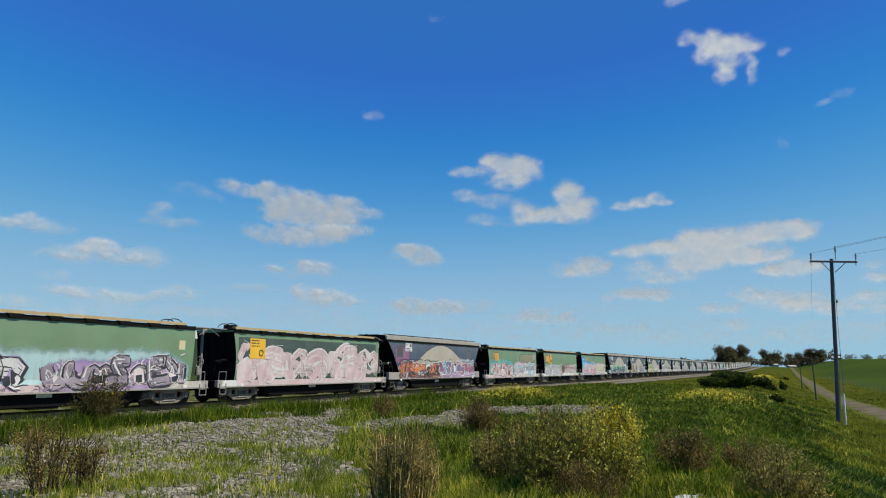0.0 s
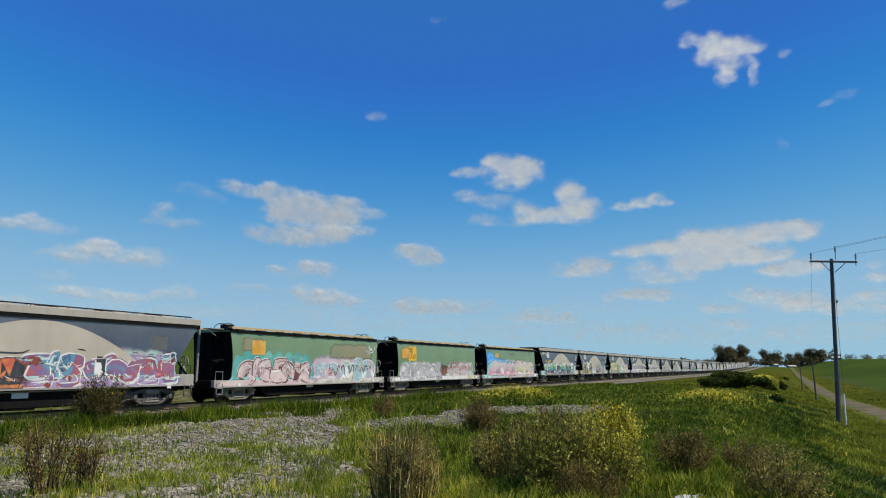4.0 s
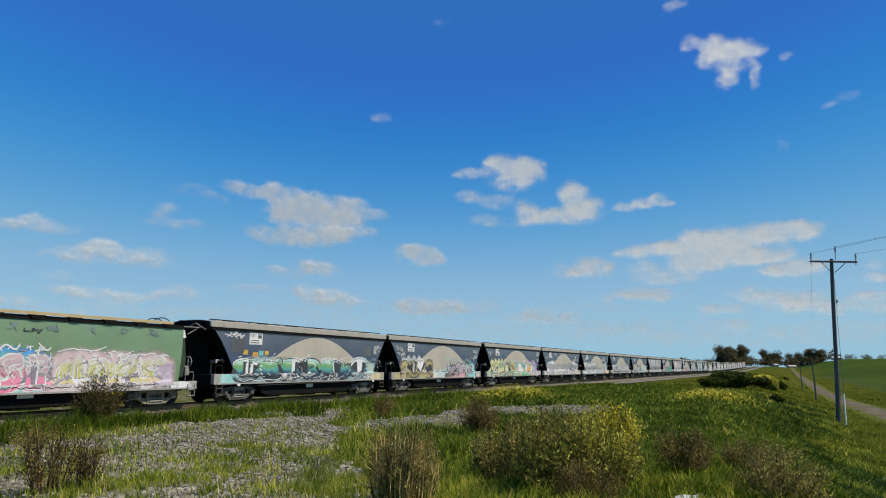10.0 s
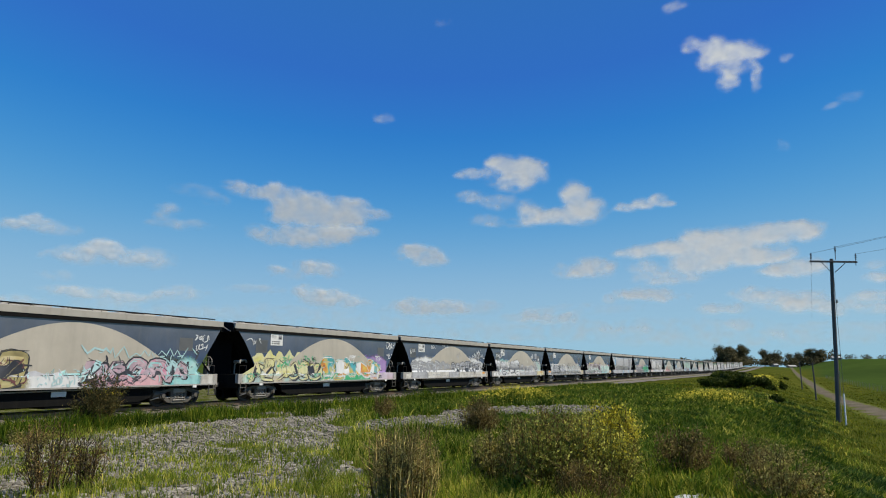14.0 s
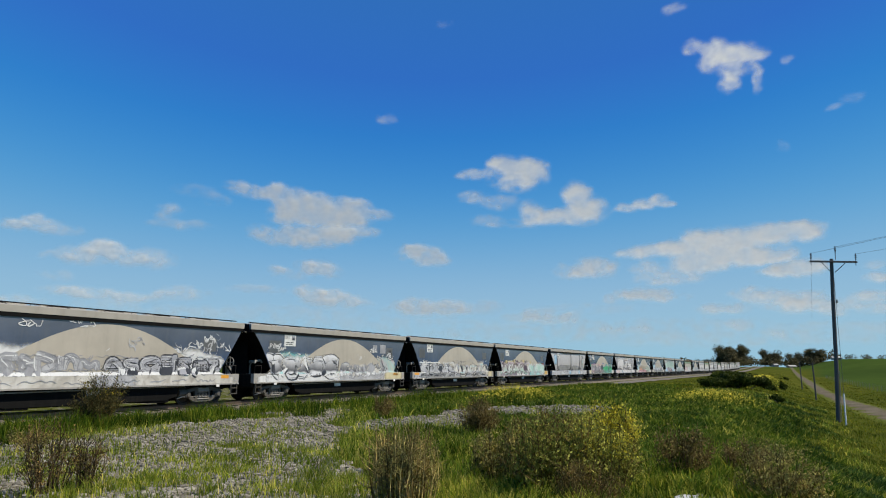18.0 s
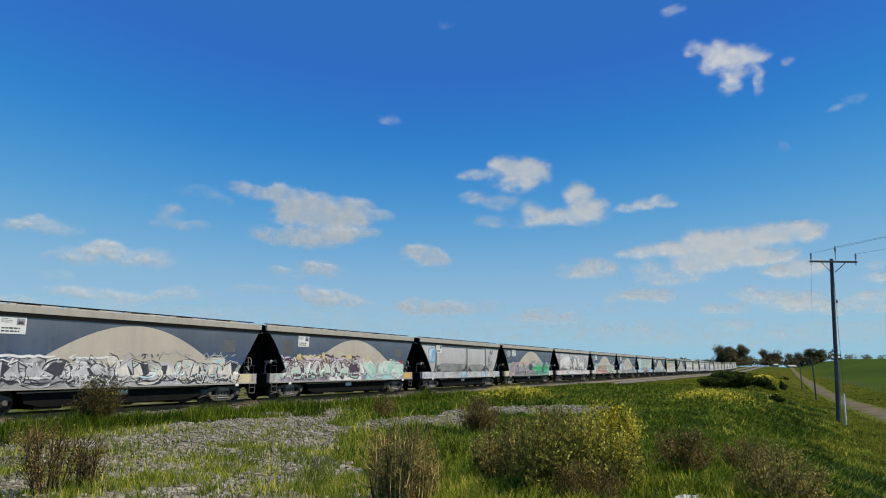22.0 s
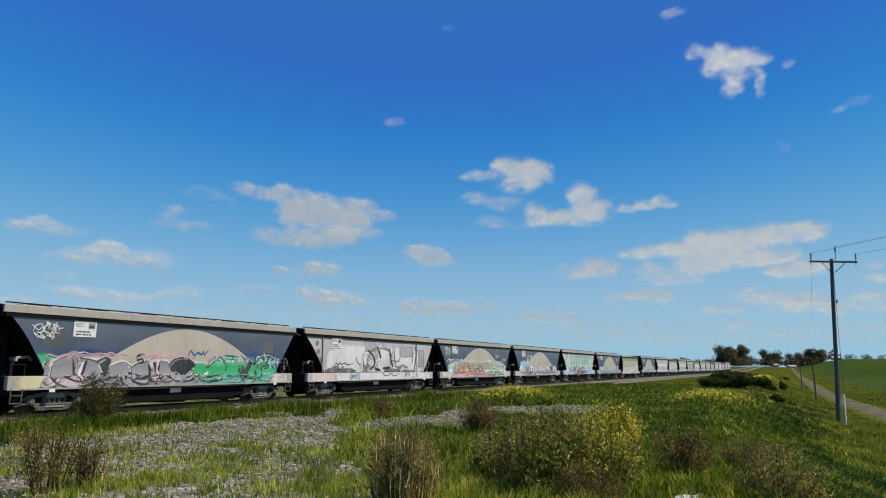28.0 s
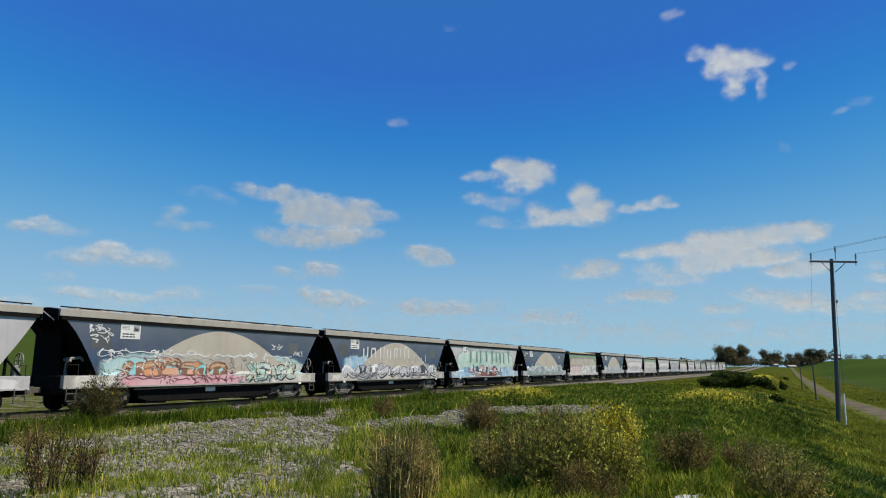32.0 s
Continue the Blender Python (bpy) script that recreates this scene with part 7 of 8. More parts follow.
def thicket(x, y, wide, high, seed, label, leaves=2600, size=0.09, name="shrub", deep=None):
    """A dense evergreen shrub: many lobes of small leaves over short limbs."""
    rnd = random.Random(seed)
    z = ground_z(x, y) - 0.05
    deep = deep or wide
    root = thing(name, label, "shrub", Matrix.Translation((x, y, z)) @ pose(0, 0, 0, 0, 0, 90 - math.degrees(THETA)))
    bm = bmesh.new()
    lobes = []
    for i in range(max(5, int(wide * 3))):
        u, v = rnd.uniform(-0.5, 0.5), rnd.uniform(-0.5, 0.5)
        top = high * rnd.uniform(0.6, 1.0) * max(0.35, 1 - 1.9 * (u * u + v * v))
        c = Vector((u * wide, v * deep, top * 0.62))
        lobes.append((c, Vector((rnd.uniform(0.5, 0.8) * min(1.2, wide * 0.3), rnd.uniform(0.5, 0.8) * min(1.2, deep * 0.3), top * 0.42))))
        tube(bm, [(c.x * 0.5, c.y * 0.5, 0), (c.x * 0.8, c.y * 0.8, c.z * 0.5), tuple(c)], 0.05, 5, 0.02)
    part("branchwork", bm, BARK, root)
    bm = bmesh.new()
    for c, r in lobes:
        made = bmesh.ops.create_icosphere(bm, subdivisions=2, radius=0.8)
        for v in made["verts"]:
            k = 1 + 0.3 * noise.noise(v.co * 3 + c)
            v.co = Vector((c.x + v.co.x * r.x * k, c.y + v.co.y * r.y * k, max(0.0, c.z + v.co.z * r.z * k)))
    part("inner_growth", bm, SHRUB, root)
    verts, faces = [], []
    for _ in range(leaves):
        c, r = rnd.choice(lobes)
        d = Vector((rnd.gauss(0, 1), rnd.gauss(0, 1), rnd.gauss(0, 1))).normalized() * rnd.uniform(0.55, 1.05)
        p = Vector((c.x + d.x * r.x, c.y + d.y * r.y, max(0.02, c.z + d.z * r.z)))
        s = size * rnd.uniform(0.6, 1.4)
        u = Vector((rnd.gauss(0, 1), rnd.gauss(0, 1), rnd.gauss(0, 1))).normalized()
        v = u.cross(Vector((rnd.gauss(0, 1), rnd.gauss(0, 1), rnd.gauss(0, 1)))).normalized()
        k = len(verts)
        verts += [tuple(p - u * s), tuple(p + v * s * 0.6), tuple(p + u * s), tuple(p - v * s * 0.6)]
        faces.append((k, k + 1, k + 2, k + 3))
    ob = new("foliage", sheet("foliage", verts, faces, SHRUB))
    ob.parent = root


def gum_tree(x, y, high, wide, seed, label, leaves=2200, trunk=0.3, flat=0.78):
    """A gum: forked trunk, spreading limbs, and separate tufts of leaves with sky between."""
    rnd = random.Random(seed)
    z = ground_z(x, y) - 0.2
    root = thing("gum_tree", label, "tree", Matrix.Translation((x, y, z)), "far trees")
    bm = bmesh.new()
    fork = high * rnd.uniform(0.14, 0.22)
    lean = Vector((rnd.gauss(0, 0.05), rnd.gauss(0, 0.05), 1))
    tube(bm, [(0, 0, 0), tuple(lean * fork * 0.5), tuple(lean * fork)], trunk * high / 15, 7, trunk * 0.7 * high / 15)
    part("trunk", bm, BARK, root)
    tufts = []
    bm = bmesh.new()
    for i in range(rnd.randint(7, 10)):
        a = i * 2.4 + rnd.uniform(-0.4, 0.4)
        out = wide * 0.5 * rnd.uniform(0.35, 1.0)
        end = Vector((out * math.cos(a), out * math.sin(a), high * rnd.uniform(0.24, 0.88) - 0.06 * high * (out / (wide * 0.5)) ** 2))
        mid = lean * fork * 1.15 + Vector((end.x * 0.45, end.y * 0.45, (end.z - fork) * 0.4))
        tube(bm, [tuple(lean * fork * 0.95), tuple(mid), tuple(end)], 0.16 * high / 15, 5, 0.04)
        tufts += [(end, wide * rnd.uniform(0.22, 0.31)), (mid.lerp(end, 0.3), wide * rnd.uniform(0.16, 0.22)), (mid.lerp(end, 0.65) + Vector((rnd.gauss(0, 1), rnd.gauss(0, 1), rnd.gauss(0, 0.5))) * wide * 0.07, wide * rnd.uniform(0.15, 0.22))]
    tufts += [(Vector((wide * 0.28 * math.cos(k * 2.1), wide * 0.28 * math.sin(k * 2.1), high * 0.2)), wide * 0.22) for k in range(3)]
    tufts += [(Vector((wide * 0.2 * math.cos(k * 1.3 + seed), wide * 0.2 * math.sin(k * 1.3 + seed), high * (0.34 + 0.07 * (k % 4)))), wide * 0.22) for k in range(5)]
    part("branchwork", bm, BARK, root)
    verts, faces = [], []
    for _ in range(int(leaves * 3.4)):
        c, r = rnd.choice(tufts)
        d = Vector((rnd.gauss(0, 1), rnd.gauss(0, 1), rnd.gauss(0, 1))).normalized() * r * rnd.uniform(0.3, 1.08)
        p = c + Vector((d.x, d.y, d.z * flat))
        s = 0.033 * high * rnd.uniform(0.5, 1.3)
        u = Vector((rnd.gauss(0, 1), rnd.gauss(0, 1), rnd.gauss(0, 1))).normalized()
        v = u.cross(Vector((rnd.gauss(0, 1), rnd.gauss(0, 1), rnd.gauss(0, 1)))).normalized()
        k = len(verts)
        verts += [tuple(p - u * s), tuple(p + v * s * 0.5), tuple(p + u * s), tuple(p - v * s * 0.5)]
        faces.append((k, k + 1, k + 2, k + 3))
    ob = new("crown", sheet("crown", verts, faces, GUM))
    ob.parent = root


def tree_belt(name, p, q, high, seed, label, deep=12, step_m=3.6):
    """A far belt of trees: uneven tufts on short trunks, joined."""
    rnd = random.Random(seed)
    p, q = Vector((*p, 0)), Vector((*q, 0))
    k = int((q - p).length / step_m)
    verts, faces = [], []
    for i in range(k):
        c = p.lerp(q, (i + rnd.random()) / k)
        x, y = c.x + rnd.uniform(-deep, deep) * 0.4, c.y + rnd.uniform(-deep, deep)
        h = high * rnd.uniform(0.55, 1.1)
        z = ground_z(x, y)
        for _ in range(45):
            d = Vector((rnd.gauss(0, 1), rnd.gauss(0, 1), rnd.gauss(0, 1))).normalized() * rnd.uniform(0.5, 1.05)
            pos = Vector((x + d.x * h * 0.55, y + d.y * h * 0.55, z + h * 0.58 + d.z * h * 0.42))
            s = h * 0.10 * rnd.uniform(0.6, 1.4)
            u = Vector((rnd.gauss(0, 1), rnd.gauss(0, 1), rnd.gauss(0, 1))).normalized()
            v = u.cross(Vector((rnd.gauss(0, 1), rnd.gauss(0, 1), rnd.gauss(0, 1)))).normalized()
            b = len(verts)
            verts += [tuple(pos - u * s), tuple(pos + v * s * 0.6), tuple(pos + u * s), tuple(pos - v * s * 0.6)]
            faces.append((b, b + 1, b + 2, b + 3))
    tagged(new(name, sheet(name, verts, faces, GUM)), label, "trees", kind="stuff")


def gravel():
    """Loose broken stones on the bare strip."""
    rs = np.random.RandomState(8)
    rnd = random.Random(8)
    ico = bmesh.new()
    bmesh.ops.create_icosphere(ico, subdivisions=1, radius=1.0)
    shape = [tuple(v.co) for v in ico.verts]
    tris = [tuple(v.index for v in f.verts) for f in ico.faces]
    ico.free()
    verts, faces = [], []
    for x, y in zip(*wedge(60000, 6.0, 34.0, rs)):
        if stones_at(x, y) + 0.5 * (clumped(x, y, 1.4, 4.0) - 0.5) < 0.5:
            continue
        z = ground_z(x, y)
        r = math.hypot(x, y)
        s = rnd.uniform(0.016, 0.048) + (0.04 * rnd.random() ** 5) + 0.0006 * r
        t = rnd.uniform(0, 6.3)
        c, w = math.cos(t), math.sin(t)
        fx, fy, fz = rnd.uniform(0.7, 1.4), rnd.uniform(0.6, 1.1), rnd.uniform(0.4, 0.8)
        b = len(verts)
        for px, py, pz in shape:
            k = s * rnd.uniform(0.75, 1.2)
            px, py, pz = px * fx * k, py * fy * k, pz * fz * k
            verts.append((x + px * c - py * w, y + px * w + py * c, z + pz + s * 0.2))
        faces += [(b + i, b + j, b + k) for i, j, k in tris]
    tagged(new("loose_stones", sheet("loose_stones", verts, faces, STONE)), "loose grey broken stones on bare ground", "gravel", kind="stuff")


gravel()
grasses()
BRUSH = "brown-green wiry weed bush in the grass"
bush(-9.95, 19.4, 1.7, 1.66, 501, GREY_LEAF, "tall grey-green weed bush beside the track grass", 60, 6000, 0.1, 0.03, 0.028)
bush(-5.5, 9.5, 1.0, 1.15, 502, STALK, "bare dark twiggy weed standing on stones", 30, 1100, 0.35, 0, 0.020, stalk=DARK_TWIG)
bush(-5.15, 9.8, 0.8, 0.98, 514, STALK, "bare dark twiggy weed standing on stones", 22, 700, 0.35, 0, 0.020, stalk=DARK_TWIG)
bush(-8.7, 14.2, 1.1, 0.6, 515, BROWN_LEAF, "low brown-green weed in pale grass", 26, 1000, 0.3, 0, 0.02)
bush(-0.50, 8.4, 1.4, 1.05, 503, BROWN_LEAF, "upright brown dry-stalked weed clump", 150, 3000, 0.88, 0, 0.018, stalk=PALE_STALK)
bush(-0.9, 11.3, 0.9, 0.72, 504, BROWN_LEAF, BRUSH, 30, 900, 0.6, 0, 0.018)
bush(-2.1, 23.6, 1.05, 0.95, 505, REDDISH_LEAF, "small reddish-brown weed bush in the track grass", 26, 1100, 0.2, 0, 0.03)
bush(0.95, 17.6, 1.3, 1.05, 506, REDDISH_LEAF, BRUSH, 60, 3600, 0.3, 0, 0.026)
bush(1.5, 9.0, 1.9, 1.2, 507, OLIVE_LEAF, "large brown-green weed bush beside yellow flowers", 95, 4600, 0.6, 0.0, 0.029)
bush(2.45, 9.7, 0.95, 1.22, 508, OLIVE_LEAF, "weed bush covered with yellow flowers", 70, 3600, 0.5, 0.9, 0.025)
bush(2.6, 15.4, 1.5, 0.95, 509, REDDISH_LEAF, BRUSH, 60, 3600, 0.3, 0.04, 0.024)
bush(3.7, 10.4, 1.1, 0.92, 510, REDDISH_LEAF, BRUSH, 60, 1700, 0.4, 0, 0.027)
bush(4.9, 11.0, 0.85, 0.72, 511, REDDISH_LEAF, "low reddish weed among leafy weeds", 60, 2600, 0.3, 0, 0.018)
bush(4.55, 9.2, 1.5, 0.82, 512, BROWN_LEAF, "low dull brown weed bush", 80, 1900, 0.35, 0, 0.025)
bush(1.6, 12.4, 1.2, 0.9, 513, REDDISH_LEAF, BRUSH, 60, 3000, 0.5, 0.03, 0.02)
bush(1.75, 8.25, 1.1, 0.62, 522, REDDISH_LEAF, "low reddish-brown dry weed before the bush", 60, 2000, 0.6, 0, 0.016)
bush(0.85, 9.9, 1.2, 0.95, 516, BROWN_LEAF, BRUSH, 60, 2300, 0.5, 0.0, 0.028)
bush(2.15, 8.9, 1.0, 0.95, 517, OLIVE_LEAF, "weed bush with scattered yellow flowers", 60, 3200, 0.4, 0.35, 0.022)
bush(2.65, 11.2, 0.9, 1.1, 518, OLIVE_LEAF, "weed bush covered with yellow flowers", 60, 3000, 0.4, 1.3, 0.022)
bush(6.3, 12.8, 0.9, 0.65, 521, BROWN_LEAF, "low brown-green weed in leafy weeds", 26, 900, 0.4, 0.0, 0.02)
flowers("yellow_flowers", 3.6, 33.0, 1.0, 4.6, 600, 0.8, 601, "bright yellow wildflowers beside the ballast", 0.016)
flowers("yellow_flowers", 14.5, 35.4, 2.2, 5.0, 600, 0.55, 603, "yellow wildflowers along the bank top", 0.016)
flowers("yellow_flowers", 50.0, 106.0, 3.0, 40.0, 900, 0.5, 605, "scattered yellow wildflowers on the far bank", 0.035)
thicket(24.5, 57.0, 3.5, 2.0, 701, "dark green evergreen thicket on the bank", 14000, 0.07, deep=3.4)
thicket(25.8, 57.4, 2.7, 1.5, 702, "spreading dark green thicket on the bank", 14000, 0.07, deep=3.6)
thicket(22.6, 45.6, 1.2, 0.7, 704, "low dark shrub on the slope", 1500, 0.09, deep=1.5)
for i, (x, y, w, h) in enumerate(((51.2, 108.0, 1.3, 1.0), (50.6, 104.6, 1.1, 0.9), (31.4, 63.7, 1.1, 1.05), (37.1, 72.9, 1.1, 1.1), (69.9, 135.6, 1.3, 0.9), (30.6, 62.6, 0.8, 0.7), (32.4, 65.4, 0.7, 0.6))):
    thicket(x, y, w, h, 710 + i, "small round dark shrub on the grassy slope", 900, 0.09)


# ------------------------------------------------------------------ poles, fence and far things
def power_pole():
    x, y = 23.6, 40.0
    z = ground_z(x, y)
    root = thing("power_pole", "weathered dark timber power pole with one crossarm", "power pole", Matrix.Translation((x, y, z - 0.2)) @ pose(0, 0, 0, 0, 3.7, 0))
    H = 10.1
    level = 0.05          # the arm sits nearly level on the leaning pole
    bm = bmesh.new()
    tube(bm, [(0, 0, 0), (0.02, 0, H * 0.4), (-0.01, 0, H * 0.75), (0, 0, H)], 0.125, 10, 0.10)
    part("pole", bm, POLE, root)
    bm = bmesh.new()
    box(bm, -1.42, 1.50, -0.20, -0.09, H - 0.25, H - 0.14, 0.01)
    for v in bm.verts:
        v.co.z += level * v.co.x
    part("crossarm", bm, POLE, root)
    for sx in (-1, 1):
        bm = bmesh.new()
        tube(bm, [(sx * 0.75, -0.15, H - 0.24), (sx * 0.12, -0.12, H - 0.85)], 0.022, 5)
        part("arm_brace", bm, POLE, root)
    spots = [(-1.36, -0.15, H - 0.14 - 1.36 * level), (1.42, -0.15, H - 0.14 + 1.42 * level), (0.24, -0.02, H - 0.02)]
    for i, (sx, sy, sz) in enumerate(spots):
        bm = bmesh.new()
        lift = 0.35 if i == 2 else 0.0
        tube(bm, [(sx, sy, sz - (0.3 if i < 2 else 0)), (sx, sy, sz + 0.12 + lift)], 0.02, 5)
        for k, r in enumerate((0.04, 0.055, 0.045, 0.055, 0.035)):
            tube(bm, [(sx, sy, sz + 0.10 + lift + 0.08 * k), (sx, sy, sz + 0.155 + lift + 0.08 * k)], r, 8)
        part("insulator", bm, PORCELAIN, root)
    bm = bmesh.new()
    tube(bm, [(-1.36, -0.15, H - 0.2), (-1.40, -0.17, H - 1.8), (-1.46, -0.2, H - 3.8)], 0.007, 4)
    part("hanging_lead", bm, WIRE, root)
    bm = bmesh.new()
    box(bm, 0.13, 0.22, -0.12, -0.02, H - 2.75, H - 2.55, 0.01)
    tube(bm, [(0.14, -0.10, 0.1), (0.14, -0.10, 3.2)], 0.016, 6)
    part("cable_guard", bm, PALE_STEEL, root)
    top = root.matrix_basis
    # the conductors run towards the stand and beyond
    for i, (sx, sy, sz) in enumerate(spots):
        a = top @ Vector((sx, sy, sz + (0.45 if i < 2 else 0.8)))
        b = Vector((a.x + (1.5, 7.5, 3.0)[i], -42.0, a.z + 2.2))
        pts = []
        for k in range(25):
            t = k / 24
            p = a.lerp(b, t)
            pts.append((p.x, p.y, p.z - 4 * 1.7 * t * (1 - t)))
        bm = bmesh.new()
        tube(bm, pts, 0.008, 4)
        tagged(new("power_line", mesh_of("power_line", bm, WIRE)), "thin grey overhead conductor from the pole", "power line", "overhead wires")
    # stay wire with its white guard
    foot = Vector((23.04, 38.3, ground_z(23.04, 38.3) - 0.1))
    head = top @ Vector((0.05, -0.1, H - 1.2))
    stay = thing("stay_wire", "stay wire with white guard tube at its foot", "stay wire", Matrix.Translation(foot))
    d = head - foot
    bm = bmesh.new()
    tube(bm, [(0, 0, 0), tuple(d)], 0.014, 4)
    part("wire", bm, WIRE, stay)
    bm = bmesh.new()
    tube(bm, [(0, 0, 0), tuple(d * 0.21)], 0.042, 8)
    part("guard", bm, WHITE, stay, "white plastic guard tube")


power_pole()


def line_post(x, y, high, label):
    root = thing("line_post", label, "pole", Matrix.Translation((x, y, ground_z(x, y) - 0.1)) @ pose(0, 0, 0, 0, -0.6, 0), "poles along the road")
    bm = bmesh.new()
    tube(bm, [(0, 0, 0), (0.02, 0, high * 0.5), (0, 0, high)], 0.085, 7, 0.065)
    part("shaft", bm, POLE, root)
    bm = bmesh.new()
    tube(bm, [(0, 0, high), (0, 0, high + 0.12)], 0.05, 6)
    part("cap", bm, PORCELAIN, root)


line_post(37.45, 66.8, 3.8, "short dark timber post beside the dirt road")
line_post(51.4, 95.0, 3.9, "short dark timber post beside the dirt road")


def field_fence():
    """Wire fence between the road and the crop."""
    root = thing("field_fence", "low wire fence with thin posts along the crop", "fence", Matrix.Translation(plan(11.6, 30, 0)))
    o = root.location
    bm = bmesh.new()
    tube(bm, [(0, 0, -0.1), (0, 0, 0.95)], 0.022, 5)
    me = mesh_of("post", bm, PALE_STEEL)
    tops = []
    for i in range(46):
        p = plan(11.6, 30 + 5.0 * i)
        z = ground_z(p.x, p.y)
        shared("post", me, root, Matrix.Translation(Vector((p.x, p.y, z)) - o))
        tops.append(Vector((p.x, p.y, z)) - o)
    for h in (0.4, 0.65, 0.9):
        bm = bmesh.new()
        tube(bm, [tuple(p + Vector((0, 0, h))) for p in tops], 0.006, 3)
        part("strand", bm, WIRE, root)


field_fence()


def rock_heap(x, y, count, seed):
    rnd = random.Random(seed)
    verts, faces = [], []
    bm = bmesh.new()
    bmesh.ops.create_icosphere(bm, subdivisions=2, radius=1.0)
    shape = [v.co.copy() for v in bm.verts]
    tris = [tuple(v.index for v in f.verts) for f in bm.faces]
    bm.free()
    for i in range(count):
        p = plan(*ns(x, y)) + ALONG * rnd.uniform(-7, 7) + ASIDE * rnd.gauss(0, 0.5)
        s = rnd.uniform(0.18, 0.42)
        k = Vector((rnd.uniform(0.8, 1.3), rnd.uniform(0.8, 1.3), rnd.uniform(0.6, 0.9)))
        vs = []
        for c in shape:
            f = 1 + 0.25 * noise.noise(c * 1.3 + Vector((i, 0, 0)))
            vs.append(tuple(Vector((c.x * k.x, c.y * k.y, c.z * k.z)) * s * f))
        me = sheet("field_stone", vs, tris, STONE)
        ob = new("field_stone", me)
        ob.location = (p.x, p.y, ground_z(p.x, p.y) + s * 0.35)
        tagged(ob, "grey field stone lying beside the dirt road", "stone", "stones by the field")


rock_heap(53.0, 66.5, 16, 31)


def scrap():
    bm = bmesh.new()
    outline = [(-0.16, -0.05), (-0.05, -0.085), (0.12, -0.06), (0.19, 0.0), (0.10, 0.05), (-0.06, 0.07), (-0.17, 0.03)]
    prism(bm, outline, 0.0, 0.035, "z")
    bmesh.ops.subdivide_edges(bm, edges=bm.edges[:], cuts=1)
    for v in bm.verts:
        v.co.z += 0.03 * noise.noise(v.co * 9)
    ob = new("scrap_of_plastic", mesh_of("scrap_of_plastic", bm, PLASTIC))
    ob.matrix_basis = pose(3.12, 8.75, ground_z(3.12, 8.75) + 0.05, 8, -6, 20)
    tagged(ob, "torn white plastic scrap lying on stones", "litter")


scrap()


def farm_shed(x, y, a, b, h, turn, label):
    root = thing("farm_shed", label, "shed", pose(x, y, ground_z(x, y), 0, 0, turn))
    bm = bmesh.new()
    box(bm, -a / 2, a / 2, -b / 2, b / 2, -0.5, h)
    part("wall", bm, SILL, root)
    bm = bmesh.new()
    prism(bm, [(-b / 2 - 0.4, h), (0, h + b * 0.22), (b / 2 + 0.4, h), (b / 2 + 0.4, h + 0.15), (0, h + b * 0.22 + 0.15), (-b / 2 - 0.4, h + 0.15)], -a / 2 - 0.3, a / 2 + 0.3, "x")
    part("roof", bm, ROOF, root)
    for k in (-0.25, 0.2):
        bm = bmesh.new()
        box(bm, a * k - 1.4, a * k + 1.4, -b / 2 - 0.06, -b / 2 + 0.02, -0.3, h * 0.75)
        part("door", bm, STEEL, root)


farm_shed(322, 610, 7, 5, 1.5, 8, "pale-roofed farm shed among far trees")
farm_shed(362, 606, 8, 5, 1.5, -12, "low pale-roofed farm shed among far trees")
farm_shed(302, 600, 5, 4, 1.4, 20, "small pale farm shed before the trees")


# far trees
gum_tree(275, 640, 20.5, 21.8, 801, "broad dark gum tree behind the train's tail", 4200)
gum_tree(294, 655, 21.5, 18.5, 802, "tall dark gum tree behind the train's tail", 3600)
gum_tree(261, 648, 7.7, 11.8, 803, "low spreading gum tree at the clump's edge", 2600)
gum_tree(304, 662, 12.9, 12.6, 804, "gum tree at the clump's edge", 2000)
gum_tree(318, 640, 17.5, 18.5, 805, "rounded dark gum tree by the sheds", 3600)
gum_tree(328, 655, 12.9, 12.6, 806, "rounded dark gum tree by the sheds", 3000)
gum_tree(343, 640, 15.5, 16.0, 807, "open-crowned gum tree by the sheds", 2400)
gum_tree(336, 630, 10.3, 13.4, 808, "low gum tree by the sheds", 2000)
gum_tree(356, 632, 18.1, 17.6, 809, "tall open-crowned gum tree by the sheds", 2800, flat=0.5)
gum_tree(347, 622, 10.8, 15.1, 810, "low gum tree by the sheds", 2000)
gum_tree(366, 640, 11.2, 12.6, 811, "low gum tree by the sheds", 1600)
tree_belt("far_trees", (270, 628), (374, 622), 9.5, 830, "low dark scrub under the gum trees", 5, 2.2)
tree_belt("far_trees", (255, 720), (470, 700), 7.5, 821, "low belt of far dark trees", 14)
tree_belt("far_trees", (265, 800), (292, 800), 12, 822, "far dark trees behind the train", 10, 1.8)
tree_belt("far_trees", (322, 905), (345, 905), 12, 828, "far dark trees behind the train", 10, 1.8)
tree_belt("far_trees", (440, 690), (640, 720), 6.0, 823, "thin far belt of trees over the crop", 8, 3.2)
tree_belt("far_trees", (-1100, 1350), (-250, 1650), 13, 824, "dark belt of trees on the far rise", 30, 11)
tree_belt("far_trees", (-760, 880), (-640, 960), 9, 825, "clump of trees on the far fields", 10, 9)
tree_belt("far_trees", (-470, 600), (-450, 640), 7, 826, "clump of trees on the far fields", 6, 8)


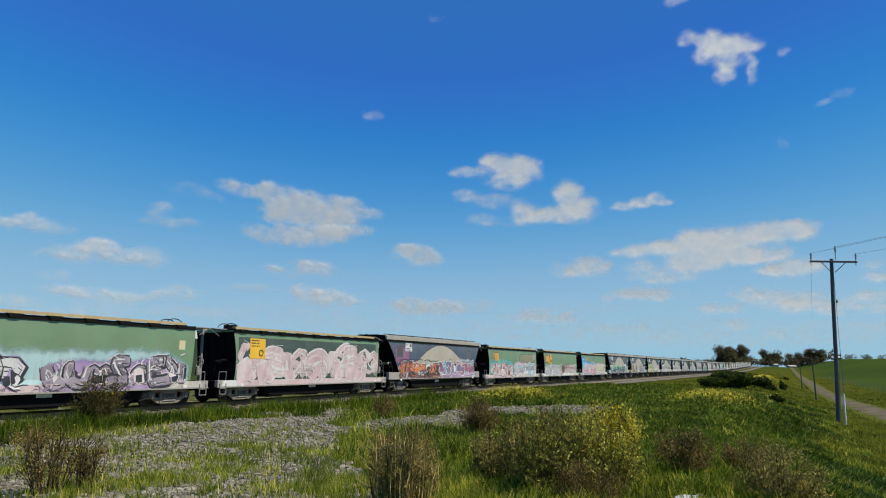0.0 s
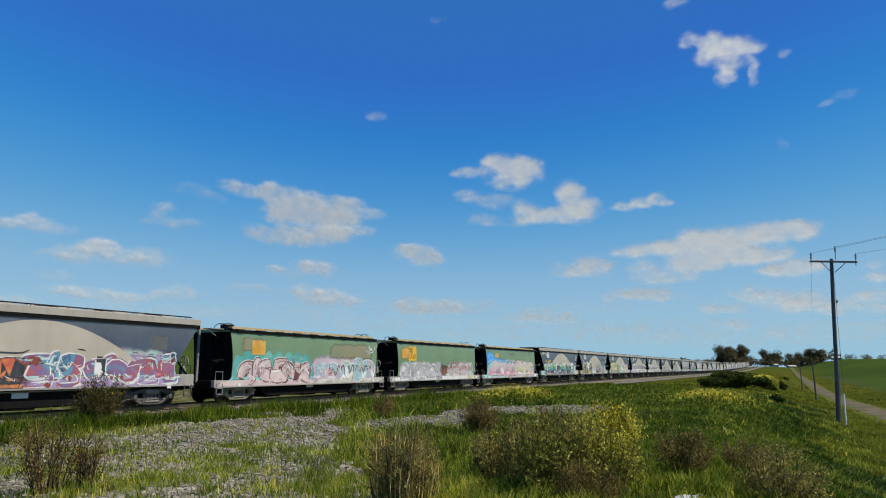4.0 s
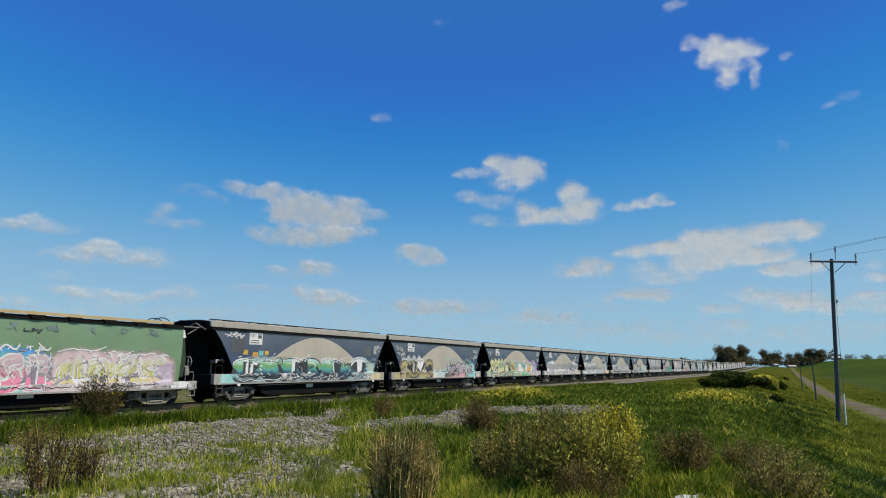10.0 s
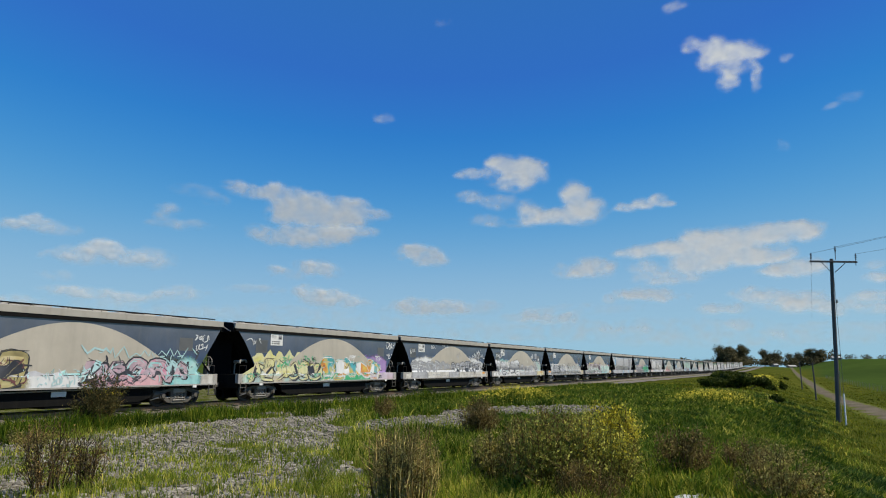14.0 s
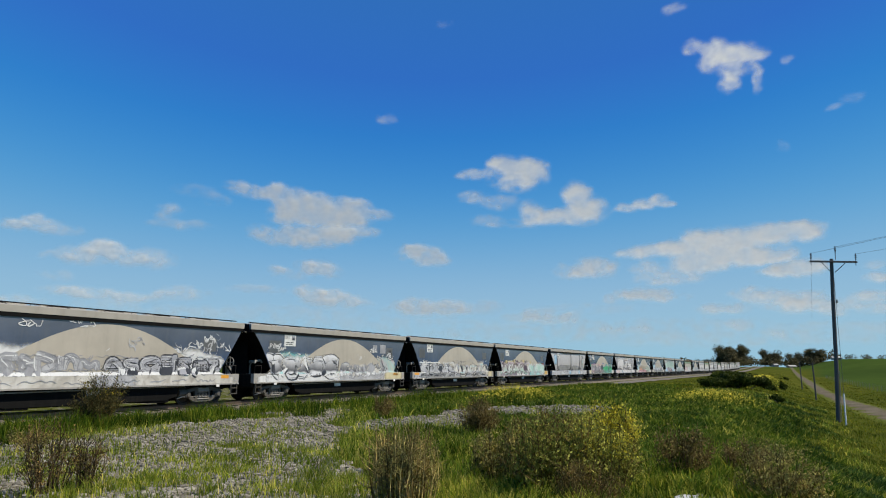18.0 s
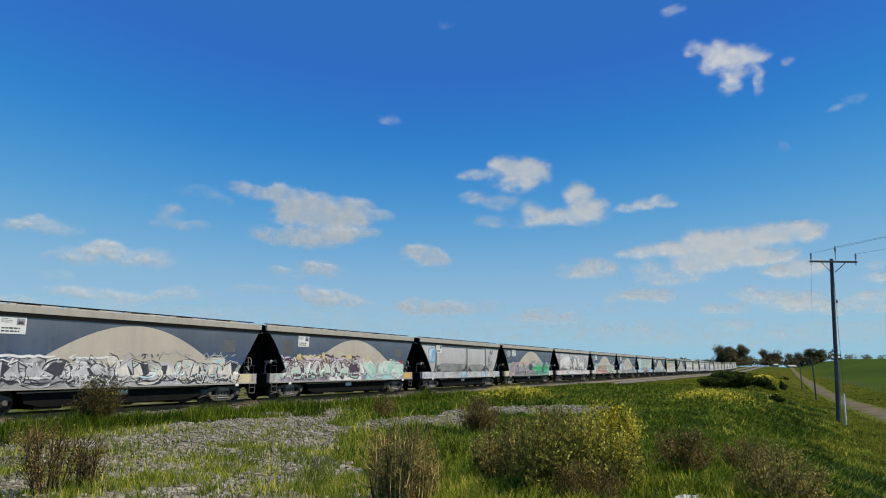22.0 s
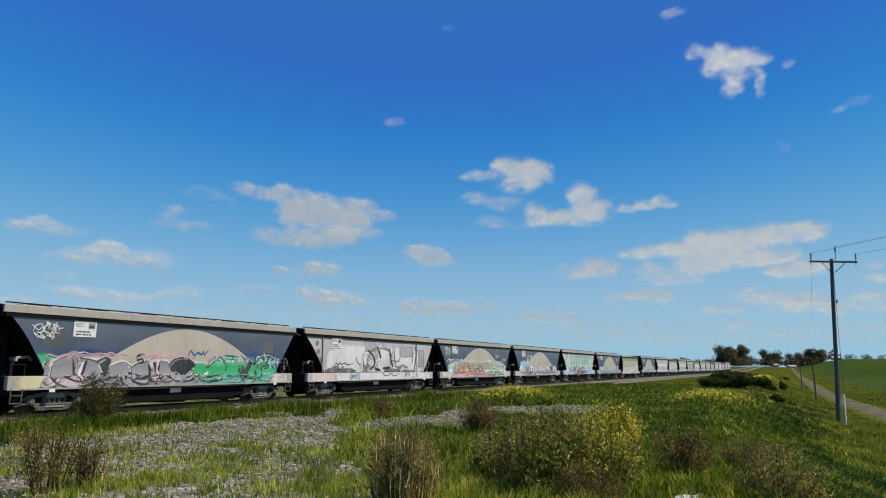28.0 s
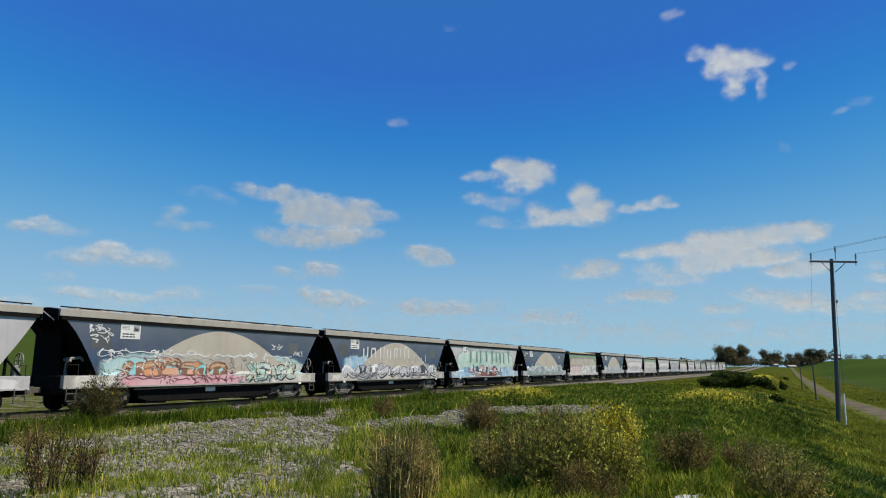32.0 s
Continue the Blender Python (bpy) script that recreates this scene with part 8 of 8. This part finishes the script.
# ------------------------------------------------------------------ clouds
def cloud_material():
    """Thin water haze: the mesh says how much of it covers the sky; an added glow stands in for light scattered inside.
    """
    m, nt, b = shader("cloud")
    at = nt.nodes.new("ShaderNodeAttribute")
    at.attribute_name = "cover"
    d = nt.nodes.new("ShaderNodeBsdfDiffuse")
    d.inputs[0].default_value = (0.5, 0.48, 0.43, 1)
    t = nt.nodes.new("ShaderNodeBsdfTranslucent")
    t.inputs[0].default_value = (0.5, 0.5, 0.5, 1)
    lit = nt.nodes.new("ShaderNodeMixShader")
    lit.inputs[0].default_value = 0.4
    nt.links.new(d.outputs[0], lit.inputs[1]), nt.links.new(t.outputs[0], lit.inputs[2])
    # even emission in place of sunlight scattered through the cloud
    glow = nt.nodes.new("ShaderNodeEmission")
    glow.inputs[0].default_value, glow.inputs[1].default_value = (1.0, 0.97, 0.90, 1), 0.35
    body = nt.nodes.new("ShaderNodeAddShader")
    nt.links.new(lit.outputs[0], body.inputs[0]), nt.links.new(glow.outputs[0], body.inputs[1])
    clear = nt.nodes.new("ShaderNodeBsdfTransparent")
    out = nt.nodes.new("ShaderNodeMixShader")
    nt.links.new(at.outputs["Fac"], out.inputs[0])
    nt.links.new(clear.outputs[0], out.inputs[1]), nt.links.new(body.outputs[0], out.inputs[2])
    nt.links.new(out.outputs[0], nt.nodes["Material Output"].inputs[0])
    nt.nodes.remove(b)
    return m


CLOUD = cloud_material()
CLOUDS = []
FAR = 4200.0


def sky_place(az, el, far=FAR):
    a, e = radians(az), radians(el)
    return Vector((far * math.sin(a) * math.cos(e), far * math.cos(a) * math.cos(e), far * math.sin(e) + EYE[2]))


def cloud(az, el, seed, drift, label, lumps):
    """A bank of soft lumps with frayed edges, firmer above than below. All in degrees: az, el and drift, which it goes in the clip's
    time; each lump has its place aside and up, its half width and half height, and how thick it is."""
    unit = FAR * radians(1)
    L = np.array(lumps)
    lo = (L[:, :2] - L[:, 2:4] * 1.5).min(0) - 0.25
    hi = (L[:, :2] + L[:, 2:4] * 1.5).max(0) + 0.25
    grid = 0.11
    nx, nz = int((hi[0] - lo[0]) / grid) + 2, int((hi[1] - lo[1]) / grid) + 2
    off = Vector((seed * 7.3, seed * 3.1, 0.5))
    verts, cover, faces = [], [], []
    shift = np.zeros((nz, nx, 3))
    X, Z = np.meshgrid(np.linspace(lo[0], hi[0], nx), np.linspace(lo[1], hi[1], nz))
    for j in range(nz):
        for i in range(nx):
            q = Vector((X[j, i], Z[j, i] * 1.35, 0)) + off
            big, fine = noise.noise_vector(q * 0.75), noise.noise_vector(q * 1.7)
            shift[j, i] = (big.x * 0.40 + fine.x * 0.16, big.y * 0.17 + fine.y * 0.09, noise.fractal(q * 1.0, 1.0, 2.1, 3))
    XX, ZZ = X + shift[:, :, 0], Z + shift[:, :, 1]
    clear = np.ones((nz, nx))
    for u, v, ru, rv, thick in lumps:
        below = np.clip((v - ZZ) / rv, 0, 1)
        r = np.sqrt(((XX - u) / (ru * 1.1)) ** 2 + ((ZZ - v) / (rv * 1.1)) ** 2)
        k = np.clip((1.34 + 0.08 * below - r) / (0.85 + 0.25 * below), 0, 1)
        clear *= 1 - min(0.97, thick) * k * k * (3 - 2 * k)
    full = 1 - clear
    a = np.clip(full * (0.88 + 1.25 * shift[:, :, 2] * (1.15 - full)), 0, 0.97)
    rim = np.minimum(np.minimum(X - lo[0], hi[0] - X), np.minimum(Z - lo[1], hi[1] - Z)) / 0.3
    a *= np.clip(rim, 0, 1)
    for j in range(nz):
        for i in range(nx):
            verts.append((X[j, i] * unit, -12.0 * a[j, i], Z[j, i] * unit))
    for j in range(nz - 1):
        for i in range(nx - 1):
            k = j * nx + i
            if max(a[j, i], a[j, i + 1], a[j + 1, i], a[j + 1, i + 1]) > 0.002:
                faces.append((k, k + 1, k + nx + 1, k + nx))
    me = sheet("cloud", verts, faces, CLOUD)
    me.attributes.new("cover", "FLOAT", "POINT").data.foreach_set("value", a.reshape(-1))
    me.polygons.foreach_set("use_smooth", [True] * len(me.polygons))
    ob = new("cloud", me)
    rows = []
    for k in (0, 1):
        p = sky_place(az + drift[0] * k, el + drift[1] * k)
        rows.append(Matrix.Translation(p) @ pose(0, 0, 0, 0, 0, -az - drift[0] * k) @ pose(0, 0, 0, el, 0, 0))
    ob.matrix_basis = rows[0]
    tagged(ob, label, "cloud", "clouds of the sky")
    CLOUDS.append((ob, rows[0], rows[1]))


cloud(24.60, 24.74, 1, (0.60, -1.28), "ragged torn white cloud high up", ((-2.13, 1.87, 0.75, 0.51, 0.6), (-0.79, 1.27, 1.06, 0.85, 0.8), (0.62, 0.83, 1.4, 0.67, 1), (1.99, 0.46, 0.93, 0.54, 0.95), (-1.15, 0.26, 0.74, 0.6, 0.55), (0.44, -0.34, 1, 0.6, 0.6), (0.19, -1.43, 0.64, 0.6, 0.75), (2.27, -1.27, 0.38, 0.93, 0.55), (1.8, -0.32, 0.47, 0.5, 0.5),))
cloud(-6.48, 21.89, 2, (2.26, -0.52), "tiny wisp of white cloud", ((-0.41, 0.03, 0.39, 0.38, 0.28), (0.27, -0.04, 0.53, 0.38, 0.19),))
cloud(4.98, 17.08, 3, (1.13, -0.39), "bright rounded white cloud", ((-0.21, 0.91, 1.18, 0.68, 1), (1.51, 0.47, 1.86, 0.88, 1), (2.96, 0.21, 0.87, 0.78, 0.9), (-2.29, 0.07, 1.58, 0.44, 0.75), (0.99, -0.59, 2.2, 0.49, 0.7), (0.98, -1.18, 1.46, 0.44, 0.3),))
cloud(9.84, 14.29, 4, (1.34, -0.30), "bright rounded white cloud with a tail", ((1.35, 0.64, 1.05, 1.07, 1), (2.25, -0.62, 1.42, 1.07, 1), (0.57, -1.03, 2.15, 0.59, 0.8), (-2.33, -0.82, 1.22, 0.89, 0.5), (-2.8, -0.17, 0.98, 0.59, 0.4), (-1.12, -1.21, 1.93, 0.49, 0.55),))
cloud(4.68, 13.98, 5, (0.93, -0.26), "faint grey veil of cloud", ((-2.42, 1.13, 1.1, 0.49, 0.38), (-0.19, 0.6, 1.49, 0.54, 0.34), (-1.2, -1.02, 1.23, 0.45, 0.3), (1.01, -1.26, 2.45, 0.35, 0.22),))
cloud(17.55, 13.90, 6, (0.45, -0.27), "thin drawn-out white cloud", ((0.07, 0.02, 1.13, 0.43, 0.65), (0.99, 0.23, 0.67, 0.38, 0.6), (-1.32, -0.26, 1.15, 0.33, 0.5), (1.77, -0.21, 0.62, 0.28, 0.45),))
cloud(22.90, 9.42, 7, (0.72, -0.22), "long broad white cloud bank", ((5.43, 1.5, 1.94, 0.53, 1), (6.36, 1.06, 0.95, 0.61, 0.95), (4.02, 1.2, 1.79, 0.8, 1), (1.12, 0.86, 2.5, 0.91, 1), (-1, 1.02, 2.15, 0.83, 1), (-4.12, 0.52, 2.91, 0.57, 0.9), (-0.67, -0.39, 2.99, 0.83, 0.95), (3.48, -0.46, 2, 0.62, 0.85), (2.25, -0.59, 1.43, 0.63, 0.85), (-1.57, -0.94, 1.94, 0.65, 0.85), (-5.55, -0.83, 1.36, 0.57, 0.5), (-3.82, -1.86, 2.43, 0.52, 0.5), (-6.4, 0.41, 1.61, 0.43, 0.6),))
cloud(28.18, 7.77, 8, (0.47, -0.14), "flat white cloud under the bank", ((0.19, -0.08, 1.74, 0.61, 0.85), (-0.99, -0.13, 1.38, 0.4, 0.6), (1.35, 0.05, 0.94, 0.52, 0.7),))
cloud(11.90, 8.58, 9, (0.76, -0.20), "flat white cloud with soft edges", ((0.88, 0.04, 1.66, 0.73, 0.7), (-0.32, -0.26, 1.67, 0.54, 0.55), (-2, -0.06, 0.58, 0.49, 0.35),))
cloud(-2.30, 9.91, 10, (1.06, -0.12), "small white cloud with flat base", ((-1.02, 0.29, 1.09, 0.6, 0.75), (0.12, -0.05, 1.49, 0.75, 0.8), (1.12, -0.44, 1, 0.45, 0.6),))
cloud(-33.09, 10.70, 11, (0.91, -0.10), "soft pale drawn-out cloud", ((-1.47, -0.2, 1.02, 0.41, 0.38), (-0.3, 0.28, 0.7, 0.46, 0.6), (1.01, -0.16, 1.63, 0.51, 0.4),))
cloud(-28.03, 8.95, 12, (0.75, -0.16), "long soft pale cloud", ((-0.82, 0.39, 0.96, 0.52, 0.75), (-1.72, -0.25, 1.7, 0.61, 0.6), (0.17, 0.35, 0.71, 0.62, 0.5), (1.41, -0.22, 2, 0.58, 0.4), (3.45, -0.08, 1.45, 0.68, 0.3), (-3.57, -0.42, 0.91, 0.34, 0.35),))
cloud(-22.40, 13.23, 13, (1.11, -0.19), "faint grey veil of cloud", ((-1.61, -0.41, 0.84, 0.55, 0.32), (-0.69, -1.47, 2.11, 0.37, 0.26), (-1.79, -0.88, 0.62, 0.41, 0.25), (1.98, 0.86, 0.97, 0.51, 0.18), (0.4, 1.41, 1.51, 0.41, 0.1),))
cloud(-12.98, 14.22, 14, (1.46, -0.16), "long pale cloud with flat base", ((-2.0, 0.62, 1.5, 0.7, 0.8), (-4.36, 0.81, 1.6, 0.57, 0.6), (-2.75, 0.93, 0.7, 0.67, 0.75), (-5.97, 1.29, 0.9, 0.37, 0.4), (0.37, -0.32, 2.37, 1.07, 1), (1.35, -1, 2.86, 0.88, 1), (-1.49, -0.91, 1.4, 0.87, 0.8), (3.74, -0.41, 1.7, 0.98, 0.85), (5.45, -0.75, 1.71, 0.49, 0.55), (2.8, -1.53, 2.4, 0.49, 0.6), (-1.7, -1.55, 1.16, 0.48, 0.55),))
cloud(-12.05, 11.46, 15, (0.97, -0.20), "long pale cloud with flat base", ((-4.13, 0.16, 1.38, 0.62, 0.5), (0.59, 0.2, 2.88, 0.73, 0.85), (2.53, 0.27, 1.46, 0.64, 0.75), (-0.34, -0.48, 2.85, 0.54, 0.5), (4.48, 0.52, 1.23, 0.44, 0.45), (-2.24, -0.32, 1.87, 0.53, 0.45),))
cloud(-12.63, 8.44, 16, (0.72, -0.10), "faint pale thin cloud", ((0.85, 0.25, 1.44, 0.59, 0.5), (-2.21, -0.15, 0.84, 0.39, 0.35), (2.06, -0.11, 1.06, 0.59, 0.4), (-0.55, -0.43, 1.65, 0.39, 0.3),))
cloud(-12.76, 6.16, 17, (0.71, -0.10), "low pale cloud near the horizon", ((2.27, -0.02, 1.92, 0.54, 0.7), (0.58, 0.43, 1.19, 0.53, 0.45), (4.46, -0.23, 1.22, 0.49, 0.45), (3.01, -0.5, 2.89, 0.44, 0.3), (-3.65, 0.54, 2.07, 0.33, 0.25),))
cloud(-22.57, 5.96, 18, (0.43, -0.04), "low grey-white thin cloud", ((0.42, 0.13, 1.71, 0.51, 0.4), (-0.83, -0.24, 1.26, 0.41, 0.3),))
cloud(-29.95, 6.11, 19, (0.38, -0.03), "low grey-white thin cloud", ((-0.64, -0.19, 1.48, 0.38, 0.35), (2.85, -0.57, 2.76, 0.49, 0.32), (0.89, -0.36, 2.29, 0.39, 0.3), (-3.78, -1.14, 1.2, 0.41, 0.35), (-1.3, 0.92, 1.1, 0.34, 0.2),))
cloud(-0.07, 5.35, 20, (0.61, -0.12), "low flat white cloud", ((-2.73, 0.14, 1.73, 0.59, 0.6), (0.25, 0.3, 1.49, 0.35, 0.55), (-0.74, -0.25, 3.96, 0.49, 0.5), (3.23, 0.14, 1.49, 0.4, 0.35),))
cloud(8.68, 4.49, 21, (0.30, -0.06), "low flat white cloud", ((-0.77, 0.2, 1.46, 0.49, 0.5), (-2, -0.03, 1.47, 0.39, 0.35), (2.35, -0.18, 1.05, 0.44, 0.45), (0.67, -0.35, 2.41, 0.34, 0.3),))
cloud(17.28, 6.08, 22, (0.33, -0.13), "low flat white cloud", ((-0.52, 0.14, 1.82, 0.52, 0.75), (1.06, -0.11, 1.12, 0.38, 0.55), (-3.07, -0.17, 0.56, 0.38, 0.35), (2.61, -0.21, 0.88, 0.28, 0.3),))
cloud(28.31, 5.11, 23, (0.14, -0.01), "low flat white cloud", ((-2.81, 0.82, 1.42, 0.45, 0.55), (-1.64, 0.32, 1.79, 0.49, 0.55), (0.88, 0.2, 1.52, 0.52, 0.7), (1.39, -0.43, 2.25, 0.47, 0.55), (2.47, -0.83, 1.46, 0.38, 0.45), (-0.51, -0.26, 1.55, 0.39, 0.4),))
cloud(33.10, 4.82, 24, (0.13, -0.01), "low flat pale cloud", ((0.3, 0.38, 1.56, 0.41, 0.55), (0.73, -0.47, 1.37, 0.37, 0.4), (-1.18, -0.21, 1.07, 0.34, 0.3),))
cloud(23.37, 4.11, 25, (0.15, -0.06), "low pale cloud near the horizon", ((-0.47, 0.72, 1.48, 0.45, 0.4), (0.78, 0.67, 1.03, 0.36, 0.35), (0.67, -0.76, 1.24, 0.4, 0.35),))
cloud(33.92, 6.98, 26, (0.17, -0.06), "flat pale cloud with soft edges", ((-0.04, -0.43, 0.86, 0.33, 0.5), (-0.12, 0.49, 0.69, 0.29, 0.2),))
cloud(-9.37, 4.27, 27, (0.30, -0.06), "faint low streak of cloud", ((-6.86, 0.43, 10, 0.57, 0.16), (5.14, -0.52, 12.59, 0.59, 0.16),))
cloud(12.23, 3.91, 28, (0.23, -0.06), "faint low streak of cloud", ((-1.7, -0.94, 12.24, 0.63, 0.2), (5.3, -0.33, 8.06, 0.52, 0.2), (0.28, 1.2, 4.26, 0.39, 0.14),))
cloud(26.03, 2.69, 29, (0.14, -0.06), "faint low streak of cloud", ((-1.24, -0.39, 9.73, 0.53, 0.2), (5, 0.32, 5.09, 0.46, 0.22),))
cloud(-28.91, 4.26, 30, (0.29, -0.04), "faint low streak of cloud", ((-0.03, 0.32, 9.14, 0.52, 0.16), (-3.28, -0.46, 4.27, 0.5, 0.14),))
cloud(29.34, 24.16, 31, (0.30, -1.10), "tiny wisp of white cloud", ((0, 0, 0.41, 0.33, 0.22),))
cloud(32.64, 20.23, 32, (1.08, -0.84), "faint wisp of white cloud", ((-0.62, -0.26, 0.6, 0.21, 0.14), (0.63, 0.09, 0.55, 0.36, 0.09),))
cloud(21.42, 29.54, 33, (-0.43, -0.97), "tiny wisp of white cloud", ((0, 0, 0.66, 0.37, 0.33),))
cloud(28.63, 17.41, 34, (0.07, -0.33), "tiny wisp of white cloud", ((0, 0, 0.46, 0.39, 0.08),))
cloud(-0.60, 29.95, 35, (1.47, -0.77), "tiny wisp of white cloud", ((0, 0, 0.66, 0.35, 0.08),))


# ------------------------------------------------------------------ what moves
RUN = ((0.0, 0.0), (8.0, 8.176), (16.0, 16.10), (24.0, 24.05), (32.0, 31.90))      # clip time, running time


def run_at(t):
    for (a, ra), (b, rb) in zip(RUN, RUN[1:]):
        if t <= b:
            return ra + (rb - ra) * (t - a) / (b - a)
    return RUN[-1][1]


def wagon_pose(at, t):
    s = SPEED * (at - run_at(t)) - math.tan(THETA) * NEAR_SIDE
    p = plan(-TRACK, s)
    z0, z1 = rise(s + 2.0), rise(s + 13.4)
    tip = math.degrees(math.atan2(z1 - z0, 11.4))
    return pose(p.x, p.y, z0 - (z1 - z0) / 11.4 * 2.0, 0, 0, 90 - math.degrees(THETA)) @ pose(0, 0, 0, 0, -tip, 0)


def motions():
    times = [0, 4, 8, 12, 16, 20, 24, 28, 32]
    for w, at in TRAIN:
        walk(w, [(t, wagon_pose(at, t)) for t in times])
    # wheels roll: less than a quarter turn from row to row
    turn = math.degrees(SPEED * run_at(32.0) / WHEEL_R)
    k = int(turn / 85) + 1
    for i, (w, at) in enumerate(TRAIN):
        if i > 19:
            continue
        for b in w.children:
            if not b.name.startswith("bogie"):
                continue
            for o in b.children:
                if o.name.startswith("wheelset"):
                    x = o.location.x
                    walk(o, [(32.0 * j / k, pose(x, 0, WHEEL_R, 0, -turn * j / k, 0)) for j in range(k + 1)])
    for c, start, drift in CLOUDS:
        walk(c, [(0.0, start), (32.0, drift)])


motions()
